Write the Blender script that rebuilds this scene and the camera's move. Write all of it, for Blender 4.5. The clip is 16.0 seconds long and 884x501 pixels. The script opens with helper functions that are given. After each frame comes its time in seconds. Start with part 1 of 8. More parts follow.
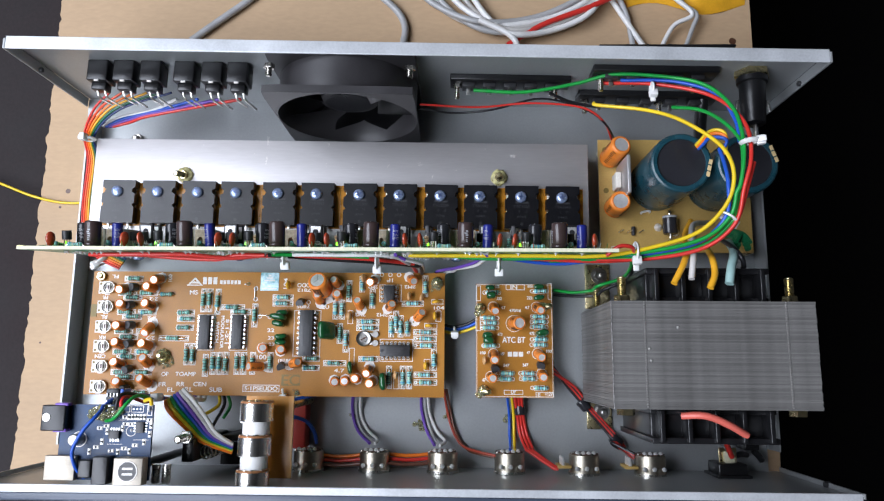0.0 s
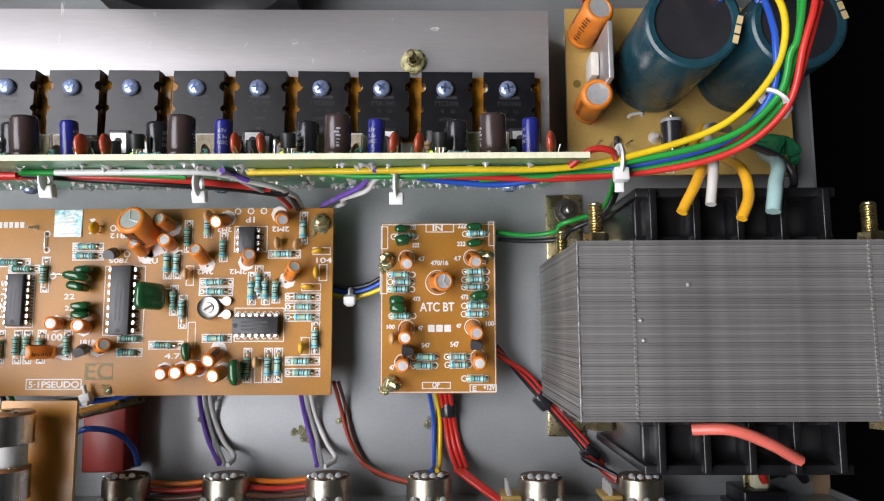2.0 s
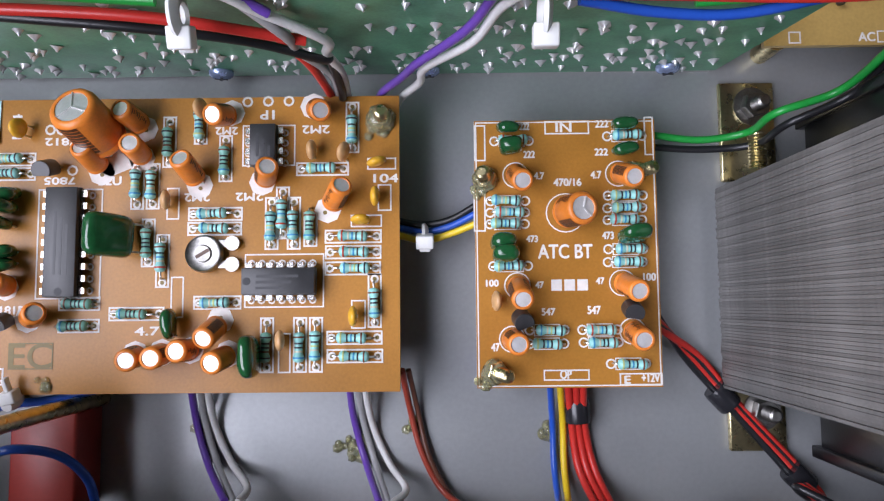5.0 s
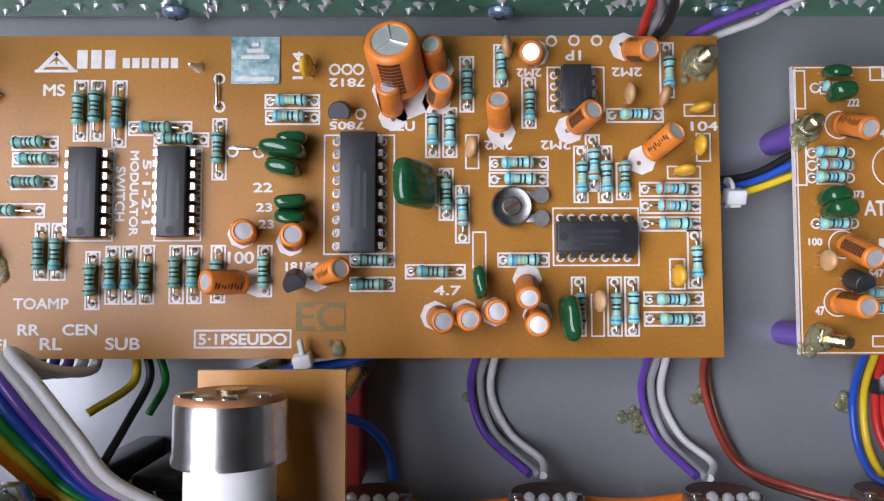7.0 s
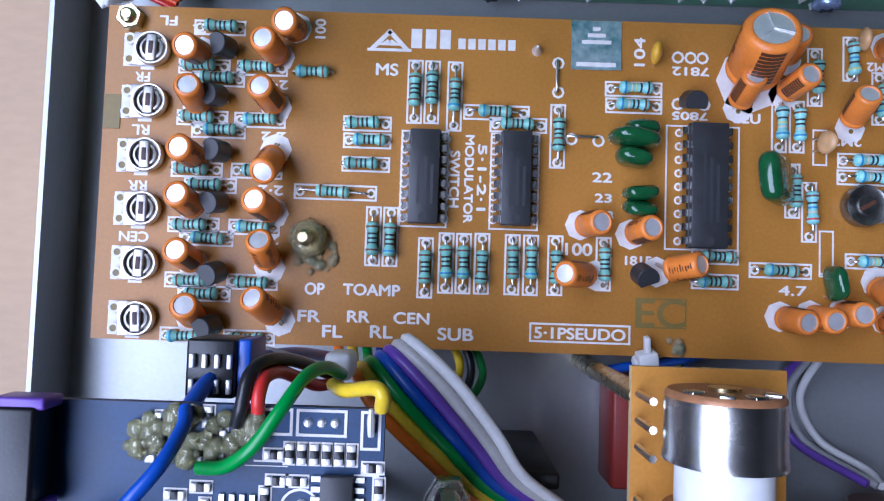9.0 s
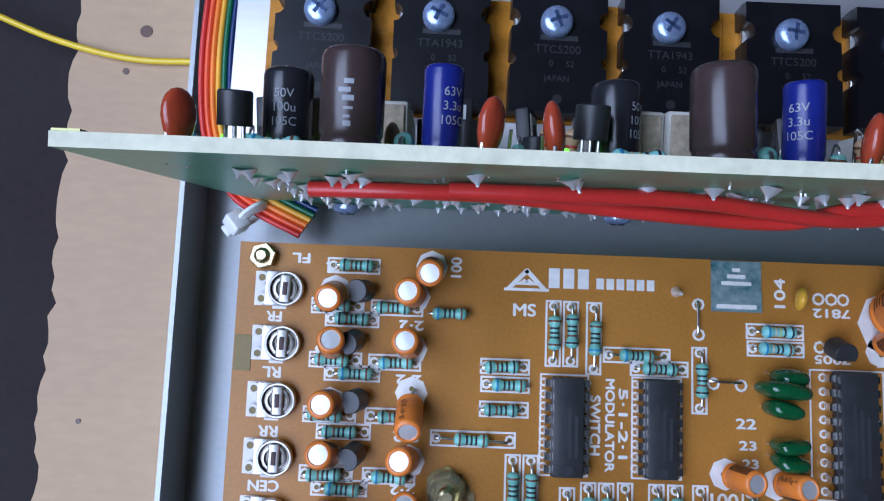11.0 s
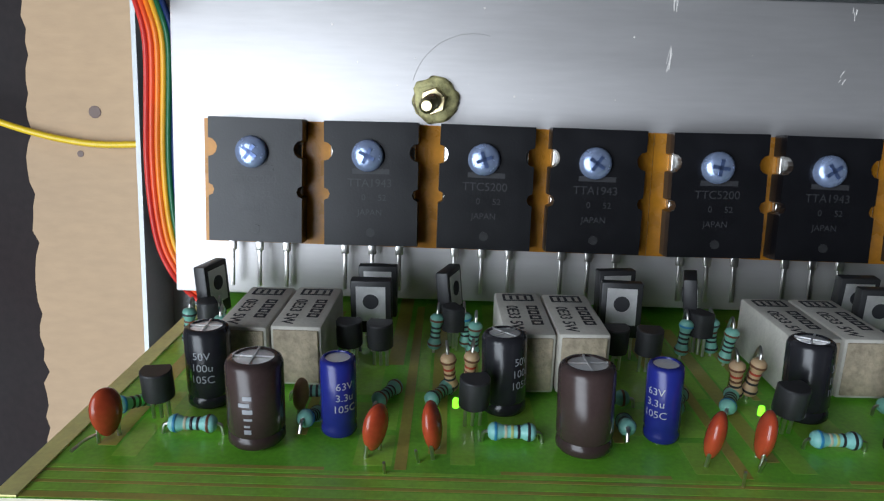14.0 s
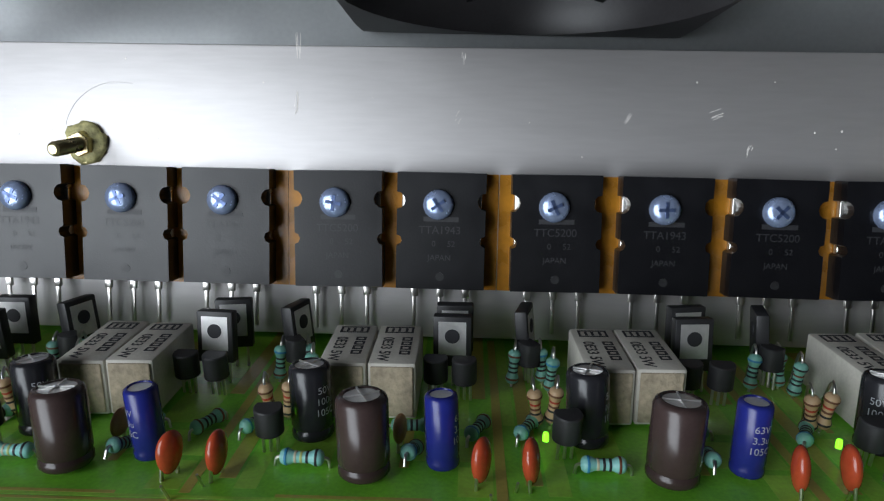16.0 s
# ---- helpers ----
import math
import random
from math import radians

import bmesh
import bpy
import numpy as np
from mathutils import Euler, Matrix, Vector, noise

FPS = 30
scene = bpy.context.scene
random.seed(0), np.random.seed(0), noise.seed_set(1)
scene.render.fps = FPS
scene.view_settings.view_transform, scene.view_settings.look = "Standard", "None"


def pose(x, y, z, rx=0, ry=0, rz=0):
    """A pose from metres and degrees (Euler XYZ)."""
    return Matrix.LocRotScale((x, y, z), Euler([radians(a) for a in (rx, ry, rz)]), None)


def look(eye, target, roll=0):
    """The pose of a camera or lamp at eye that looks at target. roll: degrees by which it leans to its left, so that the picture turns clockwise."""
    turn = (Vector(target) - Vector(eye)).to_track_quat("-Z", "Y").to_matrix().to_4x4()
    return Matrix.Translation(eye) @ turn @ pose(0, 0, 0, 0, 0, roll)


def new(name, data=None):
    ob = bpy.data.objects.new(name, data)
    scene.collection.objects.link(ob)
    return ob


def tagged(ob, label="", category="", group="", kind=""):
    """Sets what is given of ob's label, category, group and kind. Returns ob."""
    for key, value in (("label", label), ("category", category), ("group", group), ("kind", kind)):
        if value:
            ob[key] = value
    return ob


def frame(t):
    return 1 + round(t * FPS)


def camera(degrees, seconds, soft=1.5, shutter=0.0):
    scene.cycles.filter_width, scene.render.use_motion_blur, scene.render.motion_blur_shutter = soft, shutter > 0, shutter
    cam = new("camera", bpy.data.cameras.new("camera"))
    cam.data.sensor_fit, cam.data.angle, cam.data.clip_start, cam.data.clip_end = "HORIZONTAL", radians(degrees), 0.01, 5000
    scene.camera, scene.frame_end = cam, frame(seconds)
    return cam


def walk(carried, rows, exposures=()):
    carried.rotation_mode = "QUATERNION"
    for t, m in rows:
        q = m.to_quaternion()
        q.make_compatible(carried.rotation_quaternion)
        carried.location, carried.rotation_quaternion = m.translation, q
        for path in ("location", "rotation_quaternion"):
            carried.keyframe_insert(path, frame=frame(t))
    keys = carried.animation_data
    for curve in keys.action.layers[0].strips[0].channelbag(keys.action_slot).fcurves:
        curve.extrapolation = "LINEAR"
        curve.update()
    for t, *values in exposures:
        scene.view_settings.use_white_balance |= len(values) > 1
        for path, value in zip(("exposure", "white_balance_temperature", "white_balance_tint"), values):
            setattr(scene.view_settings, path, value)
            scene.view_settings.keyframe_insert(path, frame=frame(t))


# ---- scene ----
cam = camera(65.9, 16.0, soft=1.2)
SIZE = 1.12          # the plan below is drawn at this fraction of true size; all is scaled up at the end
ROWS = [
    (0.0, 0.00815, 0.02436, 0.39030, 9.490, 1.120, 0.473),
    (0.5, 0.01046, 0.02197, 0.37534, 8.954, 0.749, 0.413),
    (1.0, 0.01872, 0.02394, 0.34376, 7.894, 0.444, 0.412),
    (1.5, 0.02741, 0.02934, 0.30301, 6.482, -0.381, 0.288),
    (2.0, 0.04379, 0.03029, 0.26152, 6.488, 0.416, -0.205),
    (2.5, 0.04851, 0.02882, 0.22186, 6.028, 0.966, 0.052),
    (3.0, 0.05465, 0.02675, 0.19365, 6.058, 0.703, 0.294),
    (3.2, 0.05616, 0.02528, 0.18416, 5.516, 0.806, 0.581),
    (5.3, 0.00430, 0.02559, 0.16633, 4.287, 0.376, -0.927),
    (5.5, -0.00096, 0.02412, 0.16447, 3.941, 0.312, -1.111),
    (6.0, -0.01961, 0.02119, 0.16162, 4.170, 0.507, -0.865),
    (6.5, -0.03917, 0.02301, 0.15819, 3.491, 0.684, -0.645),
    (7.0, -0.05708, 0.02144, 0.15546, 3.014, -0.229, -0.109),
    (7.5, -0.07698, 0.02126, 0.15370, 2.909, -0.855, 0.273),
    (8.0, -0.09473, 0.01952, 0.15166, 2.463, -0.690, 0.885),
    (8.5, -0.11156, 0.01955, 0.15208, 2.217, 0.636, 1.505),
    (8.7, -0.11737, 0.01913, 0.15046, 2.381, 0.424, 1.718),
    (11.0, -0.15661, 0.05916, 0.14966, 6.268, -0.865, 2.153),
    (11.5, -0.15368, 0.08161, 0.15517, 3.914, 0.606, 1.648),
    (12.0, -0.14961, 0.09772, 0.15467, -0.658, 2.753, 3.611),
    (12.5, -0.15220, 0.10530, 0.14631, -7.254, 2.140, 2.042),
    (13.0, -0.15098, 0.11680, 0.15162, -9.138, 0.928, 1.540),
    (13.5, -0.15224, 0.11672, 0.15579, -8.629, 0.359, 1.932),
    (14.0, -0.14136, 0.11895, 0.15844, -8.417, 0.810, 1.237),
    (14.5, -0.12483, 0.12236, 0.16616, -7.541, 1.659, 1.133),
    (15.0, -0.10533, 0.12399, 0.16507, -7.391, 1.457, 1.283),
    (15.5, -0.08236, 0.12412, 0.16455, -6.806, 1.795, 0.434),
    (16.0, -0.06266, 0.12301, 0.16534, -6.554, 2.330, 0.496),
]
walk(cam, [(t, pose(SIZE * x, SIZE * y, SIZE * z, rx, ry, rz)) for t, x, y, z, rx, ry, rz in ROWS], [
    (0.0, 0.34, 6000, 15), (1.0, 0.42, 6300, 18), (2.0, 0.50, 6600, 17), (2.5, 0.45, 6750, 13), (3.0, 0.46, 6600, 15), (5.5, 0.45, 6050, 23), (7.5, 0.17, 6050, 23), (8.0, 0.11, 5850, 24), (8.5, 0.14, 5150, 25), (11.0, -0.25, 4950, 18), (11.5, -0.25, 5450, 13), (12.5, -0.16, 5850, 9), (14.5, -0.12, 6050, 9), (16.0, -0.18, 6200, 9)])

# ---- light: one bright window to the left of the table, dim room ----
world = bpy.data.worlds.new("room_air")
scene.world = world
world.use_nodes = True
world.node_tree.nodes["Background"].inputs[0].default_value = (0.75, 0.85, 1.0, 1)
world.node_tree.nodes["Background"].inputs[1].default_value = 0.14


def window_lamp(name, eye, target, sx, sy, watts, colour):
    d = bpy.data.lights.new(name, "AREA")
    d.shape, d.size, d.size_y, d.energy, d.color = "RECTANGLE", sx, sy, watts, colour
    ob = new(name, d)
    ob.matrix_world = look([SIZE * c for c in eye], [SIZE * c for c in target])
    return ob


WIN = window_lamp("window_light", (-0.72, -0.13, 0.95), (0.0, 0.06, 0.0), 1.7, 0.86, 29, (0.93, 0.97, 1.0))


# ---- materials ----
def mat(name, colour, rough=0.5, metal=0.0, vary=0.12, size=0.02, grain=0.0012, bump=0.05, second=None, stretch=(1, 1, 1),
        coat=0.0, glass=0.0, piece=0.0, spec=0.5):
    m = bpy.data.materials.new(name)
    m.use_nodes = True
    nt = m.node_tree
    b = nt.nodes["Principled BSDF"]
    L = nt.links.new
    tc = nt.nodes.new("ShaderNodeTexCoord")
    mp = nt.nodes.new("ShaderNodeMapping")
    mp.inputs["Scale"].default_value = stretch
    L(tc.outputs["Object"], mp.inputs["Vector"])
    big, fine = nt.nodes.new("ShaderNodeTexNoise"), nt.nodes.new("ShaderNodeTexNoise")
    for n, s in ((big, size), (fine, grain)):
        n.inputs["Scale"].default_value = 1.0 / s
        n.inputs["Detail"].default_value = 4
        L(mp.outputs[0], n.inputs["Vector"])
    add = nt.nodes.new("ShaderNodeMath")
    add.operation = "ADD"
    half = nt.nodes.new("ShaderNodeMath")
    half.operation = "MULTIPLY"
    half.inputs[1].default_value = 0.5
    L(big.outputs[0], add.inputs[0])
    L(fine.outputs[0], half.inputs[0])
    L(half.outputs[0], add.inputs[1])
    ramp = nt.nodes.new("ShaderNodeMapRange")
    ramp.inputs["From Min"].default_value, ramp.inputs["From Max"].default_value = 0.5, 1.0
    L(add.outputs[0], ramp.inputs["Value"])
    mix = nt.nodes.new("ShaderNodeMix")
    mix.data_type = "RGBA"
    dark = second or tuple(c * (1 - 2 * vary) for c in colour)
    light = tuple(min(1, c * (1 + vary)) for c in colour)
    mix.inputs["A"].default_value, mix.inputs["B"].default_value = (*dark, 1), (*light, 1)
    L(ramp.outputs[0], mix.inputs["Factor"])
    col = mix.outputs["Result"]
    if piece:
        oi = nt.nodes.new("ShaderNodeObjectInfo")
        hsv = nt.nodes.new("ShaderNodeHueSaturation")
        mr = nt.nodes.new("ShaderNodeMapRange")
        mr.inputs["To Min"].default_value, mr.inputs["To Max"].default_value = 1 - piece, 1 + piece
        L(oi.outputs["Random"], mr.inputs["Value"])
        L(mr.outputs[0], hsv.inputs["Value"])
        L(col, hsv.inputs["Color"])
        col = hsv.outputs[0]
    L(col, b.inputs["Base Color"])
    rr = nt.nodes.new("ShaderNodeMapRange")
    rr.inputs["To Min"].default_value, rr.inputs["To Max"].default_value = rough * 0.8, min(1, rough * 1.2)
    L(big.outputs[0], rr.inputs["Value"])
    L(rr.outputs[0], b.inputs["Roughness"])
    b.inputs["Metallic"].default_value = metal
    b.inputs["Coat Weight"].default_value = coat
    b.inputs["Transmission Weight"].default_value = glass
    b.inputs["Specular IOR Level"].default_value = spec
    if bump:
        bp = nt.nodes.new("ShaderNodeBump")
        bp.inputs["Strength"].default_value, bp.inputs["Distance"].default_value = bump, grain * 0.4
        L(fine.outputs[0], bp.inputs["Height"])
        L(bp.outputs[0], b.inputs["Normal"])
    return m


M = {}
M["steel"] = mat("grey_painted_steel", (0.38, 0.395, 0.40), 0.40, 0.42, 0.06, 0.05, 0.0012, 0.05, coat=0.2)
M["edge"] = mat("worn_steel_edge", (0.62, 0.64, 0.66), 0.4, 0.3, 0.1, 0.02, 0.001, 0.1)
M["fascia"] = mat("dark_blue_fascia", (0.06, 0.075, 0.11), 0.35, 0.0, 0.1)
M["alu"] = mat("brushed_aluminium", (0.59, 0.57, 0.57), 0.47, 0.72, 0.05, 0.02, 0.0009, 0.04, stretch=(0.12, 1, 1))
M["board"] = mat("brown_phenolic_board", (0.41, 0.18, 0.028), 0.34, 0.0, 0.12, 0.03, 0.0007, 0.04, spec=0.35)
M["board_edge"] = mat("pale_board_edge", (0.62, 0.46, 0.22), 0.7)
M["amber_board"] = mat("amber_phenolic_board", (0.56, 0.25, 0.04), 0.32, 0.0, 0.10, 0.03, 0.0007, 0.04)
M["tan"] = mat("tan_phenolic_board", (0.52, 0.34, 0.10), 0.45, 0.0, 0.1, 0.03, 0.0008, 0.04)
M["amp_green"] = mat("green_solder_mask", (0.26, 0.68, 0.05), 0.30, 0.0, 0.15, 0.012, 0.0007, 0.05, second=(0.16, 0.48, 0.035))
M["amp_track"] = mat("mask_over_bare_laminate", (0.50, 0.46, 0.09), 0.32, 0.0, 0.12, 0.01, 0.0007, 0.05)
M["amp_light"] = mat("lime_mask_over_copper", (0.38, 0.72, 0.08), 0.3, 0.0, 0.14, 0.008, 0.0007, 0.05)
M["amp_back"] = mat("dark_green_solder_mask", (0.14, 0.38, 0.22), 0.34, 0.0, 0.2, 0.008, 0.0007, 0.08)
M["amp_edge"] = mat("pale_fibreglass_edge", (0.74, 0.72, 0.52), 0.7, 0.0, 0.1, 0.004)
M["silk"] = mat("white_screen_print", (0.80, 0.76, 0.72), 0.6, 0.0, 0.08, 0.004)
M["copper_dim"] = mat("bare_copper_marks", (0.21, 0.15, 0.035), 0.5, 0.0, 0.1)
M["solder"] = mat("bright_solder", (0.86, 0.86, 0.86), 0.34, 0.55, 0.06, 0.002, 0.0004, 0.1)
M["wire_metal"] = mat("tinned_lead_wire", (0.75, 0.73, 0.70), 0.28, 1.0, 0.05)
M["teal"] = mat("teal_resistor_lacquer", (0.24, 0.55, 0.46), 0.36, 0.0, 0.08, 0.004, 0.0005, 0.03, piece=0.16)
M["teal_pale"] = mat("pale_blue_green_lacquer", (0.30, 0.66, 0.62), 0.36, 0.0, 0.08, 0.004, 0.0005, 0.03, piece=0.12)
M["tanres"] = mat("tan_resistor_lacquer", (0.62, 0.42, 0.24), 0.4, 0.0, 0.08, 0.004)
M["band_dark"] = mat("dark_colour_band", (0.03, 0.03, 0.035), 0.4)
M["band_brown"] = mat("brown_colour_band", (0.16, 0.06, 0.03), 0.4)
M["band_red"] = mat("red_colour_band", (0.5, 0.06, 0.03), 0.4)
M["band_blue"] = mat("blue_colour_band", (0.05, 0.28, 0.52), 0.4)
M["band_pale"] = mat("pale_colour_band", (0.62, 0.58, 0.42), 0.4)
M["band_yellow"] = mat("yellow_green_colour_band", (0.52, 0.60, 0.22), 0.4)
M["orange_sleeve"] = mat("orange_plastic_sleeve", (0.80, 0.235, 0.03), 0.36, 0.0, 0.10, 0.006, 0.0006, 0.04, piece=0.12)
M["dark_print"] = mat("dark_brown_print", (0.10, 0.045, 0.025), 0.4)
M["brown_sleeve"] = mat("dark_brown_plastic_sleeve", (0.055, 0.036, 0.034), 0.24, 0.0, 0.1, 0.006, 0.0006, 0.03)
M["black_sleeve"] = mat("black_plastic_sleeve", (0.022, 0.022, 0.026), 0.22, 0.0, 0.1)
M["blue_sleeve"] = mat("deep_blue_plastic_sleeve", (0.018, 0.024, 0.20), 0.25, 0.0, 0.1)
M["teal_sleeve"] = mat("dark_teal_plastic_sleeve", (0.012, 0.055, 0.075), 0.28, 0.0, 0.15, 0.01)
M["cap_top"] = mat("aluminium_can_top", (0.86, 0.85, 0.84), 0.38, 0.65, 0.06, 0.003, 0.0005, 0.06)
M["film_green"] = mat("glossy_green_film_coating", (0.012, 0.085, 0.026), 0.14, 0.0, 0.15, 0.005, 0.001, 0.12, coat=0.4)
M["red_drop"] = mat("red_brown_dipped_coating", (0.44, 0.065, 0.025), 0.22, 0.0, 0.12, 0.004, 0.0008, 0.08, coat=0.3)
M["yellow_drop"] = mat("yellow_dipped_coating", (0.78, 0.42, 0.03), 0.25, 0.0, 0.1, 0.004)
M["tan_drop"] = mat("tan_ceramic_coating", (0.62, 0.36, 0.16), 0.35, 0.0, 0.1, 0.004)
M["epoxy"] = mat("black_epoxy", (0.030, 0.030, 0.032), 0.42, 0.0, 0.12, 0.004, 0.0004, 0.12)
M["epoxy_grey"] = mat("matt_dark_grey_epoxy", (0.007, 0.007, 0.009), 0.34, 0.0, 0.1, 0.006, 0.0004, 0.15, spec=0.5)
M["marking"] = mat("faint_grey_marking", (0.036, 0.036, 0.040), 0.5)
M["mica"] = mat("amber_insulating_film", (0.50, 0.21, 0.015), 0.28, 0.0, 0.12, 0.004)
M["screw_blue"] = mat("blue_zinc_screw", (0.42, 0.52, 0.78), 0.26, 0.6, 0.1, 0.002)
M["brass"] = mat("yellow_zinc_plating", (0.70, 0.60, 0.34), 0.28, 1.0, 0.12, 0.003)
M["steel_bright"] = mat("bright_nickel_plating", (0.62, 0.60, 0.55), 0.27, 1.0, 0.12, 0.004)
M["pot_can"] = mat("nickel_plated_pot_can", (0.46, 0.42, 0.34), 0.36, 1.0, 0.16, 0.006)
M["can_bright"] = mat("polished_nickel_can", (0.80, 0.78, 0.74), 0.26, 1.0, 0.06, 0.004, 0.0005, 0.05)
M["wafer_copper"] = mat("copper_brown_wafer", (0.42, 0.19, 0.08), 0.38, 0.2, 0.15, 0.003, 0.0006, 0.1)
# screw zinc with the shade inside the cross put into its colour
M["recess_shade"] = mat("shaded_blue_zinc", (0.12, 0.17, 0.34), 0.3, 0.6, 0.2, 0.001)
# nickel with its dim reflection of the dark room put into the colour
M["dark_nickel"] = mat("dim_reflecting_nickel", (0.36, 0.35, 0.33), 0.36, 1.0, 0.2, 0.003, 0.0005, 0.1)
M["laminate"] = mat("bare_yellow_laminate", (0.95, 0.86, 0.34), 0.5, 0.0, 0.1, 0.006, 0.0007, 0.05)
M["tin"] = mat("dull_tinned_shell", (0.40, 0.36, 0.30), 0.46, 0.6, 0.1, 0.004)
M["lamination"] = mat("grey_core_laminations", (0.205, 0.198, 0.188), 0.5, 0.3, 0.22, 0.02, 0.0012, 0.2, stretch=(0.3, 1, 1), piece=0.20)
M["core_gap"] = mat("dark_core_varnish", (0.12, 0.116, 0.110), 0.6)
M["worn"] = mat("rubbed_core_steel", (0.33, 0.32, 0.31), 0.45, 0.5, 0.3, 0.002, 0.0005, 0.1)
M["weld"] = mat("bright_weld_bead", (0.70, 0.68, 0.65), 0.35, 0.8)
M["black_plastic"] = mat("black_moulded_plastic", (0.009, 0.009, 0.010), 0.30, 0.0, 0.15, 0.01, 0.0007, 0.08)
M["fan_plastic"] = mat("dark_fan_plastic", (0.034, 0.032, 0.034), 0.40, 0.0, 0.15, 0.02, 0.0008, 0.06)
M["cement"] = mat("white_ceramic_block", (0.66, 0.63, 0.56), 0.7, 0.0, 0.08, 0.006, 0.0007, 0.3)
M["cement_fill"] = mat("rough_tan_cement_fill", (0.55, 0.46, 0.33), 0.9, 0.0, 0.2, 0.004, 0.001, 0.9)
M["lock_paste"] = mat("dried_pale_yellow_paste", (0.52, 0.48, 0.22), 0.6, 0.0, 0.3, 0.002, 0.0009, 0.9)
M["wafer_brown"] = mat("dark_brown_wafer", (0.10, 0.04, 0.018), 0.4, 0.0, 0.2, 0.003, 0.0006, 0.2)
M["nickel_dull"] = mat("dull_nickel_plate", (0.52, 0.50, 0.47), 0.40, 0.9, 0.14, 0.003, 0.0005, 0.1)
M["sleeve_print"] = mat("brown_black_sleeve_print", (0.10, 0.035, 0.015), 0.45)
M["slot_brown"] = mat("brown_trimmer_track", (0.06, 0.03, 0.03), 0.6)
M["ink"] = mat("dark_ink", (0.03, 0.03, 0.035), 0.6)
M["ink_pale"] = mat("pale_grey_ink", (0.34, 0.35, 0.38), 0.5)
M["ply"] = mat("pale_plywood", (0.50, 0.345, 0.205), 0.7, 0.0, 0.07, 0.07, 0.0025, 0.12, stretch=(0.5, 1.4, 1))
M["ply_edge"] = mat("torn_plywood_edge", (0.40, 0.28, 0.17), 0.9, 0.0, 0.3, 0.004, 0.001, 0.6)
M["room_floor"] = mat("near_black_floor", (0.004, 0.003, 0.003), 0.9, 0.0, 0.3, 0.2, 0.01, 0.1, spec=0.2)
M["cloth"] = mat("dark_brown_table_cover", (0.016, 0.010, 0.0105), 0.85, 0.0, 0.25, 0.05, 0.002, 0.2)
M["wall"] = mat("dim_plaster", (0.17, 0.165, 0.16), 0.9, 0.0, 0.08, 0.4, 0.01, 0.1)
M["white_nylon"] = mat("white_nylon", (0.80, 0.80, 0.78), 0.4, 0.0, 0.04, 0.004)
M["glue"] = mat("clear_yellowish_glue", (0.93, 0.90, 0.56), 0.08, 0.0, 0.1, 0.002, 0.0008, 0.5, glass=0.82)
M["mp3_blue"] = mat("dark_blue_solder_mask", (0.010, 0.045, 0.125), 0.5, 0.0, 0.2, 0.008, 0.0006, 0.05)
M["foil"] = mat("holographic_foil", (0.56, 0.66, 0.68), 0.3, 0.7, 0.35, 0.004, 0.0012, 0.2, second=(0.16, 0.38, 0.42))
M["red_plate"] = mat("red_coated_plate", (0.30, 0.03, 0.02), 0.4, 0.0, 0.12)
M["neon"] = mat("milky_yellow_insulation", (0.62, 0.60, 0.42), 0.4)
M["led"] = mat("green_lamp_resin", (0.10, 0.60, 0.02), 0.2)
M["led"].node_tree.nodes["Principled BSDF"].inputs["Emission Color"].default_value = (0.25, 1.0, 0.02, 1)
M["led"].node_tree.nodes["Principled BSDF"].inputs["Emission Strength"].default_value = 2.2
WIRES = {"red": (0.62, 0.035, 0.025), "black": (0.015, 0.015, 0.017), "white": (0.78, 0.77, 0.75), "grey": (0.40, 0.40, 0.40),
         "green": (0.012, 0.30, 0.045), "yellow": (0.80, 0.56, 0.015), "blue": (0.02, 0.09, 0.48), "purple": (0.16, 0.07, 0.42),
         "orange": (0.86, 0.20, 0.012), "vermilion": (0.80, 0.085, 0.018), "brown": (0.13, 0.05, 0.03), "rust": (0.36, 0.055, 0.03), "pink": (0.72, 0.15, 0.11), "pale_grey": (0.55, 0.53, 0.50),
         "dark_green": (0.01, 0.12, 0.045), "amber": (0.80, 0.40, 0.02), "clear": (0.30, 0.46, 0.44), "navy": (0.008, 0.025, 0.11)}
for k, c in WIRES.items():
    M["w_" + k] = mat(k + "_wire_insulation", c, 0.32, 0.0, 0.08, 0.01, 0.0008, 0.03)


# ---- shape helpers ----
def mesh_of(bm, name, mats):
    me = bpy.data.meshes.new(name)
    bmesh.ops.recalc_face_normals(bm, faces=bm.faces)
    bm.to_mesh(me)
    bm.free()
    for m in (mats if isinstance(mats, (list, tuple)) else [mats]):
        me.materials.append(M[m])
    return me


def smooth(me, angle=40):
    me.polygons.foreach_set("use_smooth", [True] * len(me.polygons))
    me.set_sharp_from_angle(angle=radians(angle))
    return me


def thing(name, label, category, at=(0, 0, 0), group="", kind=""):
    ob = new(name)
    ob.empty_display_size = 0.01
    ob.location = at
    return tagged(ob, label, category, group, kind)


def world_of(ob):
    m = ob.matrix_basis.copy()
    while ob.parent:
        m = ob.parent.matrix_basis @ ob.matrix_parent_inverse @ m
        ob = ob.parent
    return m


def part(name, me, parent, m=None, label=""):
    """Link a mesh as one object under a thing or part; m is its place in the world."""
    ob = new(name, me)
    ob.parent = parent
    ob.matrix_parent_inverse = Matrix.Identity(4)
    ob.matrix_basis = world_of(parent).inverted() @ (m or Matrix.Identity(4))
    if label:
        ob["label"] = label
    return ob


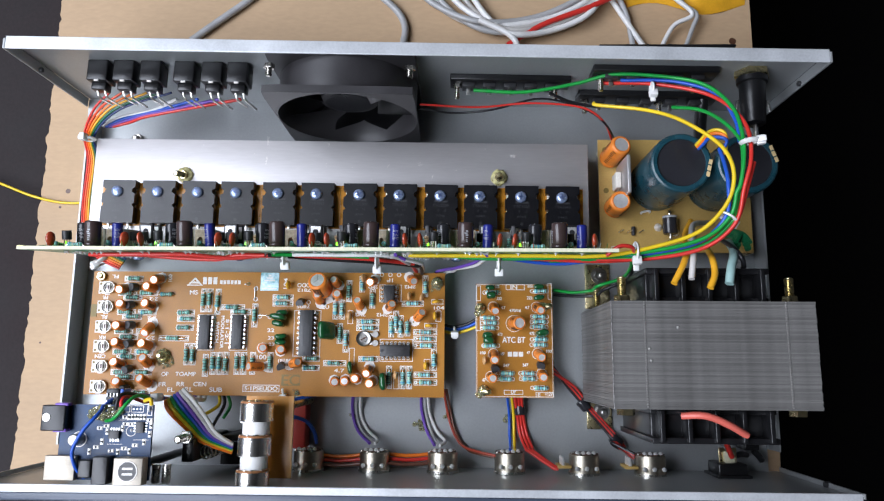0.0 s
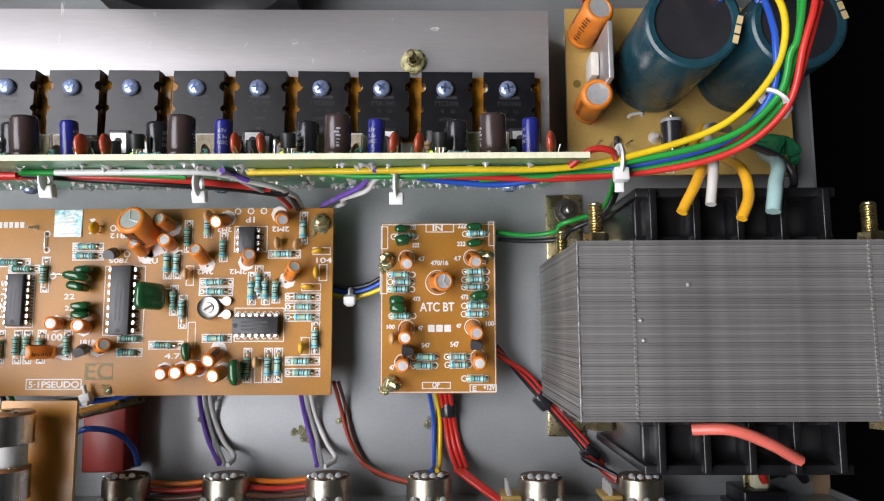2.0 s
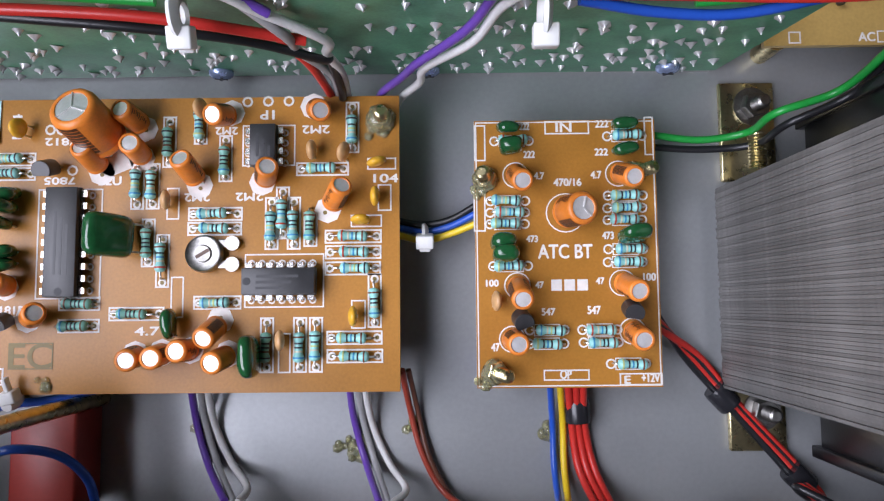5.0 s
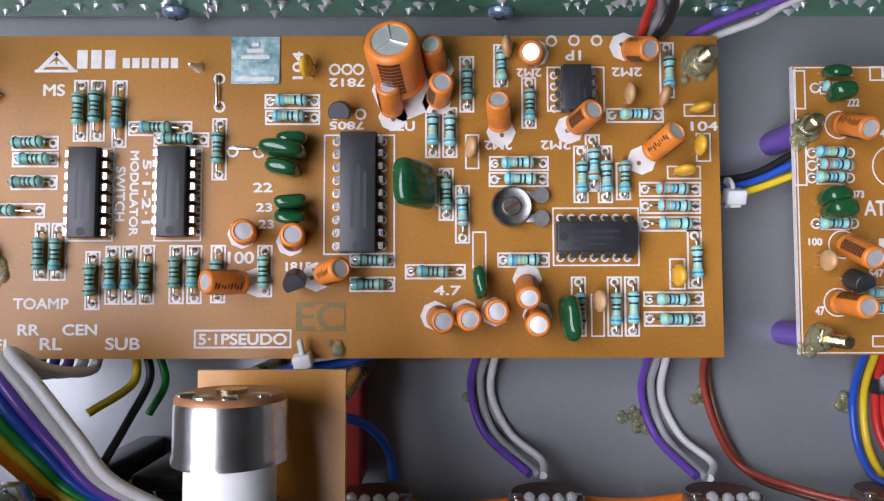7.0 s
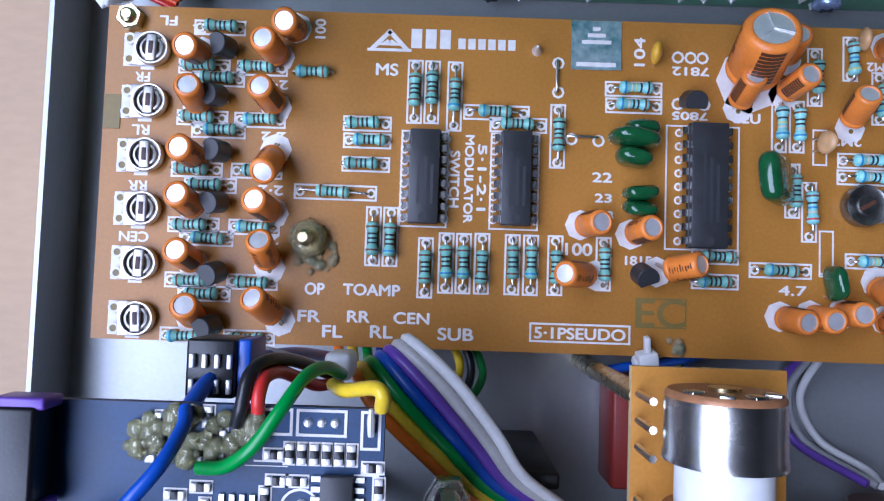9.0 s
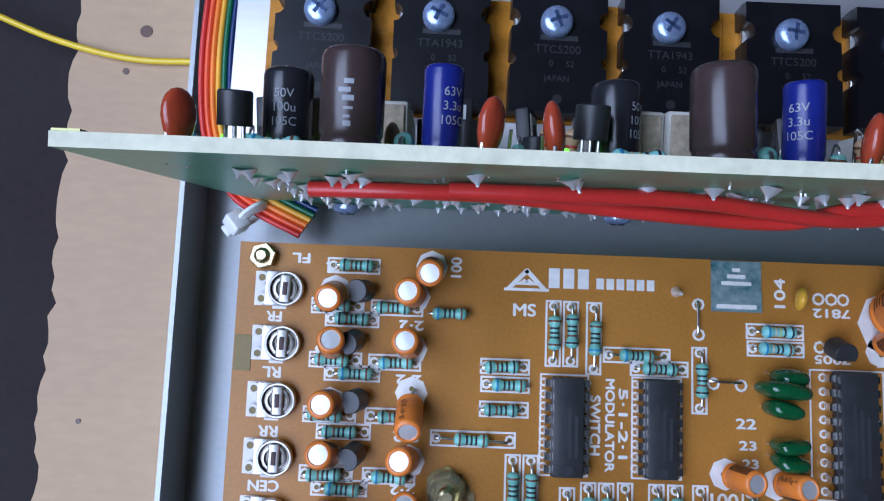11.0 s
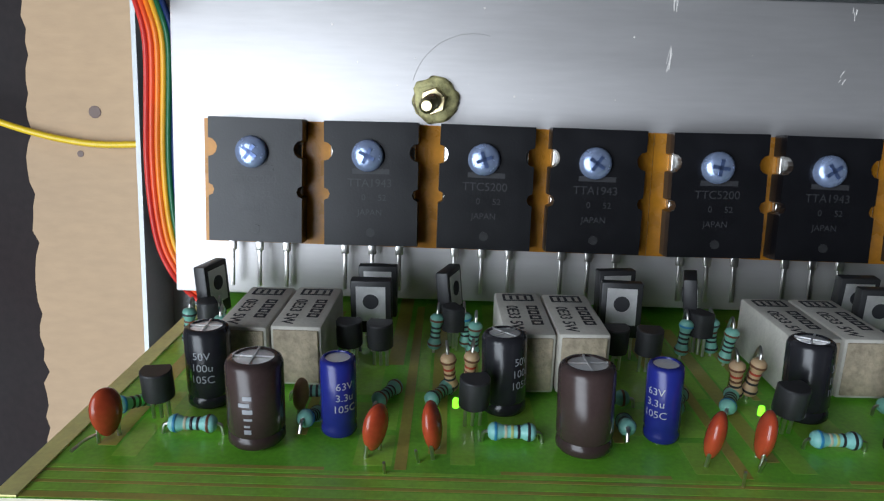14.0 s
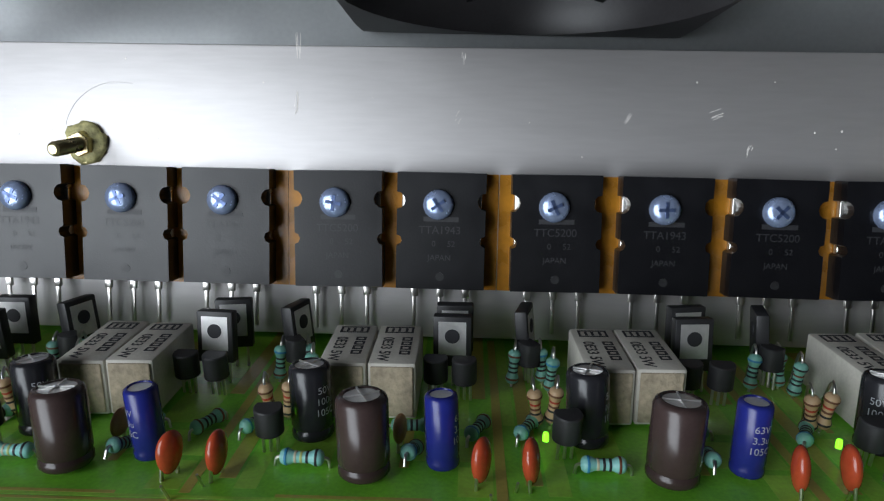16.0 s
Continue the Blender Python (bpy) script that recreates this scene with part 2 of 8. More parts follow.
def sub(name, me, parent, m=None, label=""):
    """A sub-part that shares its parent's frame."""
    ob = new(name, me)
    ob.parent = parent
    ob.matrix_basis = m or Matrix.Identity(4)
    if label:
        ob["label"] = label
    return ob


def solo(name, me, label, category, m=None, group="", kind=""):
    ob = new(name, me)
    ob.matrix_basis = m or Matrix.Identity(4)
    return tagged(ob, label, category, group, kind)


def add_box(bm, x0, x1, y0, y1, z0, z1, bevel=0.0, mi=0):
    r = bmesh.ops.create_cube(bm, size=1, matrix=Matrix.Translation(((x0 + x1) / 2, (y0 + y1) / 2, (z0 + z1) / 2)) @ Matrix.Diagonal((x1 - x0, y1 - y0, z1 - z0, 1)))
    vs = r["verts"]
    fs = list({f for v in vs for f in v.link_faces})
    for f in fs:
        f.material_index = mi
    if bevel:
        es = list({e for v in vs for e in v.link_edges})
        out = bmesh.ops.bevel(bm, geom=es, offset=bevel, segments=2, profile=0.5, affect="EDGES")
        for f in out["faces"]:
            f.material_index = mi
    return vs


def box(x0, x1, y0, y1, z0, z1, mats, bevel=0.0, name="box"):
    bm = bmesh.new()
    add_box(bm, x0, x1, y0, y1, z0, z1, bevel)
    return smooth(mesh_of(bm, name, mats), 50)


def add_lathe(bm, profile, seg=20, m=None, mi=0, cap0=True, cap1=True):
    """Turn (radius, height) pairs round z."""
    rings = []
    for r, z in profile:
        ring = []
        for k in range(seg):
            a = 2 * math.pi * k / seg
            v = Vector((r * math.cos(a), r * math.sin(a), z))
            ring.append(bm.verts.new(m @ v if m else v))
        rings.append(ring)
    for a, b in zip(rings, rings[1:]):
        for k in range(seg):
            bm.faces.new((a[k], a[(k + 1) % seg], b[(k + 1) % seg], b[k])).material_index = mi
    if cap0:
        bm.faces.new(rings[0][::-1]).material_index = mi
    if cap1:
        bm.faces.new(rings[-1]).material_index = mi


def lathe(profile, mats, seg=20, m=None, name="turned", shut=True):
    bm = bmesh.new()
    add_lathe(bm, profile, seg, m, 0, True, shut)
    return smooth(mesh_of(bm, name, mats))


def spline(pts, steps=8):
    """Catmull-Rom through the points."""
    P = [Vector(p) for p in pts]
    P = [2 * P[0] - P[1]] + P + [2 * P[-1] - P[-2]]
    out = []
    for i in range(1, len(P) - 2):
        for k in range(steps):
            t = k / steps
            a, b, c, d = P[i - 1], P[i], P[i + 1], P[i + 2]
            out.append(0.5 * ((2 * b) + (c - a) * t + (2 * a - 5 * b + 4 * c - d) * t * t + (3 * b - a - 3 * c + d) * t ** 3))
    return out + [P[-2]]


def add_tube(bm, pts, r, seg=8, mi=0, flat=1.0):
    t0 = (pts[1] - pts[0]).normalized()
    n = t0.orthogonal().normalized()
    rings = []
    for i, p in enumerate(pts):
        t = (pts[min(i + 1, len(pts) - 1)] - pts[max(i - 1, 0)]).normalized()
        n = (n - t * n.dot(t)).normalized()
        b = t.cross(n)
        rings.append([bm.verts.new(p + r * (math.cos(2 * math.pi * k / seg) * n + flat * math.sin(2 * math.pi * k / seg) * b)) for k in range(seg)])
    for a, b in zip(rings, rings[1:]):
        for k in range(seg):
            bm.faces.new((a[k], a[(k + 1) % seg], b[(k + 1) % seg], b[k])).material_index = mi
    bm.faces.new(rings[0][::-1]).material_index = mi
    bm.faces.new(rings[-1]).material_index = mi


def tube(pts, r, mats, steps=8, seg=8, name="tube"):
    bm = bmesh.new()
    add_tube(bm, spline(pts, steps), r, seg)
    return smooth(mesh_of(bm, name, mats), 60)


def letters(text, size, name="lettering"):
    """A flat mesh of the words, centred, its capitals about size high."""
    cu = bpy.data.curves.new(name, "FONT")
    cu.body, cu.size, cu.align_x, cu.align_y = text, size * 1.4, "CENTER", "CENTER"
    ob = bpy.data.objects.new(name, cu)
    scene.collection.objects.link(ob)
    bpy.context.view_layer.update()
    me = bpy.data.meshes.new_from_object(ob.evaluated_get(bpy.context.evaluated_depsgraph_get()))
    bpy.data.objects.remove(ob)
    return me


def add_text(bm, text, size, m, mi=0, wide=1.0, bold=0.00012):
    me = letters(text, size)
    for k in ((0, 0), (bold, 0), (0, bold), (-bold, 0)) if bold else ((0, 0),):
        n0 = len(bm.faces)
        tmp = me.copy()
        tmp.transform(m @ Matrix.Translation((k[0], k[1], k[0] * 0.03 + k[1] * 0.05)) @ Matrix.Diagonal((wide, 1, 1, 1)))
        bm.from_mesh(tmp)
        bm.faces.ensure_lookup_table()
        for f in bm.faces[n0:]:
            f.material_index = mi
        bpy.data.meshes.remove(tmp)


def add_frame(bm, x0, x1, y0, y1, z, w=0.0004, mi=0):
    for a in ((x0, x1, y0, y0 + w), (x0, x1, y1 - w, y1), (x0, x0 + w, y0 + w, y1 - w), (x1 - w, x1, y0 + w, y1 - w)):
        add_box(bm, *a, z, z + 0.00005, 0, mi)


def add_ring(bm, x, y, z, ro, ri, seg=12, mi=0, h=0.00006):
    add_lathe(bm, [(ri, 0), (ro, 0), (ro, h), (ri, h), (ri, 0)], seg, Matrix.Translation((x, y, z)), mi, False, False)

# ---- the setting: room, table, plywood ----
FLOOR = -0.005          # top of the chassis pan
def room_wall(name, x0, x1, y0, y1, z0, z1):
    return solo(name, box(x0, x1, y0, y1, z0, z1, "wall"), "plain dim plaster wall of the room", "wall", kind="structure")


room_wall("wall_east", 2.0, 2.1, -2.0, 2.0, -0.8, 1.9)
room_wall("wall_north", -2.0, 2.0, 2.0, 2.1, -0.8, 1.9)
room_wall("wall_south", -2.0, 2.0, -2.1, -2.0, -0.8, 1.9)
bm = bmesh.new()
for a in ((-2.0, 0.0, -0.8, 1.9), (1.1, 2.0, -0.8, 1.9), (0.0, 1.1, -0.8, 0.3), (0.0, 1.1, 1.7, 1.9)):
    add_box(bm, -2.1, -2.0, a[0], a[1], a[2], a[3])
solo("wall_west", mesh_of(bm, "wall_west", "wall"), "plain dim plaster wall with a window opening", "wall", kind="structure")
solo("ceiling", box(-2.1, 2.1, -2.1, 2.1, 1.9, 2.0, "wall"), "plain dim plaster ceiling", "ceiling", kind="structure")
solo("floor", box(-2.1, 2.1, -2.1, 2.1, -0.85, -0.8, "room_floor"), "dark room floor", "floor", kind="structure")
solo("table_cover", box(-0.9, 0.184, -0.6, 0.9, -0.06, -0.0125, "cloth", 0.004), "dark brown cover lying over the table", "table", kind="structure")

bm = bmesh.new()
top, low = [], []
rnd = random.Random(4)
edge = [(-0.2432 + rnd.uniform(-0.0009, 0.0009) + 0.0012 * noise.noise(Vector((k * 0.13, 0, 0))), 0.40 - k * 0.003) for k in range(152)]
ring = edge + [(0.189, edge[-1][1]), (0.1905, 0.40)]
top = [bm.verts.new((x, y, -0.0068)) for x, y in ring]
low = [bm.verts.new((x - (0.0012 if i < 152 else 0) + rnd.uniform(-0.001, 0.001) * (i < 152), y, -0.0122)) for i, (x, y) in enumerate(ring)]
bm.faces.new(top)
bm.faces.new(low[::-1])
for i in range(len(ring)):
    j = (i + 1) % len(ring)
    bm.faces.new((top[i], low[i], low[j], top[j])).material_index = 1
solo("plywood_sheet", mesh_of(bm, "plywood_sheet", ["ply", "ply_edge"]), "pale plywood sheet with a torn edge under the amplifier", "plywood sheet")
bm = bmesh.new()
for x, y, r in ((-0.227, 0.126, 0.0015), (-0.231, 0.116, 0.0008), (0.178, 0.2225, 0.0022), (-0.2345, 0.035, 0.0006)):
    add_lathe(bm, [(r, 0), (r, 0.0001)], 12, Matrix.Translation((x, y, -0.00678)))
solo("nail_holes", mesh_of(bm, "nail_holes", "dark_print"), "small dark nail holes in the plywood", "nail hole", kind="stuff")

# ---- chassis: pan with low side lips, back panel and front panel with folded flanges ----
chassis = thing("amplifier_chassis", "open grey painted steel amplifier chassis with folded panels", "chassis", (0, 0.07, -0.0065))
XL, XR, YB, YF, TOPZ = -0.2090, 0.1815, 0.182, -0.0325, 0.0735
bm = bmesh.new()
add_box(bm, XL, XR, YF, YB + 0.003, FLOOR - 0.0012, FLOOR)
add_box(bm, -0.2185, XL - 0.0011, YB - 0.009, YB + 0.002, FLOOR - 0.0012, FLOOR)
add_box(bm, XR + 0.0011, 0.1900, YB - 0.009, YB + 0.002, FLOOR - 0.0012, FLOOR)
part("pan", mesh_of(bm, "pan", "steel"), chassis)
part("side_lip", box(XL - 0.0010, XL, YF + 0.012, YB - 0.012, FLOOR - 0.0012, FLOOR + 0.0145, ["steel"]), chassis)
part("side_lip", box(XR, XR + 0.0010, YF + 0.012, YB - 0.012, FLOOR - 0.0012, FLOOR + 0.0145, ["steel"]), chassis)


def folded_panel(name, y, inward, x0, x1, deep):
    bm = bmesh.new()
    t = 0.0012
    o = -inward
    y1 = y + t * o
    add_box(bm, x0, x1, min(y, y1), max(y, y1), FLOOR - 0.001, TOPZ)
    fl = y + inward * deep
    add_box(bm, x0, x1, min(fl, y1), max(fl, y1), TOPZ, TOPZ + t, 0.0004, 1)
    for a, b in ((x0 - t, x0), (x1, x1 + t)):
        add_box(bm, a, b, min(fl, y), max(fl, y), FLOOR + 0.0005, TOPZ + t, 0.0003)
    return part(name, mesh_of(bm, name, ["steel", "edge"]), chassis)


SKEW = Matrix.Translation((-0.014, 0.1804, 0)) @ Matrix.Rotation(radians(-1.1), 4, "Z") @ Matrix.Translation((0.014, -0.182, 0))   # the back panel sits a little askew
bp = folded_panel("back_panel", YB, -1, -0.2185, 0.1900, 0.0056)
bp.matrix_basis = world_of(chassis).inverted() @ SKEW
folded_panel("front_panel", YF, 1, -0.2165, 0.1870, 0.0024)
bm = bmesh.new()
add_box(bm, -0.222, 0.193, YF - 0.0050, YF - 0.0013, -0.006, TOPZ + 0.0003, 0.0008)
part("fascia", smooth(mesh_of(bm, "fascia", "fascia")), chassis, label="dark blue front fascia")
for x, y in ((-0.2186, 0.1805), (0.1901, 0.1725), (0.1871, -0.031)):
    part("screw_hole", lathe([(0.0014, 0), (0.0014, 0.003)], "epoxy", 12, Matrix.Rotation(radians(90), 4, "Y")), chassis, pose(x - 0.0015, y, 0.045))

# ---- heatsink: aluminium channel across the chassis ----
heatsink = thing("heatsink", "brushed aluminium heatsink channel carrying twelve power transistors", "heatsink", (-0.06, 0.12, FLOOR))
HX0, HX1, HY0, HY1, HZ = -0.1975, 0.0815, 0.0872, 0.1486, 0.0205
HSKEW = Matrix.Translation((-0.06, 0.118, 0)) @ Matrix.Rotation(radians(-0.66), 4, "Z") @ Matrix.Translation((0.06, -0.118, 0))   # the channel sits a little askew
bm = bmesh.new()
add_box(bm, HX0, HX1, HY0, HY1, HZ - 0.003, HZ, 0.0004)
add_box(bm, HX0, HX1, HY0, HY0 + 0.003, FLOOR, HZ - 0.0032)
add_box(bm, HX0, HX1, HY1 - 0.003, HY1, FLOOR, HZ - 0.0032)
part("channel", smooth(mesh_of(bm, "channel", "alu")), heatsink, HSKEW)


def cross_screw_head(r, mats):
    """Pan head, axis along z; its cross is painted dark as shade, not cut."""
    bm = bmesh.new()
    add_lathe(bm, [(r, 0), (r, r * 0.25), (r * 0.93, r * 0.42), (r * 0.75, r * 0.56), (r * 0.45, r * 0.66), (0.0001, r * 0.7)], 20, None, 0, True, False)
    for a in (0, 90):
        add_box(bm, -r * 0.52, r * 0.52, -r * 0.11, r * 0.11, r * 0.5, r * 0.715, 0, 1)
        if a == 0:
            bmesh.ops.rotate(bm, verts=bm.verts, matrix=Matrix.Rotation(radians(90), 3, "Z"))
    return smooth(mesh_of(bm, "screw_head", mats))


def hex_bolt(length, r, mat_name, nut=1.7):
    bm = bmesh.new()
    add_lathe(bm, [(r * nut * 0.95, 0), (r * nut, r * 0.15), (r * nut, r * 1.25), (r * nut * 0.92, r * 1.4)], 6)
    prof = [(r, 0)]
    n = max(4, int(length / (r * 0.33)))
    for k in range(n):
        prof += [(r, length * k / n), (r * 0.86, length * (k + 0.5) / n)]
    prof += [(r * 0.9, length), (r * 0.6, length + r * 0.2)]
    add_lathe(bm, prof[1:], 12)
    return smooth(mesh_of(bm, "bolt", mat_name), 30)


bolt_me = hex_bolt(0.0096, 0.0016, "brass")
wash = lathe([(0.0042, 0), (0.0042, 0.0007), (0.0018, 0.0007)], "brass", 20)
for x, y, tx, ty in ((-0.1450, 0.1285, 7, -10), (0.0320, 0.1275, 4, -6)):
    b = part("mounting_bolt", bolt_me, heatsink, pose(x, y, HZ + 0.0006, tx, ty, 20), "yellow zinc-plated bolt and nut")
    part("washer", wash, heatsink, pose(x, y, HZ + 0.0001))

# power transistors
bm = bmesh.new()
W, HT = 0.0091, 0.0120
pts = [(-W, HT), (W, HT), (W, HT - 0.0040)]
pts += [(W - 0.0017 * math.sin(a), HT - 0.0058 + 0.0018 * math.cos(a)) for a in [math.pi * k / 6 for k in range(7)]]
pts += [(W, -0.0008)] + [(W - 0.0011 * math.sin(a), -0.0020 + 0.0012 * math.cos(a)) for a in [math.pi * k / 4 for k in range(5)]]
pts += [(W, -HT)]
right = [p for p in pts if p[0] > 0]
full = right + [(-x, y) for x, y in reversed(right)]
top = [bm.verts.new((x, y, 0.0050)) for x, y in full]
mid = [bm.verts.new((x * 1.012, y * 1.008, 0.0030)) for x, y in full]
low = [bm.verts.new((x, y, 0.0)) for x, y in full]
bm.faces.new(top)
bm.faces.new(low[::-1])
for A, B in ((top, mid), (mid, low)):
    for i in range(len(full)):
        j = (i + 1) % len(full)
        bm.faces.new((A[i], B[i], B[j], A[j]))
q_body = mesh_of(bm, "transistor_body", "epoxy_grey")
q_tab = box(-0.0084, 0.0084, -0.0110, 0.0118, 0.0, 0.0016, "wire_metal", 0.0003)
q_lead = box(-0.0004, 0.0004, -0.0215, -0.0115, 0.0016, 0.0022, "wire_metal", 0.0001)
q_lead2 = box(-0.0008, 0.0008, -0.0142, -0.0118, 0.0015, 0.0023, "wire_metal", 0.0002)
q_dot = lathe([(0.0009, 0), (0.0009, 0.00006)], "epoxy", 14)
q_screw = cross_screw_head(0.0031, ["screw_blue", "recess_shade"])
q_film = box(-0.0114, 0.0120, -0.0118, 0.0128, 0.0, 0.0002, "mica")
marks = {}
for code in ("TTC5200", "TTA1943"):
    bm = bmesh.new()
    add_box(bm, -0.0036, 0.0036, 0.0040, 0.0050, 0, 0.00004)
    add_text(bm, code, 0.0016, pose(-0.0002, 0.0022, 0), bold=0)
    add_text(bm, "0     52", 0.0012, pose(0.0006, -0.0006, 0), bold=0)
    add_text(bm, "JAPAN", 0.0012, pose(-0.0002, -0.0035, 0), bold=0)
    marks[code] = mesh_of(bm, "marking", "marking")
for i in range(12):
    x = (-0.1800, -0.1575, -0.1352, -0.1138, -0.0903, -0.0691, -0.0455, -0.0234, -0.0009, 0.0209, 0.0434, 0.0658)[i]
    y = 0.1122 - (x + 0.18) * 0.0122
    q = part("power_transistor", q_body, heatsink, pose(x + 0.0006, y, HZ + 0.0004, 0, 0, -0.7 + rnd.uniform(-0.8, 0.8)), "matt black flat power transistor")
    sub("metal_tab", q_tab, q, pose(0, 0, -0.0001))
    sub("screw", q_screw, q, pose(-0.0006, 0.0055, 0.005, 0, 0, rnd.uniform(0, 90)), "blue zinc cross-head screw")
    sub("marking", marks["TTC5200" if i % 2 == 0 else "TTA1943"], q, pose(0, -0.002, 0.00503))
    sub("dimple", q_dot, q, pose(0.0, -0.0094, 0.00501))
    for dx in (-0.00545, 0, 0.00545):
        sub("lead", q_lead, q, pose(dx, 0, 0))
        sub("lead_shoulder", q_lead2, q, pose(dx, 0, 0))
    part("insulating_film", q_film, heatsink, pose(x + 0.0004, y - 0.0010, HZ + 0.0001, 0, 0, -0.66), "amber insulating film")

# ---- transformer ----
transformer = thing("transformer", "large mains transformer with grey laminated core", "transformer", (0.126, 0.029, FLOOR))
TX0, TX1, TY0, TY1, TZ0, TZ1 = 0.0795, 0.1725, 0.0052, 0.0540, 0.0, 0.0755
part("core", box(TX0 + 0.0006, TX1 - 0.0006, TY0, TY1, TZ0, TZ1 - 0.0006, "core_gap"), transformer)
NL = 70
pitch = (TY1 - TY0) / NL
lam = box(TX0, TX1, -pitch * 0.46, pitch * 0.46, TZ0, TZ1, "lamination")
for i in range(NL):
    part("lamination", lam, transformer, pose(rnd.uniform(-0.0002, 0.0002), TY0 + (i + 0.5) * pitch, rnd.uniform(-0.00018, 0.00018)))
part("worn_edge", box(TX0 - 0.0002, TX0 + 0.0003, TY0, TY1, TZ1 - 0.0002, TZ1 + 0.00022, "worn", 0.0001), transformer, label="worn edge of the stack")
for x in (TX0 + 0.0151, TX1 - 0.0133):
    bm = bmesh.new()
    y = TY0 + 0.0008
    while y < TY1:
        add_box(bm, x - 0.00032, x + 0.00032, y, y + 0.0007, TZ1 - 0.0003, TZ1 + 0.00032)
        y += 0.00115
    tagged(part("weld_line", mesh_of(bm, "weld_line", "weld"), transformer, label="dotted bright joint line"), kind="stuff")
for x, y in ((TX0 + 0.0168, 0.0322), (TX0 + 0.0174, 0.0268), (TX0 + 0.030, 0.0418)):
    bm = bmesh.new()
    add_lathe(bm, [(0.0007, 0), (0.0005, 0.0004), (0.0001, 0.0005)], 8, Matrix.Translation((x, y, TZ1)))
    part("weld_spot", mesh_of(bm, "weld_spot", "weld"), transformer)


# slotted plastic bobbin: a body with two flanges at each end of the core
for lo, hi, s in ((TY1 + 0.0015, 0.0695, 1), (-0.0095, TY0 - 0.0015, -1)):
    bob = part("bobbin", box(0.1000, 0.1560, lo, hi, 0.004, 0.058, "black_plastic", 0.001), transformer, label="black slotted plastic bobbin")
    for y in (lo, hi):
        sub("flange", box(0.0990, 0.1575, y - 0.0014, y + 0.0014, 0.002, 0.0645 if (y == lo) == (s < 0) else 0.0625, "black_plastic", 0.0004), bob)
for lo, hi in ((TY1 + 0.0008, 0.0702), (-0.0102, TY0 - 0.0008)):
    rib = box(-0.0011, 0.0011, lo, hi, 0.0575, 0.0668, "black_plastic", 0.0004)
    for k in range(5):
        part("bobbin_rib", rib, transformer, pose(0.1035 + k * 0.0125, 0, 0))
tb = hex_bolt(0.0115, 0.0022, "brass")
ts = hex_bolt(0.0062, 0.0019, "dark_nickel", 1.75)
tw = lathe([(0.0048, 0), (0.0048, 0.0006), (0.0019, 0.0007)], "dark_nickel", 20)
for x, z, me in ((0.0868, 0.0665, tb), (0.0868, 0.008, tb), (0.1655, 0.0665, tb), (0.1655, 0.008, tb)):
    part("clamp_bolt", me, transformer, pose(x, TY1 + 0.0002, z, -90, 0, 0), "yellow zinc clamp bolt with nut")
for x, z in ((0.0868, 0.0665), (0.1655, 0.0665)):
    part("bolt_head", lathe([(0.0042, 0), (0.0042, 0.003)], "brass", 6), transformer, pose(x, TY0 - 0.0001, z, 90, 0, 0))
for x0, y0, y1, sy in ((0.0828, 0.0565, 0.0820, 0.0757), (0.0820, -0.0106, 0.0060, -0.0008)):
    br = part("mounting_bracket", box(x0, x0 + 0.0140, y0, y1, FLOOR + 0.0002, FLOOR + 0.0018, "brass", 0.0004), transformer, label="yellow zinc mounting bracket")
    screw = part("mounting_screw", ts, transformer, pose(x0 + 0.0080, sy, FLOOR + 0.0023, 4, 3, 14), "plain steel screw end with nut")
    sub("washer", tw, screw, pose(0, 0, -0.0005))

# ---- cooling fan ----
fan = thing("cooling_fan", "black square axial cooling fan bolted to the back panel", "fan", (-0.0495, 0.168, FLOOR))
FX, FZ, FS = -0.0507, 0.0352, 0.0381
FY0, FY1 = 0.1565, 0.1815
bm = bmesh.new()
SEG = 48
def ringpt(k, r, y):
    a = 2 * math.pi * k / SEG
    return (FX + r * math.cos(a), y, FZ + r * math.sin(a))
def squarept(k, s, y):
    a = 2 * math.pi * k / SEG
    c, d = math.cos(a), math.sin(a)
    q = max(abs(c), abs(d))
    f = min(1 / q, 1.39)
    return (FX + s * c * f, y, FZ + s * d * f)
def loft(rows):
    rr = [[bm.verts.new(p) for p in row] for row in rows]
    for a, b in zip(rr, rr[1:]):
        for k in range(SEG):
            bm.faces.new((a[k], a[(k + 1) % SEG], b[(k + 1) % SEG], b[k]))
K = range(SEG)
loft([[squarept(k, FS, FY0) for k in K], [squarept(k, FS, FY0 + 0.004) for k in K], [ringpt(k, 0.0374, FY0 + 0.0042) for k in K],
      [ringpt(k, 0.0374, FY1 - 0.0042) for k in K], [squarept(k, FS, FY1 - 0.004) for k in K], [squarept(k, FS, FY1) for k in K],
      [ringpt(k, 0.0357, FY1) for k in K], [ringpt(k, 0.0355, FY0 + 0.006) for k in K], [ringpt(k, 0.0374, FY0) for k in K], [squarept(k, FS, FY0) for k in K]])
part("frame", smooth(mesh_of(bm, "fan_frame", "fan_plastic"), 35), fan)
part("hub", lathe([(0.0165, 0), (0.0165, 0.011), (0.0155, 0.0125), (0.012, 0.013), (0.0001, 0.013)], "fan_plastic", 32), fan, pose(FX, FY1 - 0.002, FZ, 90, 0, 0))
part("hub_label", lathe([(0.0125, 0), (0.0125, 0.0001)], "epoxy_grey", 28), fan, pose(FX, FY1 - 0.0152, FZ, 90, 0, 0), "grey round label")
bm = bmesh.new()
rows = []
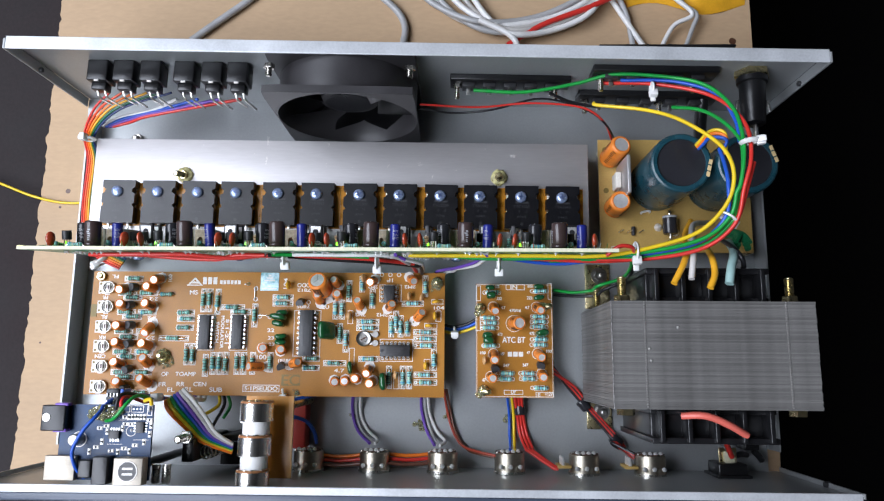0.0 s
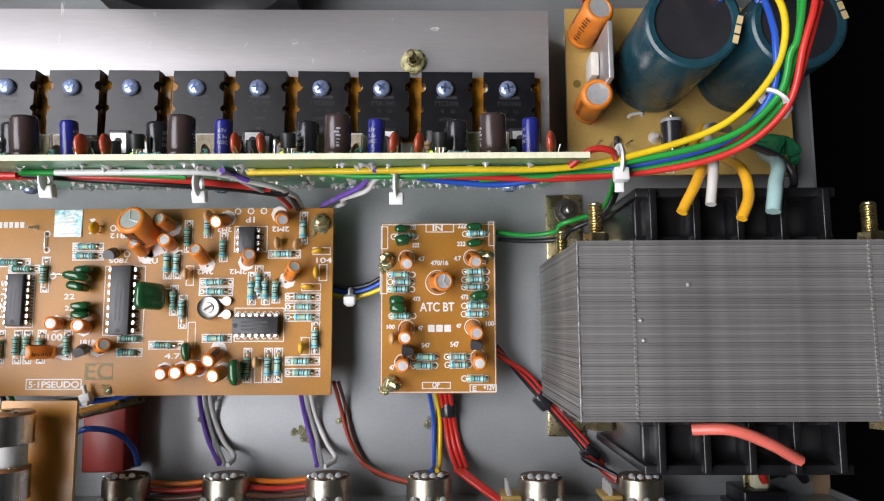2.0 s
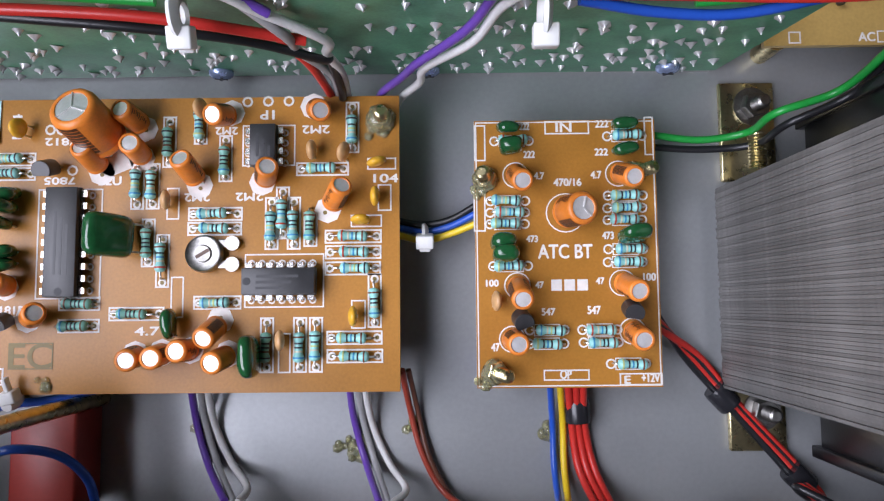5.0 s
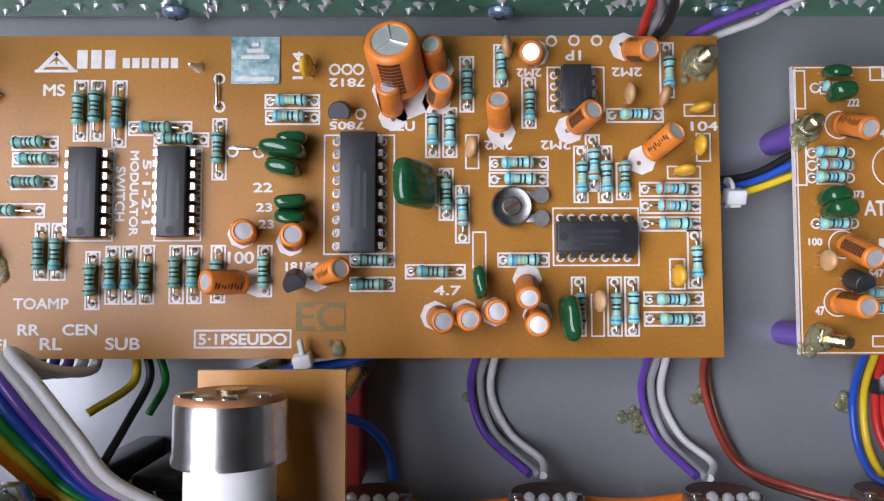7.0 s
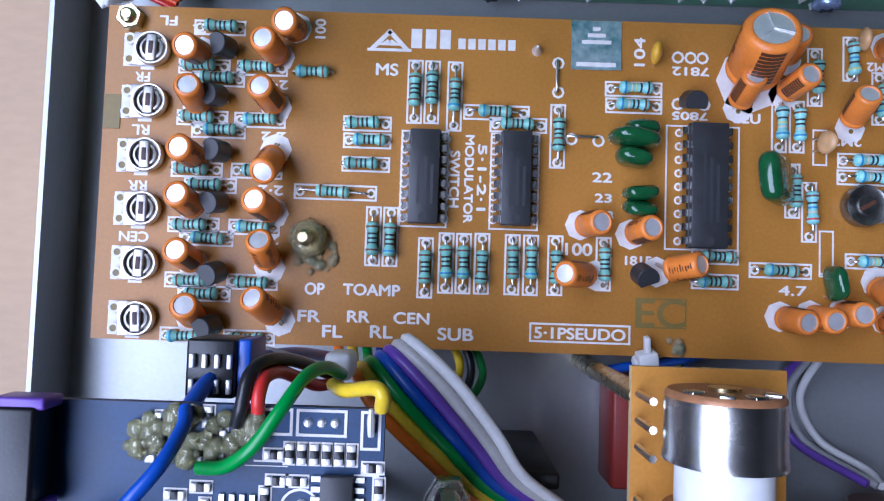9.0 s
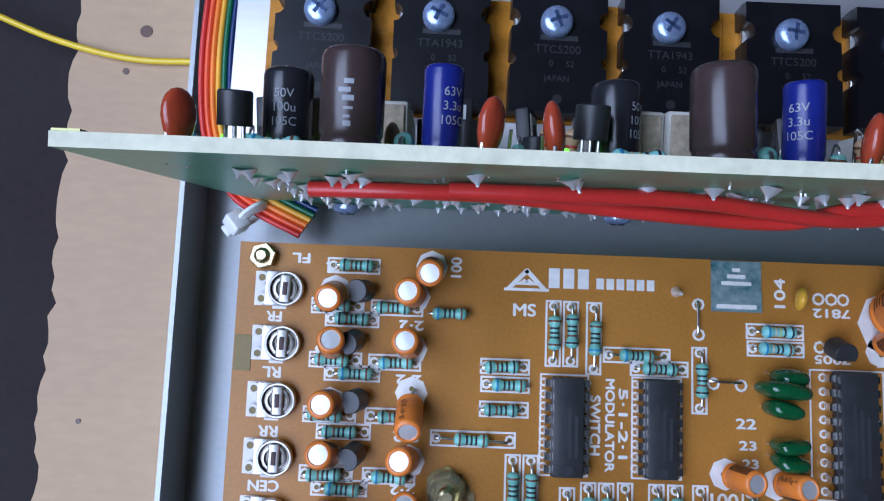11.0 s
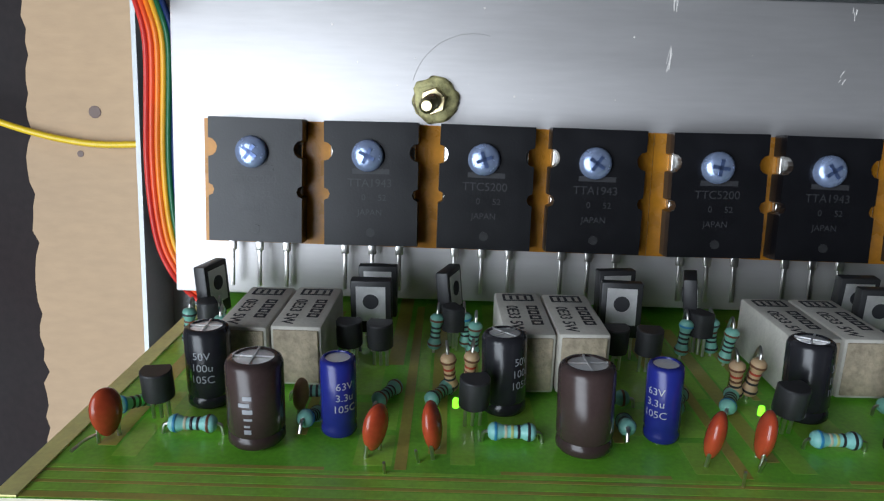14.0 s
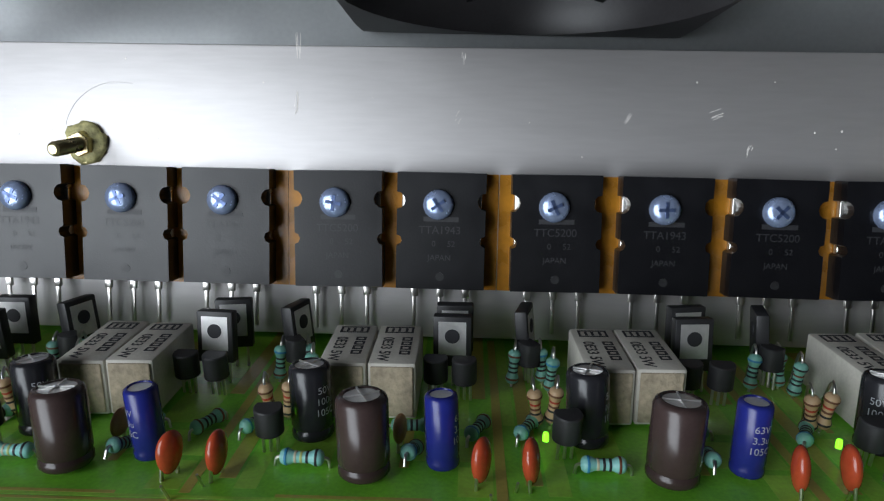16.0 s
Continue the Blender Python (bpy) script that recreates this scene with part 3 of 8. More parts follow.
for i in range(6):
    r = 0.0160 + 0.0195 * i / 5
    a0 = 0.10 * i
    rows.append([(r, -0.30 + a0 * 0.3, 0.018), (r, 0.05 + a0 * 0.4, 0.012), (r, 0.42 + a0 * 0.6, 0.0045)])
vs = [[bm.verts.new((r * math.cos(a), r * math.sin(a), h)) for r, a, h in row] for row in rows]
for A, B in zip(vs, vs[1:]):
    for k in range(2):
        bm.faces.new((A[k], A[k + 1], B[k + 1], B[k]))
bmesh.ops.solidify(bm, geom=bm.faces[:], thickness=0.0012)
blade = smooth(mesh_of(bm, "blade", "black_plastic"), 50)
for k in range(7):
    part("blade", blade, fan, pose(FX, FY1 - 0.001, FZ, 90, 0, 0) @ pose(0, 0, 0, 0, 0, k * 360 / 7))
fb = hex_bolt(0.006, 0.0017, "steel_bright")
for x in (FX - 0.0355, FX + 0.0355):
    part("mounting_bolt", fb, fan, pose(x, FY0 + 0.0165, FZ + 0.0335, 90, 0, 0), "bright bolt and nut")

# ---- electronic parts ----
ZB, ZS = 0.0133, 0.0105           # faces of the two brown boards
Z = Matrix.Translation
prints = {}


class Board:
    """A board with its parts; face is the local frame of its upper side."""
    def __init__(self, ob, face):
        self.ob, self.face, self.ink, self.dark = ob, face, bmesh.new(), bmesh.new()


def up(n):
    """A frame whose z axis points along n."""
    return Vector(n).normalized().to_track_quat("Z", "Y").to_matrix().to_4x4()


def lead_pin(length, r=0.00028):
    key = ("pin", length, r)
    if key not in prints:
        prints[key] = lathe([(r, -length), (r, 0)], "wire_metal", 8)
    return prints[key]


RB = [(0.00035, -0.0034), (0.0009, -0.0032), (0.00122, -0.0028), (0.00126, -0.0023), (0.00112, -0.0017), (0.00090, -0.0013), (0.00088, 0.0), (0.00090, 0.0013), (0.00112, 0.0017), (0.00126, 0.0023), (0.00122, 0.0028), (0.0009, 0.0032), (0.00035, 0.0034)]
AX = Matrix.Rotation(radians(90), 4, "Y")
res_body = {"teal": lathe(RB, "teal", 14, AX), "pale": lathe(RB, "teal_pale", 14, AX), "tan": lathe(RB, "tanres", 14, AX)}
def band_at(x, r, mname):
    return lathe([(r + 0.00003, x - 0.00019), (r + 0.00006, x - 0.00012), (r + 0.00006, x + 0.00012), (r + 0.00003, x + 0.00019)], mname, 14, AX)
BANDSETS = {"teal": [["band_dark", "band_brown", "band_dark", "band_dark", "band_dark"], ["band_brown", "band_dark", "band_dark", "band_dark", "band_brown"], ["band_blue", "band_dark", "band_dark", "band_dark", "band_brown"]],
            "pale": [["band_yellow", "band_dark", "band_blue", "band_dark", "band_brown"], ["band_blue", "band_pale", "band_dark", "band_dark", "band_brown"], ["band_red", "band_pale", "band_blue", "band_dark", "band_brown"], ["band_blue", "band_pale", "band_yellow", "band_dark", "band_dark"]],
            "tan": [["band_brown", "band_red", "band_brown", "band_dark", "band_dark"]]}
BX = (-0.0023, -0.0009, 0.0, 0.0009, 0.0023)
band_me = {(i, n): band_at(BX[i], 0.00125 if i in (0, 4) else 0.00090, n) for i in range(5) for n in ("band_dark", "band_brown", "band_blue", "band_pale", "band_yellow", "band_red")}
res_rnd = random.Random(11)


def axial(b, m, kind, span):
    """A lying resistor with bands and two bent leads, in the local frame m."""
    r = part("resistor", res_body[kind], b.ob, b.face @ m)
    for i, n in enumerate(res_rnd.choice(BANDSETS[kind])):
        sub("band", band_me[(i, n)], r)
    key = ("lead", round(span, 4))
    if key not in prints:
        e = max(span / 2 - 0.0012, 0.0042)
        prints[key] = tube([(0.0032, 0, 0), (e - 0.0009, 0, 0), (e - 0.0002, 0, -0.0003), (e, 0, -0.0018)], 0.00027, "wire_metal", 3, 6)
    sub("lead", prints[key], r)
    sub("lead", prints[key], r, pose(0, 0, 0, 0, 0, 180))
    return r


def resistor(b, x, y, o, span, kind="teal", box=1):
    deg = (0 if o == "h" else 90) + res_rnd.uniform(-2.5, 2.5)
    sh = res_rnd.uniform(-0.0008, 0.0008)
    m = pose(x, y, 0.0015, 0, 0, deg) @ pose(sh, 0, 0)
    axial(b, m, kind, span)
    if box:
        hx, hy = (span / 2, 0.0016) if o == "h" else (0.0016, span / 2)
        if b.round_marks:
            for s in (-1, 1):
                add_ring(b.ink, x + s * hx * 0.9, y + s * 0, 0.00005, 0.0012, 0.0008)
            add_frame(b.ink, x - hx * 0.68, x + hx * 0.68, y - 0.0014, y + 0.0014, 0.00005, 0.00025)
        else:
            add_frame(b.ink, x - hx, x + hx, y - hy, y + hy, 0.00005)
            dx, dy = (hx - 0.0012, 0) if o == "h" else (0, hy - 0.0012)
            for s in (-1, 1):
                add_ring(b.ink, x + s * dx, y + s * dy, 0.00005, 0.0010, 0.0005, 8)
                add_ring(b.dark, x + s * dx, y + s * dy, 0.00006, 0.0005, 0.0001, 8)


def cap_meshes(d, L, sleeve, vent):
    key = ("cap", d, L, sleeve, vent)
    if key not in prints:
        r = d / 2
        body = lathe([(r * 0.9, 0), (r, r * 0.12), (r, L * 0.10), (r * 0.93, L * 0.145), (r, L * 0.19), (r, L - r * 0.26), (r * 0.94, L - r * 0.09), (r * 0.82, L), (r * 0.72, L + 0.00004), (r * 0.69, L - 0.00005), (r * 0.69, L - 0.0006)], sleeve, 26, None, "can", False)
        bm = bmesh.new()
        add_lathe(bm, [(r * 0.70, L - 0.0005), (r * 0.70, L - 0.00022), (r * 0.1, L - 0.00016)], 24)
        n = 3 if vent == 3 else 2
        for k in range(n if vent > 2 else 0):
            vs = add_box(bm, (-r * 0.7 if n == 2 else 0.0), r * 0.7, -0.00012, 0.00012, L - 0.0001, L + 0.00012)
            bmesh.ops.rotate(bm, verts=vs, matrix=Matrix.Rotation(radians(k * (120 if n == 3 else 90)), 3, "Z"))
        topm = smooth(mesh_of(bm, "can_top", "cap_top"))
        bm = bmesh.new()
        lines = {"black_sleeve": ("50V", "100u", "105C"), "blue_sleeve": ("63V", "3.3u", "105C")}.get(sleeve)
        if lines:                                            # printed words wrapped round the can
            for turn in (0, math.pi):
                for k, text in enumerate(lines):
                    me = letters(text, L * 0.095)
                    for v in me.vertices:
                        a = v.co.x / r + turn
                        v.co = ((r + 0.00005) * math.cos(a), (r + 0.00005) * math.sin(a), L * (0.70 - 0.15 * k) + v.co.y)
                    bm.from_mesh(me)
        else:
            sr = random.Random(int(L * 1e6))
            for turn in (0.0, 1.15, 2.9) if sleeve == "orange_sleeve" else (0.0,):                    # unreadable print as short bars, and one solid stripe
                for k in range(9):
                    a0, a1 = turn - sr.uniform(0.10, 0.35), turn + sr.uniform(0.05, 0.30)
                    if turn == 0.0 and sleeve != "orange_sleeve" and sr.random() < 0.35:
                        continue
                    z0, dz = L * (0.22 + 0.080 * k), L * sr.uniform(0.025, 0.055)
                    if turn > 2:
                        a0, a1, dz = turn - 0.42, turn + 0.42, L * 0.066
                    rows = [[bm.verts.new(((r + 0.00005) * math.cos(a0 + (a1 - a0) * i / 4), (r + 0.00005) * math.sin(a0 + (a1 - a0) * i / 4), z)) for i in range(5)] for z in (z0, z0 + dz)]
                    for i in range(4):
                        bm.faces.new((rows[0][i], rows[0][i + 1], rows[1][i + 1], rows[1][i]))
        stripe = mesh_of(bm, "stripe", "sleeve_print" if sleeve == "orange_sleeve" else "ink_pale")
        prints[key] = body, topm, stripe
    return prints[key]


def electrolytic(b, x, y, n, d, L, sleeve="orange_sleeve", pad=0, spin=None, vent=2):
    """A radial can; n is the way it leans, in the board's frame."""
    if sleeve == "orange_sleeve" and d < 0.006 and b.ob.name == "decoder_board":      # the small cans are short and sit under their tops
        x, y, L = x + n[0] * L * 0.27, y + n[1] * L * 0.27, round(L * 0.73, 4)
    body, topm, stripe = cap_meshes(d, L, sleeve, 3 if d > 0.007 and vent == 2 else vent)
    n = Vector(n).normalized()
    lift = 0.0006 + d / 2 * math.sqrt(max(0.0, 1 - n.z * n.z))
    m = Z((x, y, lift)) @ up(n) @ pose(0, 0, 0, 0, 0, res_rnd.uniform(0, 360) if spin is None else spin)
    c = part("capacitor", body, b.ob, b.face @ m)
    sub("can_top", topm, c, None, "bare aluminium top")
    sub("print_stripe", stripe, c)
    for s in (-1, 1):
        p = sub("lead", lead_pin(0.0030), c, pose(s * d * 0.22, 0, 0.0002) @ (up(n).inverted() if n.z < 0.9 else Matrix.Identity(4)))
    if pad == 1:
        add_lathe(b.ink, [(d * 0.62, 0.00003), (d * 0.62, 0.00006)], 8, Z((x - n.x * 0.0036, y - n.y * 0.0036, 0)))
        add_lathe(b.dark, [(0.0005, 0.00007), (0.0005, 0.00009)], 8, Z((x - n.x * 0.0052, y - n.y * 0.0052, 0)))
    elif pad == 2:
        add_ring(b.ink, x, y, 0.00004, d * 0.62, d * 0.62 - 0.0003, 20)
    return c


def dip(b, x, y, pins, deg):
    half = pins // 2
    L = half * 0.00227 + 0.0004
    w = 0.0058 if pins < 18 else 0.0072
    if pins == 18:
        L = 9 * 0.00268 + 0.0006
    key = ("dip", pins)
    if key not in prints:
        bm = bmesh.new()
        vs = add_box(bm, -L / 2, L / 2, -w / 2, w / 2, 0.0008, 0.0042, 0.0002)
        add_box(bm, -L / 2 - 0.0001, L / 2 + 0.0001, -w / 2 - 0.0002, w / 2 + 0.0002, 0.0022, 0.0028, 0.0001)
        body = smooth(mesh_of(bm, "dip_body", "epoxy"))
        pin = bmesh.new()
        add_box(pin, -0.0007, 0.0007, 0, 0.0013, 0.0023, 0.0026)
        add_box(pin, -0.0007, 0.0007, 0.0011, 0.0014, 0.0010, 0.0026)
        add_box(pin, -0.0003, 0.0003, 0.0011, 0.0014, -0.0015, 0.0012)
        prints[key] = body, mesh_of(pin, "pin", "wire_metal"), lathe([(0.0009, 0.0), (0.0009, 0.00004)], "ink", 12)
    body, pin, dot = prints[key]
    m = pose(x, y, 0, 0, 0, deg)
    c = part("chip", body, b.ob, b.face @ m, "black plastic chip with two rows of pins")
    sub("notch", dot, c, pose(-L / 2 + 0.0012, 0, 0.00421))
    bm = bmesh.new()
    for k in range(3):
        add_box(bm, -L * 0.3, L * 0.28 - 0.0015 * k, 0.0008 - 0.0013 * k, 0.0014 - 0.0013 * k, 0.00421, 0.00424)
    sub("marking", mesh_of(bm, "marking", "marking"), c)
    p = L / half
    for i in range(half):
        for s in (0, 180):
            sub("pin", pin, c, pose((i - (half - 1) / 2) * p, w / 2 * (1 if s == 0 else -1), 0, 0, 0, s))
            q = m @ Vector(((i - (half - 1) / 2) * p, (w / 2 + 0.0013) * (1 if s == 0 else -1), 0))
            add_ring(b.ink, q.x, q.y, 0.00004, 0.0009, 0.0005, 8)


def film_cap(b, x, y, w, th, h, deg, k=0.62, lean=None):
    bm = bmesh.new()
    bmesh.ops.create_icosphere(bm, subdivisions=3, radius=1)
    for v in bm.verts:
        c = v.co
        c.x, c.y, c.z = (math.copysign(abs(c.x) ** k, c.x) * w / 2, math.copysign(abs(c.y) ** 0.85, c.y) * th / 2, math.copysign(abs(c.z) ** k, c.z) * h / 2)
        c += noise.noise_vector(c * 260 + Vector((x * 900, y * 900, 0))) * (0.0004 if k > 0.5 else 0.00012)
    me = smooth(mesh_of(bm, "film_body", "film_green"), 80)
    c = part("film_capacitor", me, b.ob, b.face @ pose(x, y, h / 2 + 0.0008, res_rnd.uniform(-14, 14) if lean is None else lean, res_rnd.uniform(-8, 8), deg), "glossy dark green dipped film capacitor")
    for s in (-1, 1):
        sub("lead", lead_pin(0.0028), c, pose(s * w * 0.33, 0, -h / 2 + 0.0006))


def half_round(r, h, mats):
    bm = bmesh.new()
    pts = [(r * math.cos(a), r * math.sin(a)) for a in [math.radians(-35 + 250 * k / 16) for k in range(17)]]
    lo = [bm.verts.new((px, py, 0)) for px, py in pts]
    hi = [bm.verts.new((px, py, h - 0.0002)) for px, py in pts]
    tp = [bm.verts.new((px * 0.93, py * 0.93, h)) for px, py in pts]
    n = len(pts)
    for A, B in ((lo, hi), (hi, tp)):
        for i in range(n):
            bm.faces.new((A[i], A[(i + 1) % n], B[(i + 1) % n], B[i]))
    bm.faces.new(tp)
    bm.faces.new(lo[::-1])
    return smooth(mesh_of(bm, "half_round", mats), 35)


t92 = half_round(0.0022, 0.0044, "epoxy")


def small_transistor(b, x, y, deg, lean=18, h=0.0022):
    c = part("transistor", t92, b.ob, b.face @ pose(x, y, h, lean, 0, deg), "small black half-round transistor")
    for s in (-1, 0, 1):
        sub("lead", lead_pin(0.0040), c, pose(s * 0.0011, 0, 0.0002))


def disc_cap(b, x, y, deg, colour):
    key = ("disc", colour)
    if key not in prints:
        bm = bmesh.new()
        bmesh.ops.create_icosphere(bm, subdivisions=3, radius=1)
        for v in bm.verts:
            v.co.x *= 0.0023 * (1.0 - 0.12 * v.co.z)
            v.co.y *= 0.0011
            v.co.z *= 0.0024
        prints[key] = smooth(mesh_of(bm, "drop", {"tan": "tan_drop", "yellow": "yellow_drop", "red": "red_drop"}[colour]), 80)
    c = part("ceramic_capacitor", prints[key], b.ob, b.face @ pose(x, y, 0.0036, res_rnd.uniform(-16, 16), 0, deg), colour + " dipped ceramic capacitor")
    for s in (-1, 1):
        sub("lead", lead_pin(0.0040), c, pose(s * 0.0012, 0, -0.0008))


def trimmer(b, x, y):
    bm = bmesh.new()
    add_lathe(bm, [(0.0034, 0.0), (0.0035, 0.0014), (0.0033, 0.0018), (0.0030, 0.0018), (0.0029, 0.0006), (0.0001, 0.0006)], 24, Z((0.0012, 0, 0)), 0, True, False)
    add_box(bm, -0.0030, 0.0000, -0.0034, 0.0034, 0.0002, 0.0006, 0.0002, 0)
    c = part("trimmer", smooth(mesh_of(bm, "trimmer_body", "nickel_dull")), b.ob, b.face @ pose(x, y, 0.0004, 0, 0, res_rnd.uniform(-4, 4)), "nickel-plated open trimmer resistor")
    sub("track", lathe([(0.0027, 0.0007), (0.0027, 0.0009), (0.0018, 0.0009)], "tin", 22), c, pose(0.0012, 0, 0))
    sub("wiper_ring", lathe([(0.0023, 0.0008), (0.0023, 0.0016), (0.0019, 0.0017), (0.0018, 0.0008)], "nickel_dull", 22), c, pose(0.0012, 0, 0))
    sub("wiper", box(-0.0011, 0.0011, -0.0028, 0.0028, 0.0014, 0.0020, "nickel_dull", 0.0003), c, pose(0.0012, 0, 0))
    sub("wiper_slot", box(-0.0005, 0.0005, -0.0013, 0.0013, 0.0019, 0.00206, "slot_brown", 0.0001), c, pose(0.0012, 0, 0))
    add_box(b.ink, x - 0.0052, x - 0.0016, y - 0.0034, y + 0.0034, 0.00003, 0.00006)
    add_box(b.ink, x - 0.0016, x + 0.0012, y - 0.0040, y - 0.0030, 0.00003, 0.00006)
    for s in (-1, 1):
        add_ring(b.ink, x - 0.0037, y + s * 0.0021, 0.0006, 0.0012, 0.0007, 14, 0, 0.0003)
        add_lathe(b.dark, [(0.0007, 0.0007), (0.0007, 0.0008)], 10, Z((x - 0.0037, y + s * 0.0021, 0)))


def round_trimmer(b, x, y):
    c = part("trimmer", lathe([(0.0041, 0.0004), (0.0043, 0.002), (0.0040, 0.0028), (0.0036, 0.0025), (0.0020, 0.0025), (0.0018, 0.0030), (0.0001, 0.0030)], "dark_nickel", 28), b.ob, b.face @ pose(x, y, 0), "round nickel-plated trimmer resistor")
    sub("wiper_slot", box(-0.0017, 0.0017, -0.0004, 0.0004, 0.0028, 0.00305, "dark_print"), c, pose(0, 0, 0, 0, 0, 30))
    for s in (-1, 1):
        sub("terminal", lathe([(0.0007, 0.0010), (0.0017, 0.0010), (0.0017, 0.0016), (0.0007, 0.0016)], "nickel_dull", 14), c, pose(0.0062, s * 0.0024, 0))
        sub("terminal_arm", box(0.0030, 0.0058, s * 0.0024 - 0.0009, s * 0.0024 + 0.0009, 0.0010, 0.0015, "nickel_dull", 0.0002), c)


def pad(b, x, y):
    add_ring(b.ink, x, y, 0.00005, 0.0013, 0.0008, 8)


def frame_mark(b, x0, x1, y0, y1):
    add_frame(b.ink, x0, x1, y0, y1, 0.00004, 0.00034)


def word(b, text, x, y, w, h, deg, ink=None):
    me = letters(text, 0.01)
    xs = [v.co.x for v in me.vertices]
    ys = [v.co.y for v in me.vertices]
    sx, sy = w / (max(xs) - min(xs)), h / (max(ys) - min(ys))
    k = Z((x, y, 0.00006)) @ Matrix.Rotation(radians(deg), 4, "Z") @ Matrix.Diagonal((sx, sy, 1, 1)) @ Z((-(max(xs) + min(xs)) / 2, -(max(ys) + min(ys)) / 2, 0))
    for d in ((0, 0, 0), (0.00011, 0, 0.000004), (-0.00011, 0, 0.000008), (0, 0.00009, 0.000012), (0, -0.00009, 0.000016)):
        tmp = me.copy()
        tmp.transform(Z(d) @ k)
        (ink or b.ink).from_mesh(tmp)
        bpy.data.meshes.remove(tmp)


def bars(b, x, y, w, h, n, gap=0.25):
    """Plain blocks where a maker's name stands."""
    step = w / n
    for i in range(n):
        add_box(b.ink, x - w / 2 + i * step, x - w / 2 + (i + 1 - gap) * step, y - h / 2, y + h / 2, 0.00003, 0.00008)


def finish(b):
    part("screen_print", mesh_of(b.ink, "screen_print", "silk"), b.ob, b.face, "white printed legends")
    tagged(part("bare_marks", mesh_of(b.dark, "bare_marks", "copper_dim"), b.ob, b.face), kind="stuff")


def spacer_bolt(b, x, y, z, low, tilt=(0, 0), mname="brass", sleeve=None, length=0.0065):
    part("board_bolt", hex_bolt(length, 0.0016, mname), b.ob, pose(x, y, z, tilt[0], tilt[1], 15), "yellow zinc bolt and nut")
    part("spacer", lathe([(0.0028, low), (0.0028, z - 0.0017)], sleeve or "brass", 12), b.ob, pose(x, y, 0))


def board_slab(x0, x1, y0, y1, z, t, face, edge_mat, name):
    bm = bmesh.new()
    add_box(bm, x0, x1, y0, y1, z - t, z)
    for f in bm.faces:
        f.material_index = 0 if abs(f.normal.z) > 0.5 else 1
    return mesh_of(bm, name, [face, edge_mat])


# ---- surround-decoder board ----
main_ob = thing("decoder_board", "brown phenolic circuit board crowded with small parts", "circuit board", (-0.097, 0.041, FLOOR))
part("board", board_slab(-0.1955, 0.0020, 0.0066, 0.0745, ZB, 0.0015, "board", "board_edge", "board"), main_ob)
mb = Board(main_ob, Z((0, 0, ZB)))
mb.round_marks = False
resistor(mb, -0.1324, 0.0585, "v", 0.0132, "teal")
resistor(mb, -0.1289, 0.0585, "v", 0.0131, "teal")
resistor(mb, -0.1243, 0.0578, "v", 0.0144, "teal")
resistor(mb, -0.1398, 0.0288, "v", 0.0121, "teal")
resistor(mb, -0.1363, 0.0288, "v", 0.0121, "teal")
resistor(mb, -0.1291, 0.0228, "v", 0.0123, "teal")
resistor(mb, -0.1250, 0.0239, "v", 0.0123, "teal")
resistor(mb, -0.1215, 0.0239, "v", 0.0123, "teal")
resistor(mb, -0.1178, 0.0240, "v", 0.0124, "teal")
resistor(mb, -0.1117, 0.0240, "v", 0.0123, "teal")
resistor(mb, -0.1080, 0.0240, "v", 0.0123, "teal")
resistor(mb, -0.1031, 0.0241, "v", 0.0122, "teal")
resistor(mb, -0.0934, 0.0247, "v", 0.0109, "teal")
resistor(mb, -0.1032, 0.0503, "v", 0.0132, "teal")
resistor(mb, -0.0512, 0.0641, "v", 0.0121, "teal")
resistor(mb, -0.0381, 0.0601, "v", 0.0110, "teal")
resistor(mb, -0.0556, 0.0407, "v", 0.0112, "teal")
resistor(mb, -0.0184, 0.0434, "v", 0.0080, "teal")
resistor(mb, -0.0281, 0.0172, "v", 0.0125, "teal")
resistor(mb, -0.0584, 0.0534, "v", 0.0101, "pale")
resistor(mb, -0.0548, 0.0538, "v", 0.0108, "pale")
resistor(mb, -0.0440, 0.0681, "v", 0.0093, "pale")
resistor(mb, -0.0273, 0.0449, "v", 0.0122, "pale")
resistor(mb, -0.0222, 0.0449, "v", 0.0122, "pale")
resistor(mb, -0.0088, 0.0671, "v", 0.0121, "pale")
resistor(mb, -0.0037, 0.0270, "v", 0.0123, "pale")
resistor(mb, -0.0206, 0.0172, "v", 0.0125, "pale")
resistor(mb, -0.0170, 0.0172, "v", 0.0125, "pale")
resistor(mb, -0.0248, 0.0473, "v", 0.0122, "pale")
resistor(mb, -0.0522, 0.0365, "v", 0.0123, "pale")
resistor(mb, -0.1418, 0.0516, "h", 0.0099, "teal")
resistor(mb, -0.1417, 0.0481, "h", 0.0098, "teal")
resistor(mb, -0.1418, 0.0433, "h", 0.0098, "teal")
resistor(mb, -0.1157, 0.0547, "h", 0.0135, "teal")
resistor(mb, -0.1112, 0.0523, "h", 0.0117, "teal")
resistor(mb, -0.0579, 0.0245, "h", 0.0127, "teal")
resistor(mb, -0.0710, 0.0269, "h", 0.0096, "teal")
resistor(mb, -0.0710, 0.0219, "h", 0.0096, "teal")
resistor(mb, -0.0880, 0.0604, "h", 0.0117, "pale")
resistor(mb, -0.0879, 0.0570, "h", 0.0116, "pale")
resistor(mb, -0.0403, 0.0472, "h", 0.0126, "pale")
resistor(mb, -0.0404, 0.0438, "h", 0.0126, "pale")
resistor(mb, -0.0395, 0.0269, "h", 0.0110, "pale")
resistor(mb, -0.0157, 0.0574, "h", 0.0122, "pale")
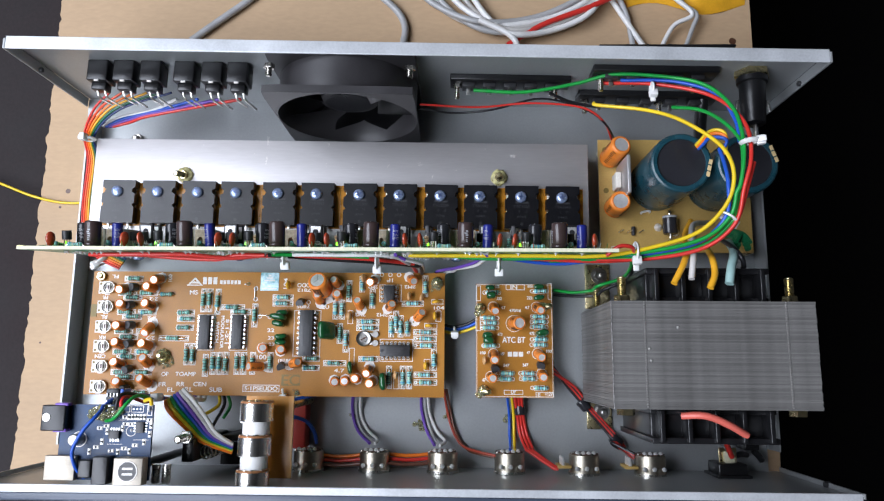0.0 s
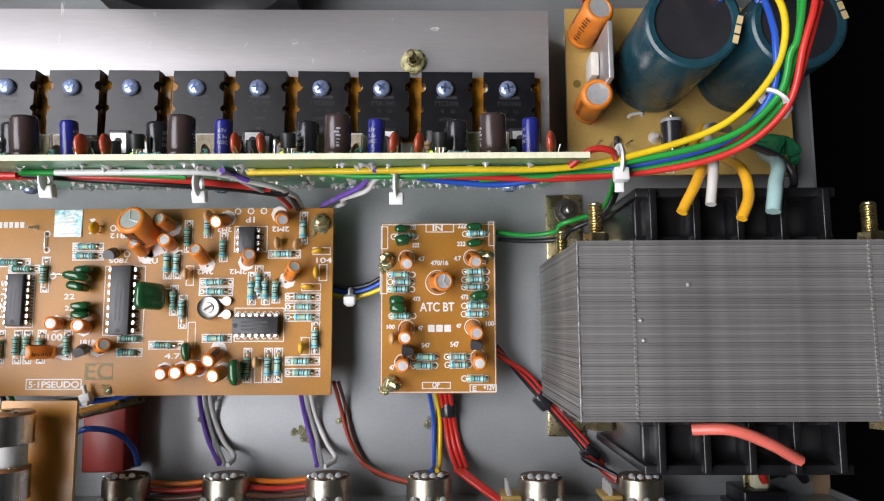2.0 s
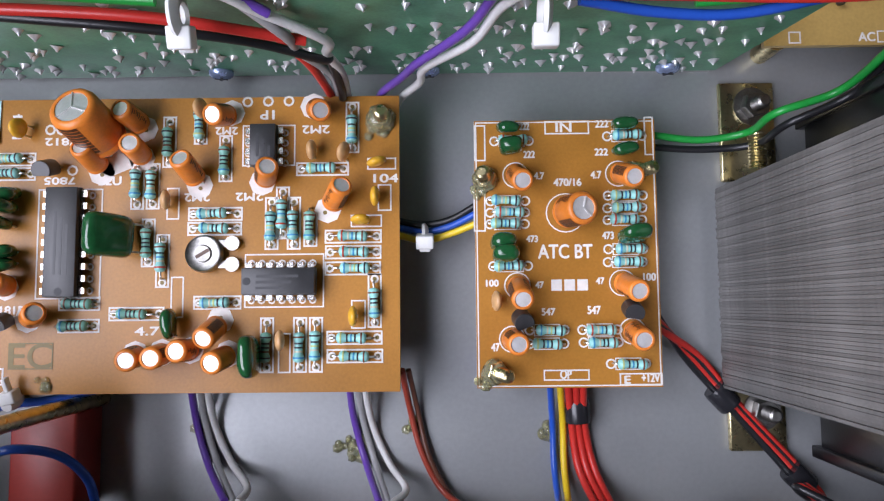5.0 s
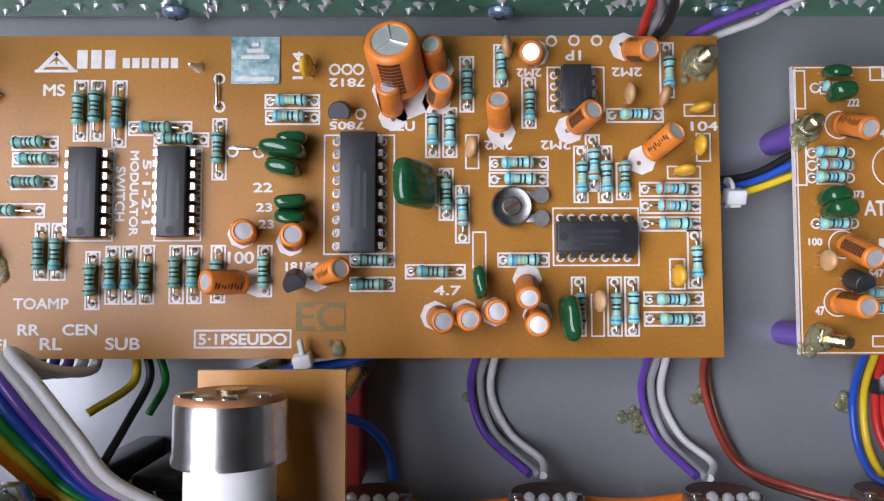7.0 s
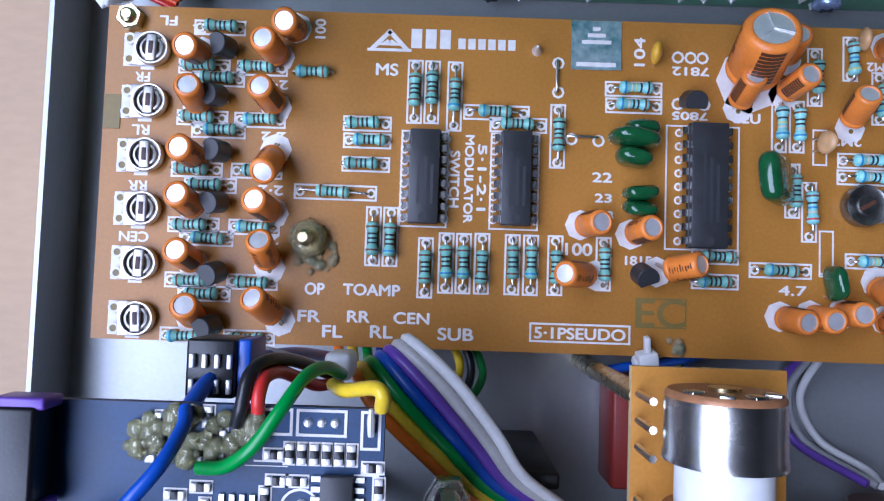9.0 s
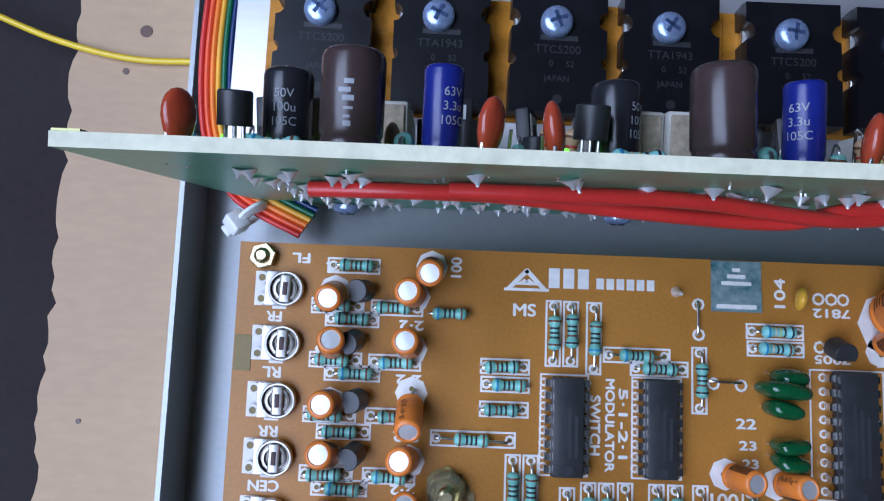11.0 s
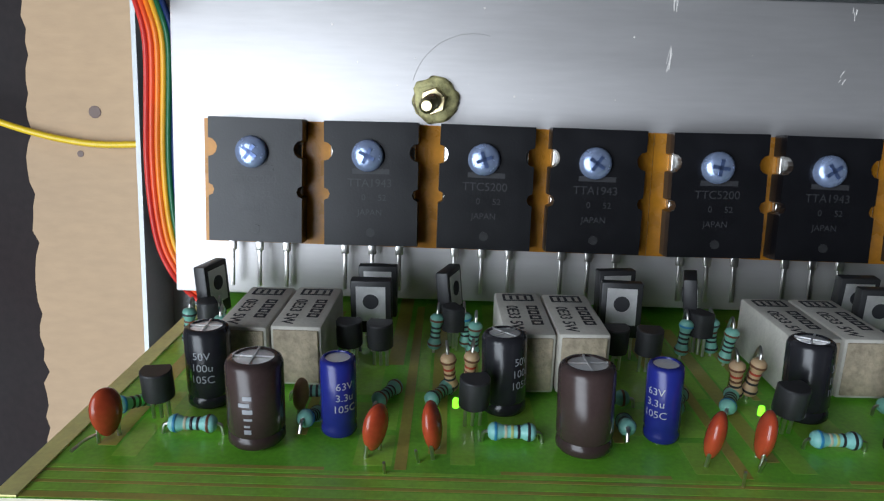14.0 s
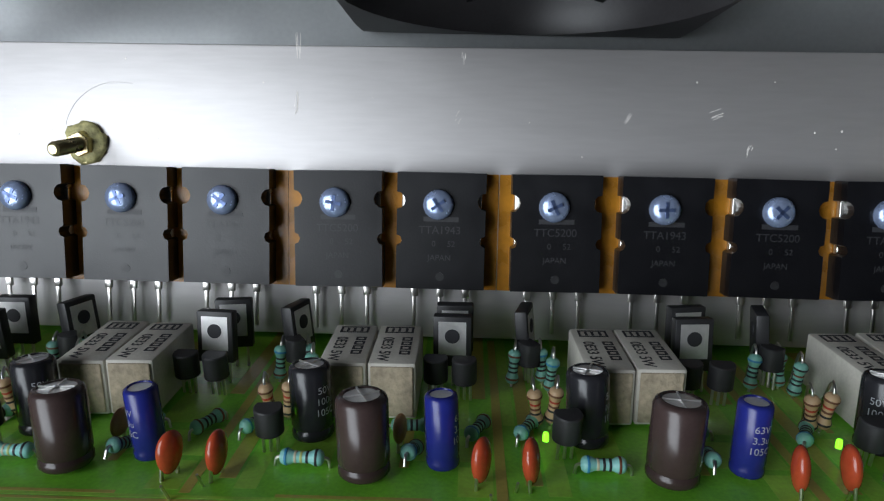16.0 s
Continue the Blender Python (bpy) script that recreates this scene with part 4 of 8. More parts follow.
resistor(mb, -0.0086, 0.0417, "h", 0.0131, "pale")
resistor(mb, -0.0086, 0.0381, "h", 0.0129, "pale")
resistor(mb, -0.0087, 0.0344, "h", 0.0129, "pale")
resistor(mb, -0.0083, 0.0187, "h", 0.0127, "pale")
resistor(mb, -0.0082, 0.0146, "h", 0.0128, "pale")
resistor(mb, -0.1726, 0.0704, "h", 0.0106, "teal")
resistor(mb, -0.1754, 0.0623, "h", 0.0106, "teal")
resistor(mb, -0.1636, 0.0623, "h", 0.0105, "teal")
resistor(mb, -0.1724, 0.0598, "h", 0.0108, "teal")
resistor(mb, -0.1753, 0.0517, "h", 0.0105, "teal")
resistor(mb, -0.1636, 0.0516, "h", 0.0105, "teal")
resistor(mb, -0.1719, 0.0492, "h", 0.0111, "teal")
resistor(mb, -0.1759, 0.0411, "h", 0.0105, "teal")
resistor(mb, -0.1638, 0.0412, "h", 0.0105, "teal")
resistor(mb, -0.1730, 0.0380, "h", 0.0107, "teal")
resistor(mb, -0.1760, 0.0299, "h", 0.0105, "teal")
resistor(mb, -0.1638, 0.0298, "h", 0.0104, "teal")
resistor(mb, -0.1733, 0.0273, "h", 0.0110, "teal")
resistor(mb, -0.1761, 0.0188, "h", 0.0104, "teal")
resistor(mb, -0.1637, 0.0188, "h", 0.0104, "teal")
resistor(mb, -0.1732, 0.0162, "h", 0.0107, "teal")
resistor(mb, -0.1765, 0.0078, "h", 0.0104, "teal")
resistor(mb, -0.1638, 0.0077, "h", 0.0104, "teal")
resistor(mb, -0.1525, 0.0616, "h", 0.0082, "teal", 0)
resistor(mb, -0.1477, 0.0374, "h", 0.0168, "teal")
electrolytic(mb, -0.0650, 0.0641, (-0.11, 0.34, 0.93), 0.0108, 0.0128, pad=1)
electrolytic(mb, -0.0571, 0.0674, (-0.15, 0.20, 0.97), 0.005, 0.011, pad=1)
electrolytic(mb, -0.0575, 0.0604, (0.09, 0.14, 0.99), 0.005, 0.011, pad=1)
electrolytic(mb, -0.0668, 0.0574, (-0.04, 0.35, 0.93), 0.005, 0.011, pad=1)
electrolytic(mb, -0.0441, 0.0541, (-0.12, 0.40, 0.91), 0.005, 0.011, pad=1)
electrolytic(mb, -0.0370, 0.0706, (-0.17, -0.24, 0.96), 0.005, 0.01, pad=1)
electrolytic(mb, -0.0176, 0.0719, (0.29, -0.31, 0.91), 0.005, 0.01, pad=1)
electrolytic(mb, -0.0293, 0.0546, (0.30, 0.19, 0.94), 0.005, 0.01, pad=1)
electrolytic(mb, -0.0142, 0.0481, (0.39, 0.37, 0.84), 0.005, 0.011, pad=1)
electrolytic(mb, -0.0578, 0.0153, (0.15, -0.07, 0.99), 0.005, 0.01, pad=1)
electrolytic(mb, -0.0518, 0.0157, (0.07, -0.07, 1.00), 0.005, 0.01, pad=1)
electrolytic(mb, -0.0455, 0.0162, (-0.02, 0.03, 1.00), 0.005, 0.01, pad=1)
electrolytic(mb, -0.0388, 0.0227, (-0.07, -0.33, 0.94), 0.005, 0.011, pad=1)
electrolytic(mb, -0.0368, 0.0153, (-0.09, -0.13, 0.99), 0.005, 0.011, pad=1)
electrolytic(mb, -0.0980, 0.0324, (0.23, 0.00, 0.97), 0.005, 0.01, pad=1)
electrolytic(mb, -0.0879, 0.0309, (0.19, 0.08, 0.98), 0.005, 0.01, pad=1)
electrolytic(mb, -0.0822, 0.0236, (0.57, 0.14, 0.81), 0.005, 0.01, pad=1)
electrolytic(mb, -0.0951, 0.0224, (-0.62, -0.00, 0.79), 0.005, 0.0125, pad=1)
electrolytic(mb, -0.1761, 0.0652, (-0.00, -0.15, 0.99), 0.0052, 0.0118, pad=1)
electrolytic(mb, -0.1762, 0.0538, (0.09, 0.18, 0.98), 0.0052, 0.0118, pad=1)
electrolytic(mb, -0.1760, 0.0433, (-0.03, 0.06, 1.00), 0.0052, 0.0118, pad=1)
electrolytic(mb, -0.1758, 0.0328, (-0.04, 0.20, 0.98), 0.0052, 0.0118, pad=1)
electrolytic(mb, -0.1756, 0.0220, (-0.02, 0.21, 0.98), 0.0052, 0.0118, pad=1)
electrolytic(mb, -0.1752, 0.0108, (0.13, 0.29, 0.95), 0.0052, 0.0118, pad=1)
electrolytic(mb, -0.1603, 0.0648, (-0.09, 0.05, 0.99), 0.0052, 0.0118, pad=1)
electrolytic(mb, -0.1605, 0.0544, (-0.08, 0.15, 0.99), 0.0052, 0.0118, pad=1)
electrolytic(mb, -0.1601, 0.0456, (-0.01, -0.51, 0.86), 0.0052, 0.0118, pad=1)
electrolytic(mb, -0.1602, 0.0328, (-0.12, 0.14, 0.98), 0.0052, 0.0118, pad=1)
electrolytic(mb, -0.1603, 0.0220, (0.00, 0.41, 0.91), 0.0052, 0.0118, pad=1)
electrolytic(mb, -0.1580, 0.0115, (-0.27, 0.38, 0.89), 0.0052, 0.0118, pad=1)
electrolytic(mb, -0.1570, 0.0708, (-0.03, -0.17, 0.99), 0.0052, 0.0118, pad=1)
word(mb, "MS", -0.1382, 0.0629, 0.0044, 0.0024, 0)
word(mb, "100", -0.0984, 0.0275, 0.0053, 0.0024, 0)
word(mb, "1815", -0.0864, 0.0256, 0.0052, 0.0018, 0)
word(mb, "22U", -0.0649, 0.0552, 0.0053, 0.0020, 0)
word(mb, "7812", -0.0765, 0.0645, 0.0074, 0.0017, 180)
word(mb, "7805", -0.0765, 0.0553, 0.0071, 0.0016, 180)
word(mb, "22", -0.0940, 0.0422, 0.0039, 0.0019, 0)
word(mb, "23", -0.0937, 0.0380, 0.0033, 0.0017, 0)
word(mb, "23", -0.0932, 0.0345, 0.0031, 0.0017, 0)
word(mb, "2M2", -0.0446, 0.0511, 0.0057, 0.0018, 180)
word(mb, "2M2", -0.0325, 0.0511, 0.0062, 0.0018, 180)
word(mb, "2M2", -0.0380, 0.0666, 0.0051, 0.0017, 180)
word(mb, "2M2", -0.0173, 0.0667, 0.0062, 0.0018, 180)
word(mb, "1P", -0.0286, 0.0703, 0.0032, 0.0021, 180)
word(mb, "104", -0.0011, 0.0551, 0.0056, 0.0019, 0)
word(mb, "4.7", -0.0554, 0.0206, 0.0055, 0.0019, 0)
word(mb, "TOAMP", -0.1397, 0.0180, 0.0113, 0.0022, 0)
word(mb, "RR", -0.1421, 0.0126, 0.0044, 0.0022, 0)
word(mb, "CEN", -0.1315, 0.0126, 0.0070, 0.0022, 0)
word(mb, "SUB", -0.1226, 0.0097, 0.0070, 0.0024, 0)
word(mb, "RL", -0.1374, 0.0097, 0.0044, 0.0024, 0)
word(mb, "5·1PSEUDO", -0.0978, 0.0106, 0.0181, 0.0022, 0)
word(mb, "MODULATOR", -0.1209, 0.0410, 0.0178, 0.0017, -90)
word(mb, "SWITCH", -0.1238, 0.0409, 0.0114, 0.0019, -90)
word(mb, "5·1-2·1", -0.1183, 0.0414, 0.0134, 0.0017, -90)
word(mb, "104", -0.0869, 0.0682, 0.0058, 0.0021, 90)
word(mb, "OP", -0.1511, 0.0179, 0.0038, 0.0023, 0)
word(mb, "FR", -0.1520, 0.0124, 0.0044, 0.0022, 0)
word(mb, "FL", -0.1472, 0.0095, 0.0039, 0.0023, 0)
word(mb, "FL", -0.1832, 0.0716, 0.0035, 0.0019, 180)
word(mb, "FR", -0.1879, 0.0598, 0.0029, 0.0019, 180)
word(mb, "RL", -0.1877, 0.0489, 0.0035, 0.0020, 180)
word(mb, "RR", -0.1877, 0.0375, 0.0037, 0.0020, 180)
word(mb, "CEN", -0.1879, 0.0272, 0.0058, 0.0020, 180)
word(mb, "SUB", -0.1881, 0.0196, 0.0058, 0.0020, 180)
word(mb, "100", -0.1521, 0.0709, 0.0039, 0.0020, 90)
word(mb, "2·2", -0.1606, 0.0590, 0.0047, 0.0018, 180)
word(mb, "2·2", -0.1607, 0.0483, 0.0049, 0.0019, 180)
word(mb, "2·2", -0.1608, 0.0374, 0.0049, 0.0019, 180)
word(mb, "2·2", -0.1611, 0.0273, 0.0046, 0.0017, 180)
word(mb, "2", -0.1768, 0.0700, 0.0026, 0.0017, 180)
frame_mark(mb, -0.1348, -0.1251, 0.0309, 0.0506)
frame_mark(mb, -0.1167, -0.1067, 0.0309, 0.0506)
frame_mark(mb, -0.0813, -0.0663, 0.0280, 0.0534)
frame_mark(mb, -0.0334, -0.0152, 0.0256, 0.0379)
frame_mark(mb, -0.0343, -0.0220, 0.0582, 0.0679)
frame_mark(mb, -0.0516, -0.0486, 0.0460, 0.0534)
frame_mark(mb, -0.0502, -0.0472, 0.0235, 0.0329)
frame_mark(mb, -0.0293, -0.0261, 0.0582, 0.0638)
frame_mark(mb, -0.0091, -0.0057, 0.0207, 0.0272)
frame_mark(mb, -0.0054, 0.0013, 0.0571, 0.0599)
frame_mark(mb, -0.0092, -0.0020, 0.0438, 0.0467)
frame_mark(mb, -0.0030, 0.0002, 0.0475, 0.0537)
frame_mark(mb, -0.0256, -0.0227, 0.0109, 0.0199)
dip(mb, -0.1298, 0.0408, 16, 90)
dip(mb, -0.1117, 0.0410, 16, 90)
dip(mb, -0.0737, 0.0408, 18, 90)
dip(mb, -0.0248, 0.0315, 14, 0)
dip(mb, -0.0286, 0.0624, 8, 90)
film_cap(mb, -0.0872, 0.0518, 0.0065, 0.0032, 0.006, 5)
film_cap(mb, -0.0889, 0.0493, 0.0095, 0.0035, 0.008, -6)
film_cap(mb, -0.0889, 0.0456, 0.007, 0.0032, 0.007, -12)
film_cap(mb, -0.0874, 0.0388, 0.0065, 0.003, 0.006, 3)
film_cap(mb, -0.0874, 0.0358, 0.0065, 0.003, 0.006, -3)
film_cap(mb, -0.0618, 0.0420, 0.0098, 0.0044, 0.0108, 92, 0.40, -42)
film_cap(mb, -0.0489, 0.0223, 0.007, 0.0028, 0.006, -80)
film_cap(mb, -0.0308, 0.0151, 0.0095, 0.004, 0.0085, -85)
small_transistor(mb, -0.0773, 0.0578, 0)
small_transistor(mb, -0.0865, 0.0231, 20)
small_transistor(mb, -0.1699, 0.0654, -80)
small_transistor(mb, -0.1714, 0.0558, -60)
small_transistor(mb, -0.1701, 0.0445, -80)
small_transistor(mb, -0.1702, 0.0345, -60)
small_transistor(mb, -0.1699, 0.0207, -50)
small_transistor(mb, -0.1704, 0.0102, -60)
trimmer(mb, -0.1868, 0.0653)
trimmer(mb, -0.1868, 0.0546)
trimmer(mb, -0.1870, 0.0436)
trimmer(mb, -0.1870, 0.0328)
trimmer(mb, -0.1870, 0.0219)
trimmer(mb, -0.1870, 0.0109)
round_trimmer(mb, -0.0421, 0.0379)
disc_cap(mb, -0.0505, 0.0501, 90, "tan")
disc_cap(mb, -0.0176, 0.0612, 90, "tan")
disc_cap(mb, -0.0104, 0.0607, 70, "tan")
disc_cap(mb, -0.0430, 0.0711, 90, "tan")
disc_cap(mb, -0.0244, 0.0184, 90, "tan")
disc_cap(mb, -0.0845, 0.0670, 80, "yellow")
disc_cap(mb, -0.0029, 0.0583, 15, "yellow")
disc_cap(mb, -0.0033, 0.0505, 90, "yellow")
disc_cap(mb, -0.0065, 0.0452, 0, "yellow")
disc_cap(mb, -0.0082, 0.0236, 90, "yellow")
pad(mb, -0.0332, 0.0734)
pad(mb, -0.0284, 0.0735)
pad(mb, -0.0236, 0.0735)
pad(mb, -0.0791, 0.0673)
pad(mb, -0.0765, 0.0673)
pad(mb, -0.0741, 0.0673)
pad(mb, -0.0790, 0.0577)
pad(mb, -0.0736, 0.0577)
pad(mb, -0.1034, 0.0653)
pad(mb, -0.1033, 0.0593)
pad(mb, -0.1004, 0.0498)
pad(mb, -0.0949, 0.0496)
# printed maker's mark, plain
for sx in (-1, 1):
    for x0, x1, y0, y1 in ((0.0002, 0.0046, 0.0024, -0.0022), (0.0004, 0.0020, 0.0003, -0.0008)):
        vs = [mb.ink.verts.new((-0.1379 + sx * px, 0.0689 + py, 0.00006)) for px, py in ((x0, y0), (x0 - 0.0007, y0 - 0.0007), (x1 - 0.0012, y1), (x1, y1))]
        mb.ink.faces.new(vs)
add_box(mb.ink, -0.1379 - 0.0045, -0.1379 + 0.0045, 0.0667, 0.0673, 0.00003, 0.00007)
add_box(mb.ink, -0.1379 - 0.0026, -0.1379 + 0.0026, 0.0679, 0.0684, 0.00003, 0.00007)
bars(mb, -0.1291, 0.0695, 0.0088, 0.0040, 3)
bars(mb, -0.1178, 0.0687, 0.0122, 0.0022, 6)
add_frame(mb.ink, -0.1079, -0.0877, 0.0087, 0.0126, 0.00004, 0.0004)
word(mb, "EC", -0.0817, 0.0152, 0.0096, 0.0056, 0, mb.dark)
add_frame(mb.dark, -0.0868, -0.0766, 0.0122, 0.0182, 0.00004, 0.0003)
for x0, y0, x1, y1 in ((-0.1037, 0.0653, -0.1037, 0.0596), (-0.1009, 0.0503, -0.0954, 0.0502)):
    part("jumper", tube([(x0, y0, ZB), (x0, y0, ZB + 0.0008), (x1, y1, ZB + 0.0008), (x1, y1, ZB)], 0.00028, "wire_metal", 3, 6), main_ob)
part("solder_pin", lathe([(0.0011, 0), (0.0009, 0.0008), (0.0005, 0.0016), (0.0005, 0.004), (0.0002, 0.0045)], "solder", 12), main_ob, pose(-0.1078, 0.0677, ZB, 8, -6, 0))
finish(mb)
bm = bmesh.new()
bmesh.ops.create_grid(bm, x_segments=10, y_segments=10, size=0.0051, matrix=Z((-0.0958, 0.0692, 0.0001)))
for v in bm.verts:
    v.co.z += 0.0001 + 0.0003 * max(0, v.co.x + 0.0958 - (v.co.y - 0.0692) - 0.005) / 0.005 + 0.00006 * noise.noise(v.co * 700)
part("foil_sticker", mesh_of(bm, "foil_sticker", "foil"), main_ob, pose(0, 0, ZB + 0.0001, 0, 0, 0), "shiny holographic foil sticker")
bm = bmesh.new()
add_box(bm, -0.0040, 0.0040, -0.0045, -0.0036, 0, 0.0001)
for k, (w0, yy) in enumerate(((0.0060, 0.0006), (0.0036, 0.0020), (0.0015, 0.0033))):
    add_box(bm, -w0 / 2, w0 / 2, yy - 0.0004, yy + 0.0004, 0, 0.0001)
part("sticker_print", mesh_of(bm, "sticker_print", "silk"), main_ob, pose(-0.0958, 0.0692, ZB + 0.0004))
spacer_bolt(mb, -0.0023, 0.0688, ZB, FLOOR, (0, 6))
spacer_bolt(mb, -0.1526, 0.0278, ZB, FLOOR)
spacer_bolt(mb, -0.1905, 0.0716, ZB, FLOOR, length=0.003)
def glue_blob(name, x, y, z, r, n, seed, owner=None):
    bm = bmesh.new()
    g = random.Random(seed)
    for k in range(n):
        a, d = g.uniform(0, 6.28), r * math.sqrt(g.random())
        s = g.uniform(0.0006, 0.0015)
        bmesh.ops.create_icosphere(bm, subdivisions=1, radius=s, matrix=Z((x + d * math.cos(a), y + d * math.sin(a), z)) @ Matrix.Diagonal((1, 1, 0.45, 1)))
    me = smooth(mesh_of(bm, name, "glue"), 80)
    if owner:
        return tagged(part(name, me, owner, None, "clear yellowish glue drops"), kind="stuff")
    ob = solo(name, me, "dried drops of clear yellowish glue", "glue", kind="stuff")
    return ob
def glue_dome(x, y, z, r, h, seed, owner, paint="glue"):
    """A lump of clear glue run over a screw head."""
    bm = bmesh.new()
    bmesh.ops.create_icosphere(bm, subdivisions=3, radius=1.0)
    for v in bm.verts:
        n = noise.noise(v.co * 2.2 + Vector((seed, 0, 0)))
        s = 1 + 0.22 * n
        v.co = Vector((x + v.co.x * r * s, y + v.co.y * r * s, z + max(v.co.z * h * (1 + 0.3 * n), 0.00004)))
    part("glue", smooth(mesh_of(bm, "glue", paint), 80), owner, None, "lump of yellowish glue")


glue_dome(-0.1526, 0.0278, ZB, 0.0040, 0.0046, 1.5, main_ob)
glue_dome(-0.0023, 0.0688, ZB, 0.0034, 0.0040, 4.5, main_ob)
glue_blob("glue", -0.1512, 0.0252, ZB, 0.0042, 26, 3, main_ob)
glue_blob("glue", -0.0035, 0.0665, ZB, 0.0026, 12, 5, main_ob)
glue_blob("glue", -0.078, 0.0095, ZB, 0.0022, 8, 6, main_ob)
tie = lathe([(0.0019, 0), (0.0021, 0.001), (0.0017, 0.003), (0.0012, 0.0042)], "white_nylon", 10)
part("cable_tie", tie, main_ob, pose(-0.0853, 0.0060, ZB - 0.001, 25, 0, 10), "white nylon cable tie")
part("cable_tie_head", box(-0.0019, 0.0019, -0.0014, 0.0014, 0, 0.0034, "white_nylon", 0.0004), main_ob, pose(-0.0850, 0.0068, ZB + 0.0004, 15, 0, 12), "white nylon cable tie head")
part("cable_tie_tail", box(-0.0005, 0.0005, 0, 0.0034, 0.0006, 0.0024, "white_nylon", 0.0002), main_ob, pose(-0.0850, 0.0080, ZB + 0.0008, 20, 0, 8))
for x0, x1, y0, y1 in ((-0.1953, -0.192, 0.0490, 0.0560),):
    part("tape", box(x0, x1, y0, y1, ZB, ZB + 0.0002, "copper_dim"), main_ob, label="scrap of greenish tape")

# ---- tone-control board ----
small_ob = thing("tone_board", "small brown phenolic tone-control circuit board", "circuit board", (0.0406, 0.038, FLOOR))
part("board", board_slab(0.0194, 0.0618, 0.0068, 0.0690, ZS, 0.0015, "board", "silk", "board"), small_ob)
sb = Board(small_ob, Z((0, 0, ZS)))
sb.round_marks = True
resistor(sb, 0.0271, 0.0499, "h", 0.0090, "pale")
resistor(sb, 0.0270, 0.0472, "h", 0.0090, "pale")
resistor(sb, 0.0269, 0.0445, "h", 0.0090, "pale")
resistor(sb, 0.0275, 0.0347, "h", 0.0089, "pale")
resistor(sb, 0.0282, 0.0641, "h", 0.0090, "pale")
resistor(sb, 0.0547, 0.0650, "h", 0.0090, "pale")
resistor(sb, 0.0545, 0.0509, "h", 0.0090, "pale")
resistor(sb, 0.0543, 0.0480, "h", 0.0090, "pale")
resistor(sb, 0.0542, 0.0452, "h", 0.0089, "pale")
resistor(sb, 0.0542, 0.0384, "h", 0.0089, "pale")
resistor(sb, 0.0540, 0.0354, "h", 0.0089, "pale")
resistor(sb, 0.0356, 0.0199, "h", 0.0089, "pale")
resistor(sb, 0.0355, 0.0168, "h", 0.0088, "pale")
resistor(sb, 0.0477, 0.0199, "h", 0.0089, "pale")
resistor(sb, 0.0479, 0.0170, "h", 0.0088, "pale")
resistor(sb, 0.0540, 0.0121, "h", 0.0088, "pale")
electrolytic(sb, 0.0290, 0.0560, (0.07, -0.34, 0.94), 0.005, 0.009, pad=2)
electrolytic(sb, 0.0530, 0.0561, (0.13, -0.28, 0.95), 0.005, 0.009, pad=2)
electrolytic(sb, 0.0405, 0.0470, (0.25, -0.03, 0.97), 0.0075, 0.009, pad=2)
electrolytic(sb, 0.0290, 0.0302, (0.01, -0.34, 0.94), 0.005, 0.01, pad=2)
electrolytic(sb, 0.0532, 0.0306, (0.10, -0.22, 0.97), 0.005, 0.01, pad=2)
electrolytic(sb, 0.0276, 0.0179, (0.06, -0.08, 0.99), 0.005, 0.009, pad=2)
electrolytic(sb, 0.0552, 0.0195, (-0.01, -0.18, 0.98), 0.005, 0.009, pad=2)
film_cap(sb, 0.0272, 0.0667, 0.005, 0.0028, 0.005, 0)
film_cap(sb, 0.0277, 0.0623, 0.0055, 0.004, 0.006, 10)
film_cap(sb, 0.0539, 0.0672, 0.006, 0.0028, 0.005, 5)
film_cap(sb, 0.0540, 0.0613, 0.006, 0.0026, 0.005, 10)
film_cap(sb, 0.0553, 0.0415, 0.007, 0.0035, 0.0075, 5)
film_cap(sb, 0.0257, 0.0402, 0.006, 0.0035, 0.006, 5)
film_cap(sb, 0.0262, 0.0373, 0.0065, 0.004, 0.007, 0)
small_transistor(sb, 0.0294, 0.0229, 20)
small_transistor(sb, 0.0544, 0.0249, -5)
disc_cap(sb, 0.0239, 0.0267, 90, "tan")
word(sb, "IN", 0.0405, 0.0673, 0.0036, 0.0022, 0)
word(sb, "ATC BT", 0.0402, 0.0380, 0.0125, 0.0032, 0)
word(sb, "470/16", 0.0411, 0.0542, 0.0064, 0.0017, 0)
word(sb, "222", 0.0313, 0.0676, 0.0022, 0.0016, 0)
word(sb, "222", 0.0323, 0.0609, 0.0026, 0.0016, 0)
word(sb, "222", 0.0495, 0.0680, 0.0030, 0.0016, 0)
word(sb, "222", 0.0492, 0.0613, 0.0030, 0.0016, 0)
word(sb, "473", 0.0326, 0.0410, 0.0026, 0.0015, 0)
word(sb, "473", 0.0502, 0.0416, 0.0026, 0.0017, 0)
word(sb, "547", 0.0360, 0.0241, 0.0030, 0.0016, 0)
word(sb, "547", 0.0465, 0.0244, 0.0029, 0.0018, 0)
word(sb, "OP", 0.0397, 0.0098, 0.0025, 0.0019, 0)
word(sb, "E", 0.0537, 0.0085, 0.0013, 0.0017, 0)
word(sb, "+12V", 0.0590, 0.0089, 0.0041, 0.0019, 0)
word(sb, "100", 0.0232, 0.0308, 0.0028, 0.0015, 0)
word(sb, "47", 0.0341, 0.0303, 0.0018, 0.0015, 0)
word(sb, "47", 0.0481, 0.0311, 0.0018, 0.0015, 0)
word(sb, "47", 0.0237, 0.0161, 0.0018, 0.0018, 0)
word(sb, "4.7", 0.0345, 0.0558, 0.0023, 0.0016, 0)
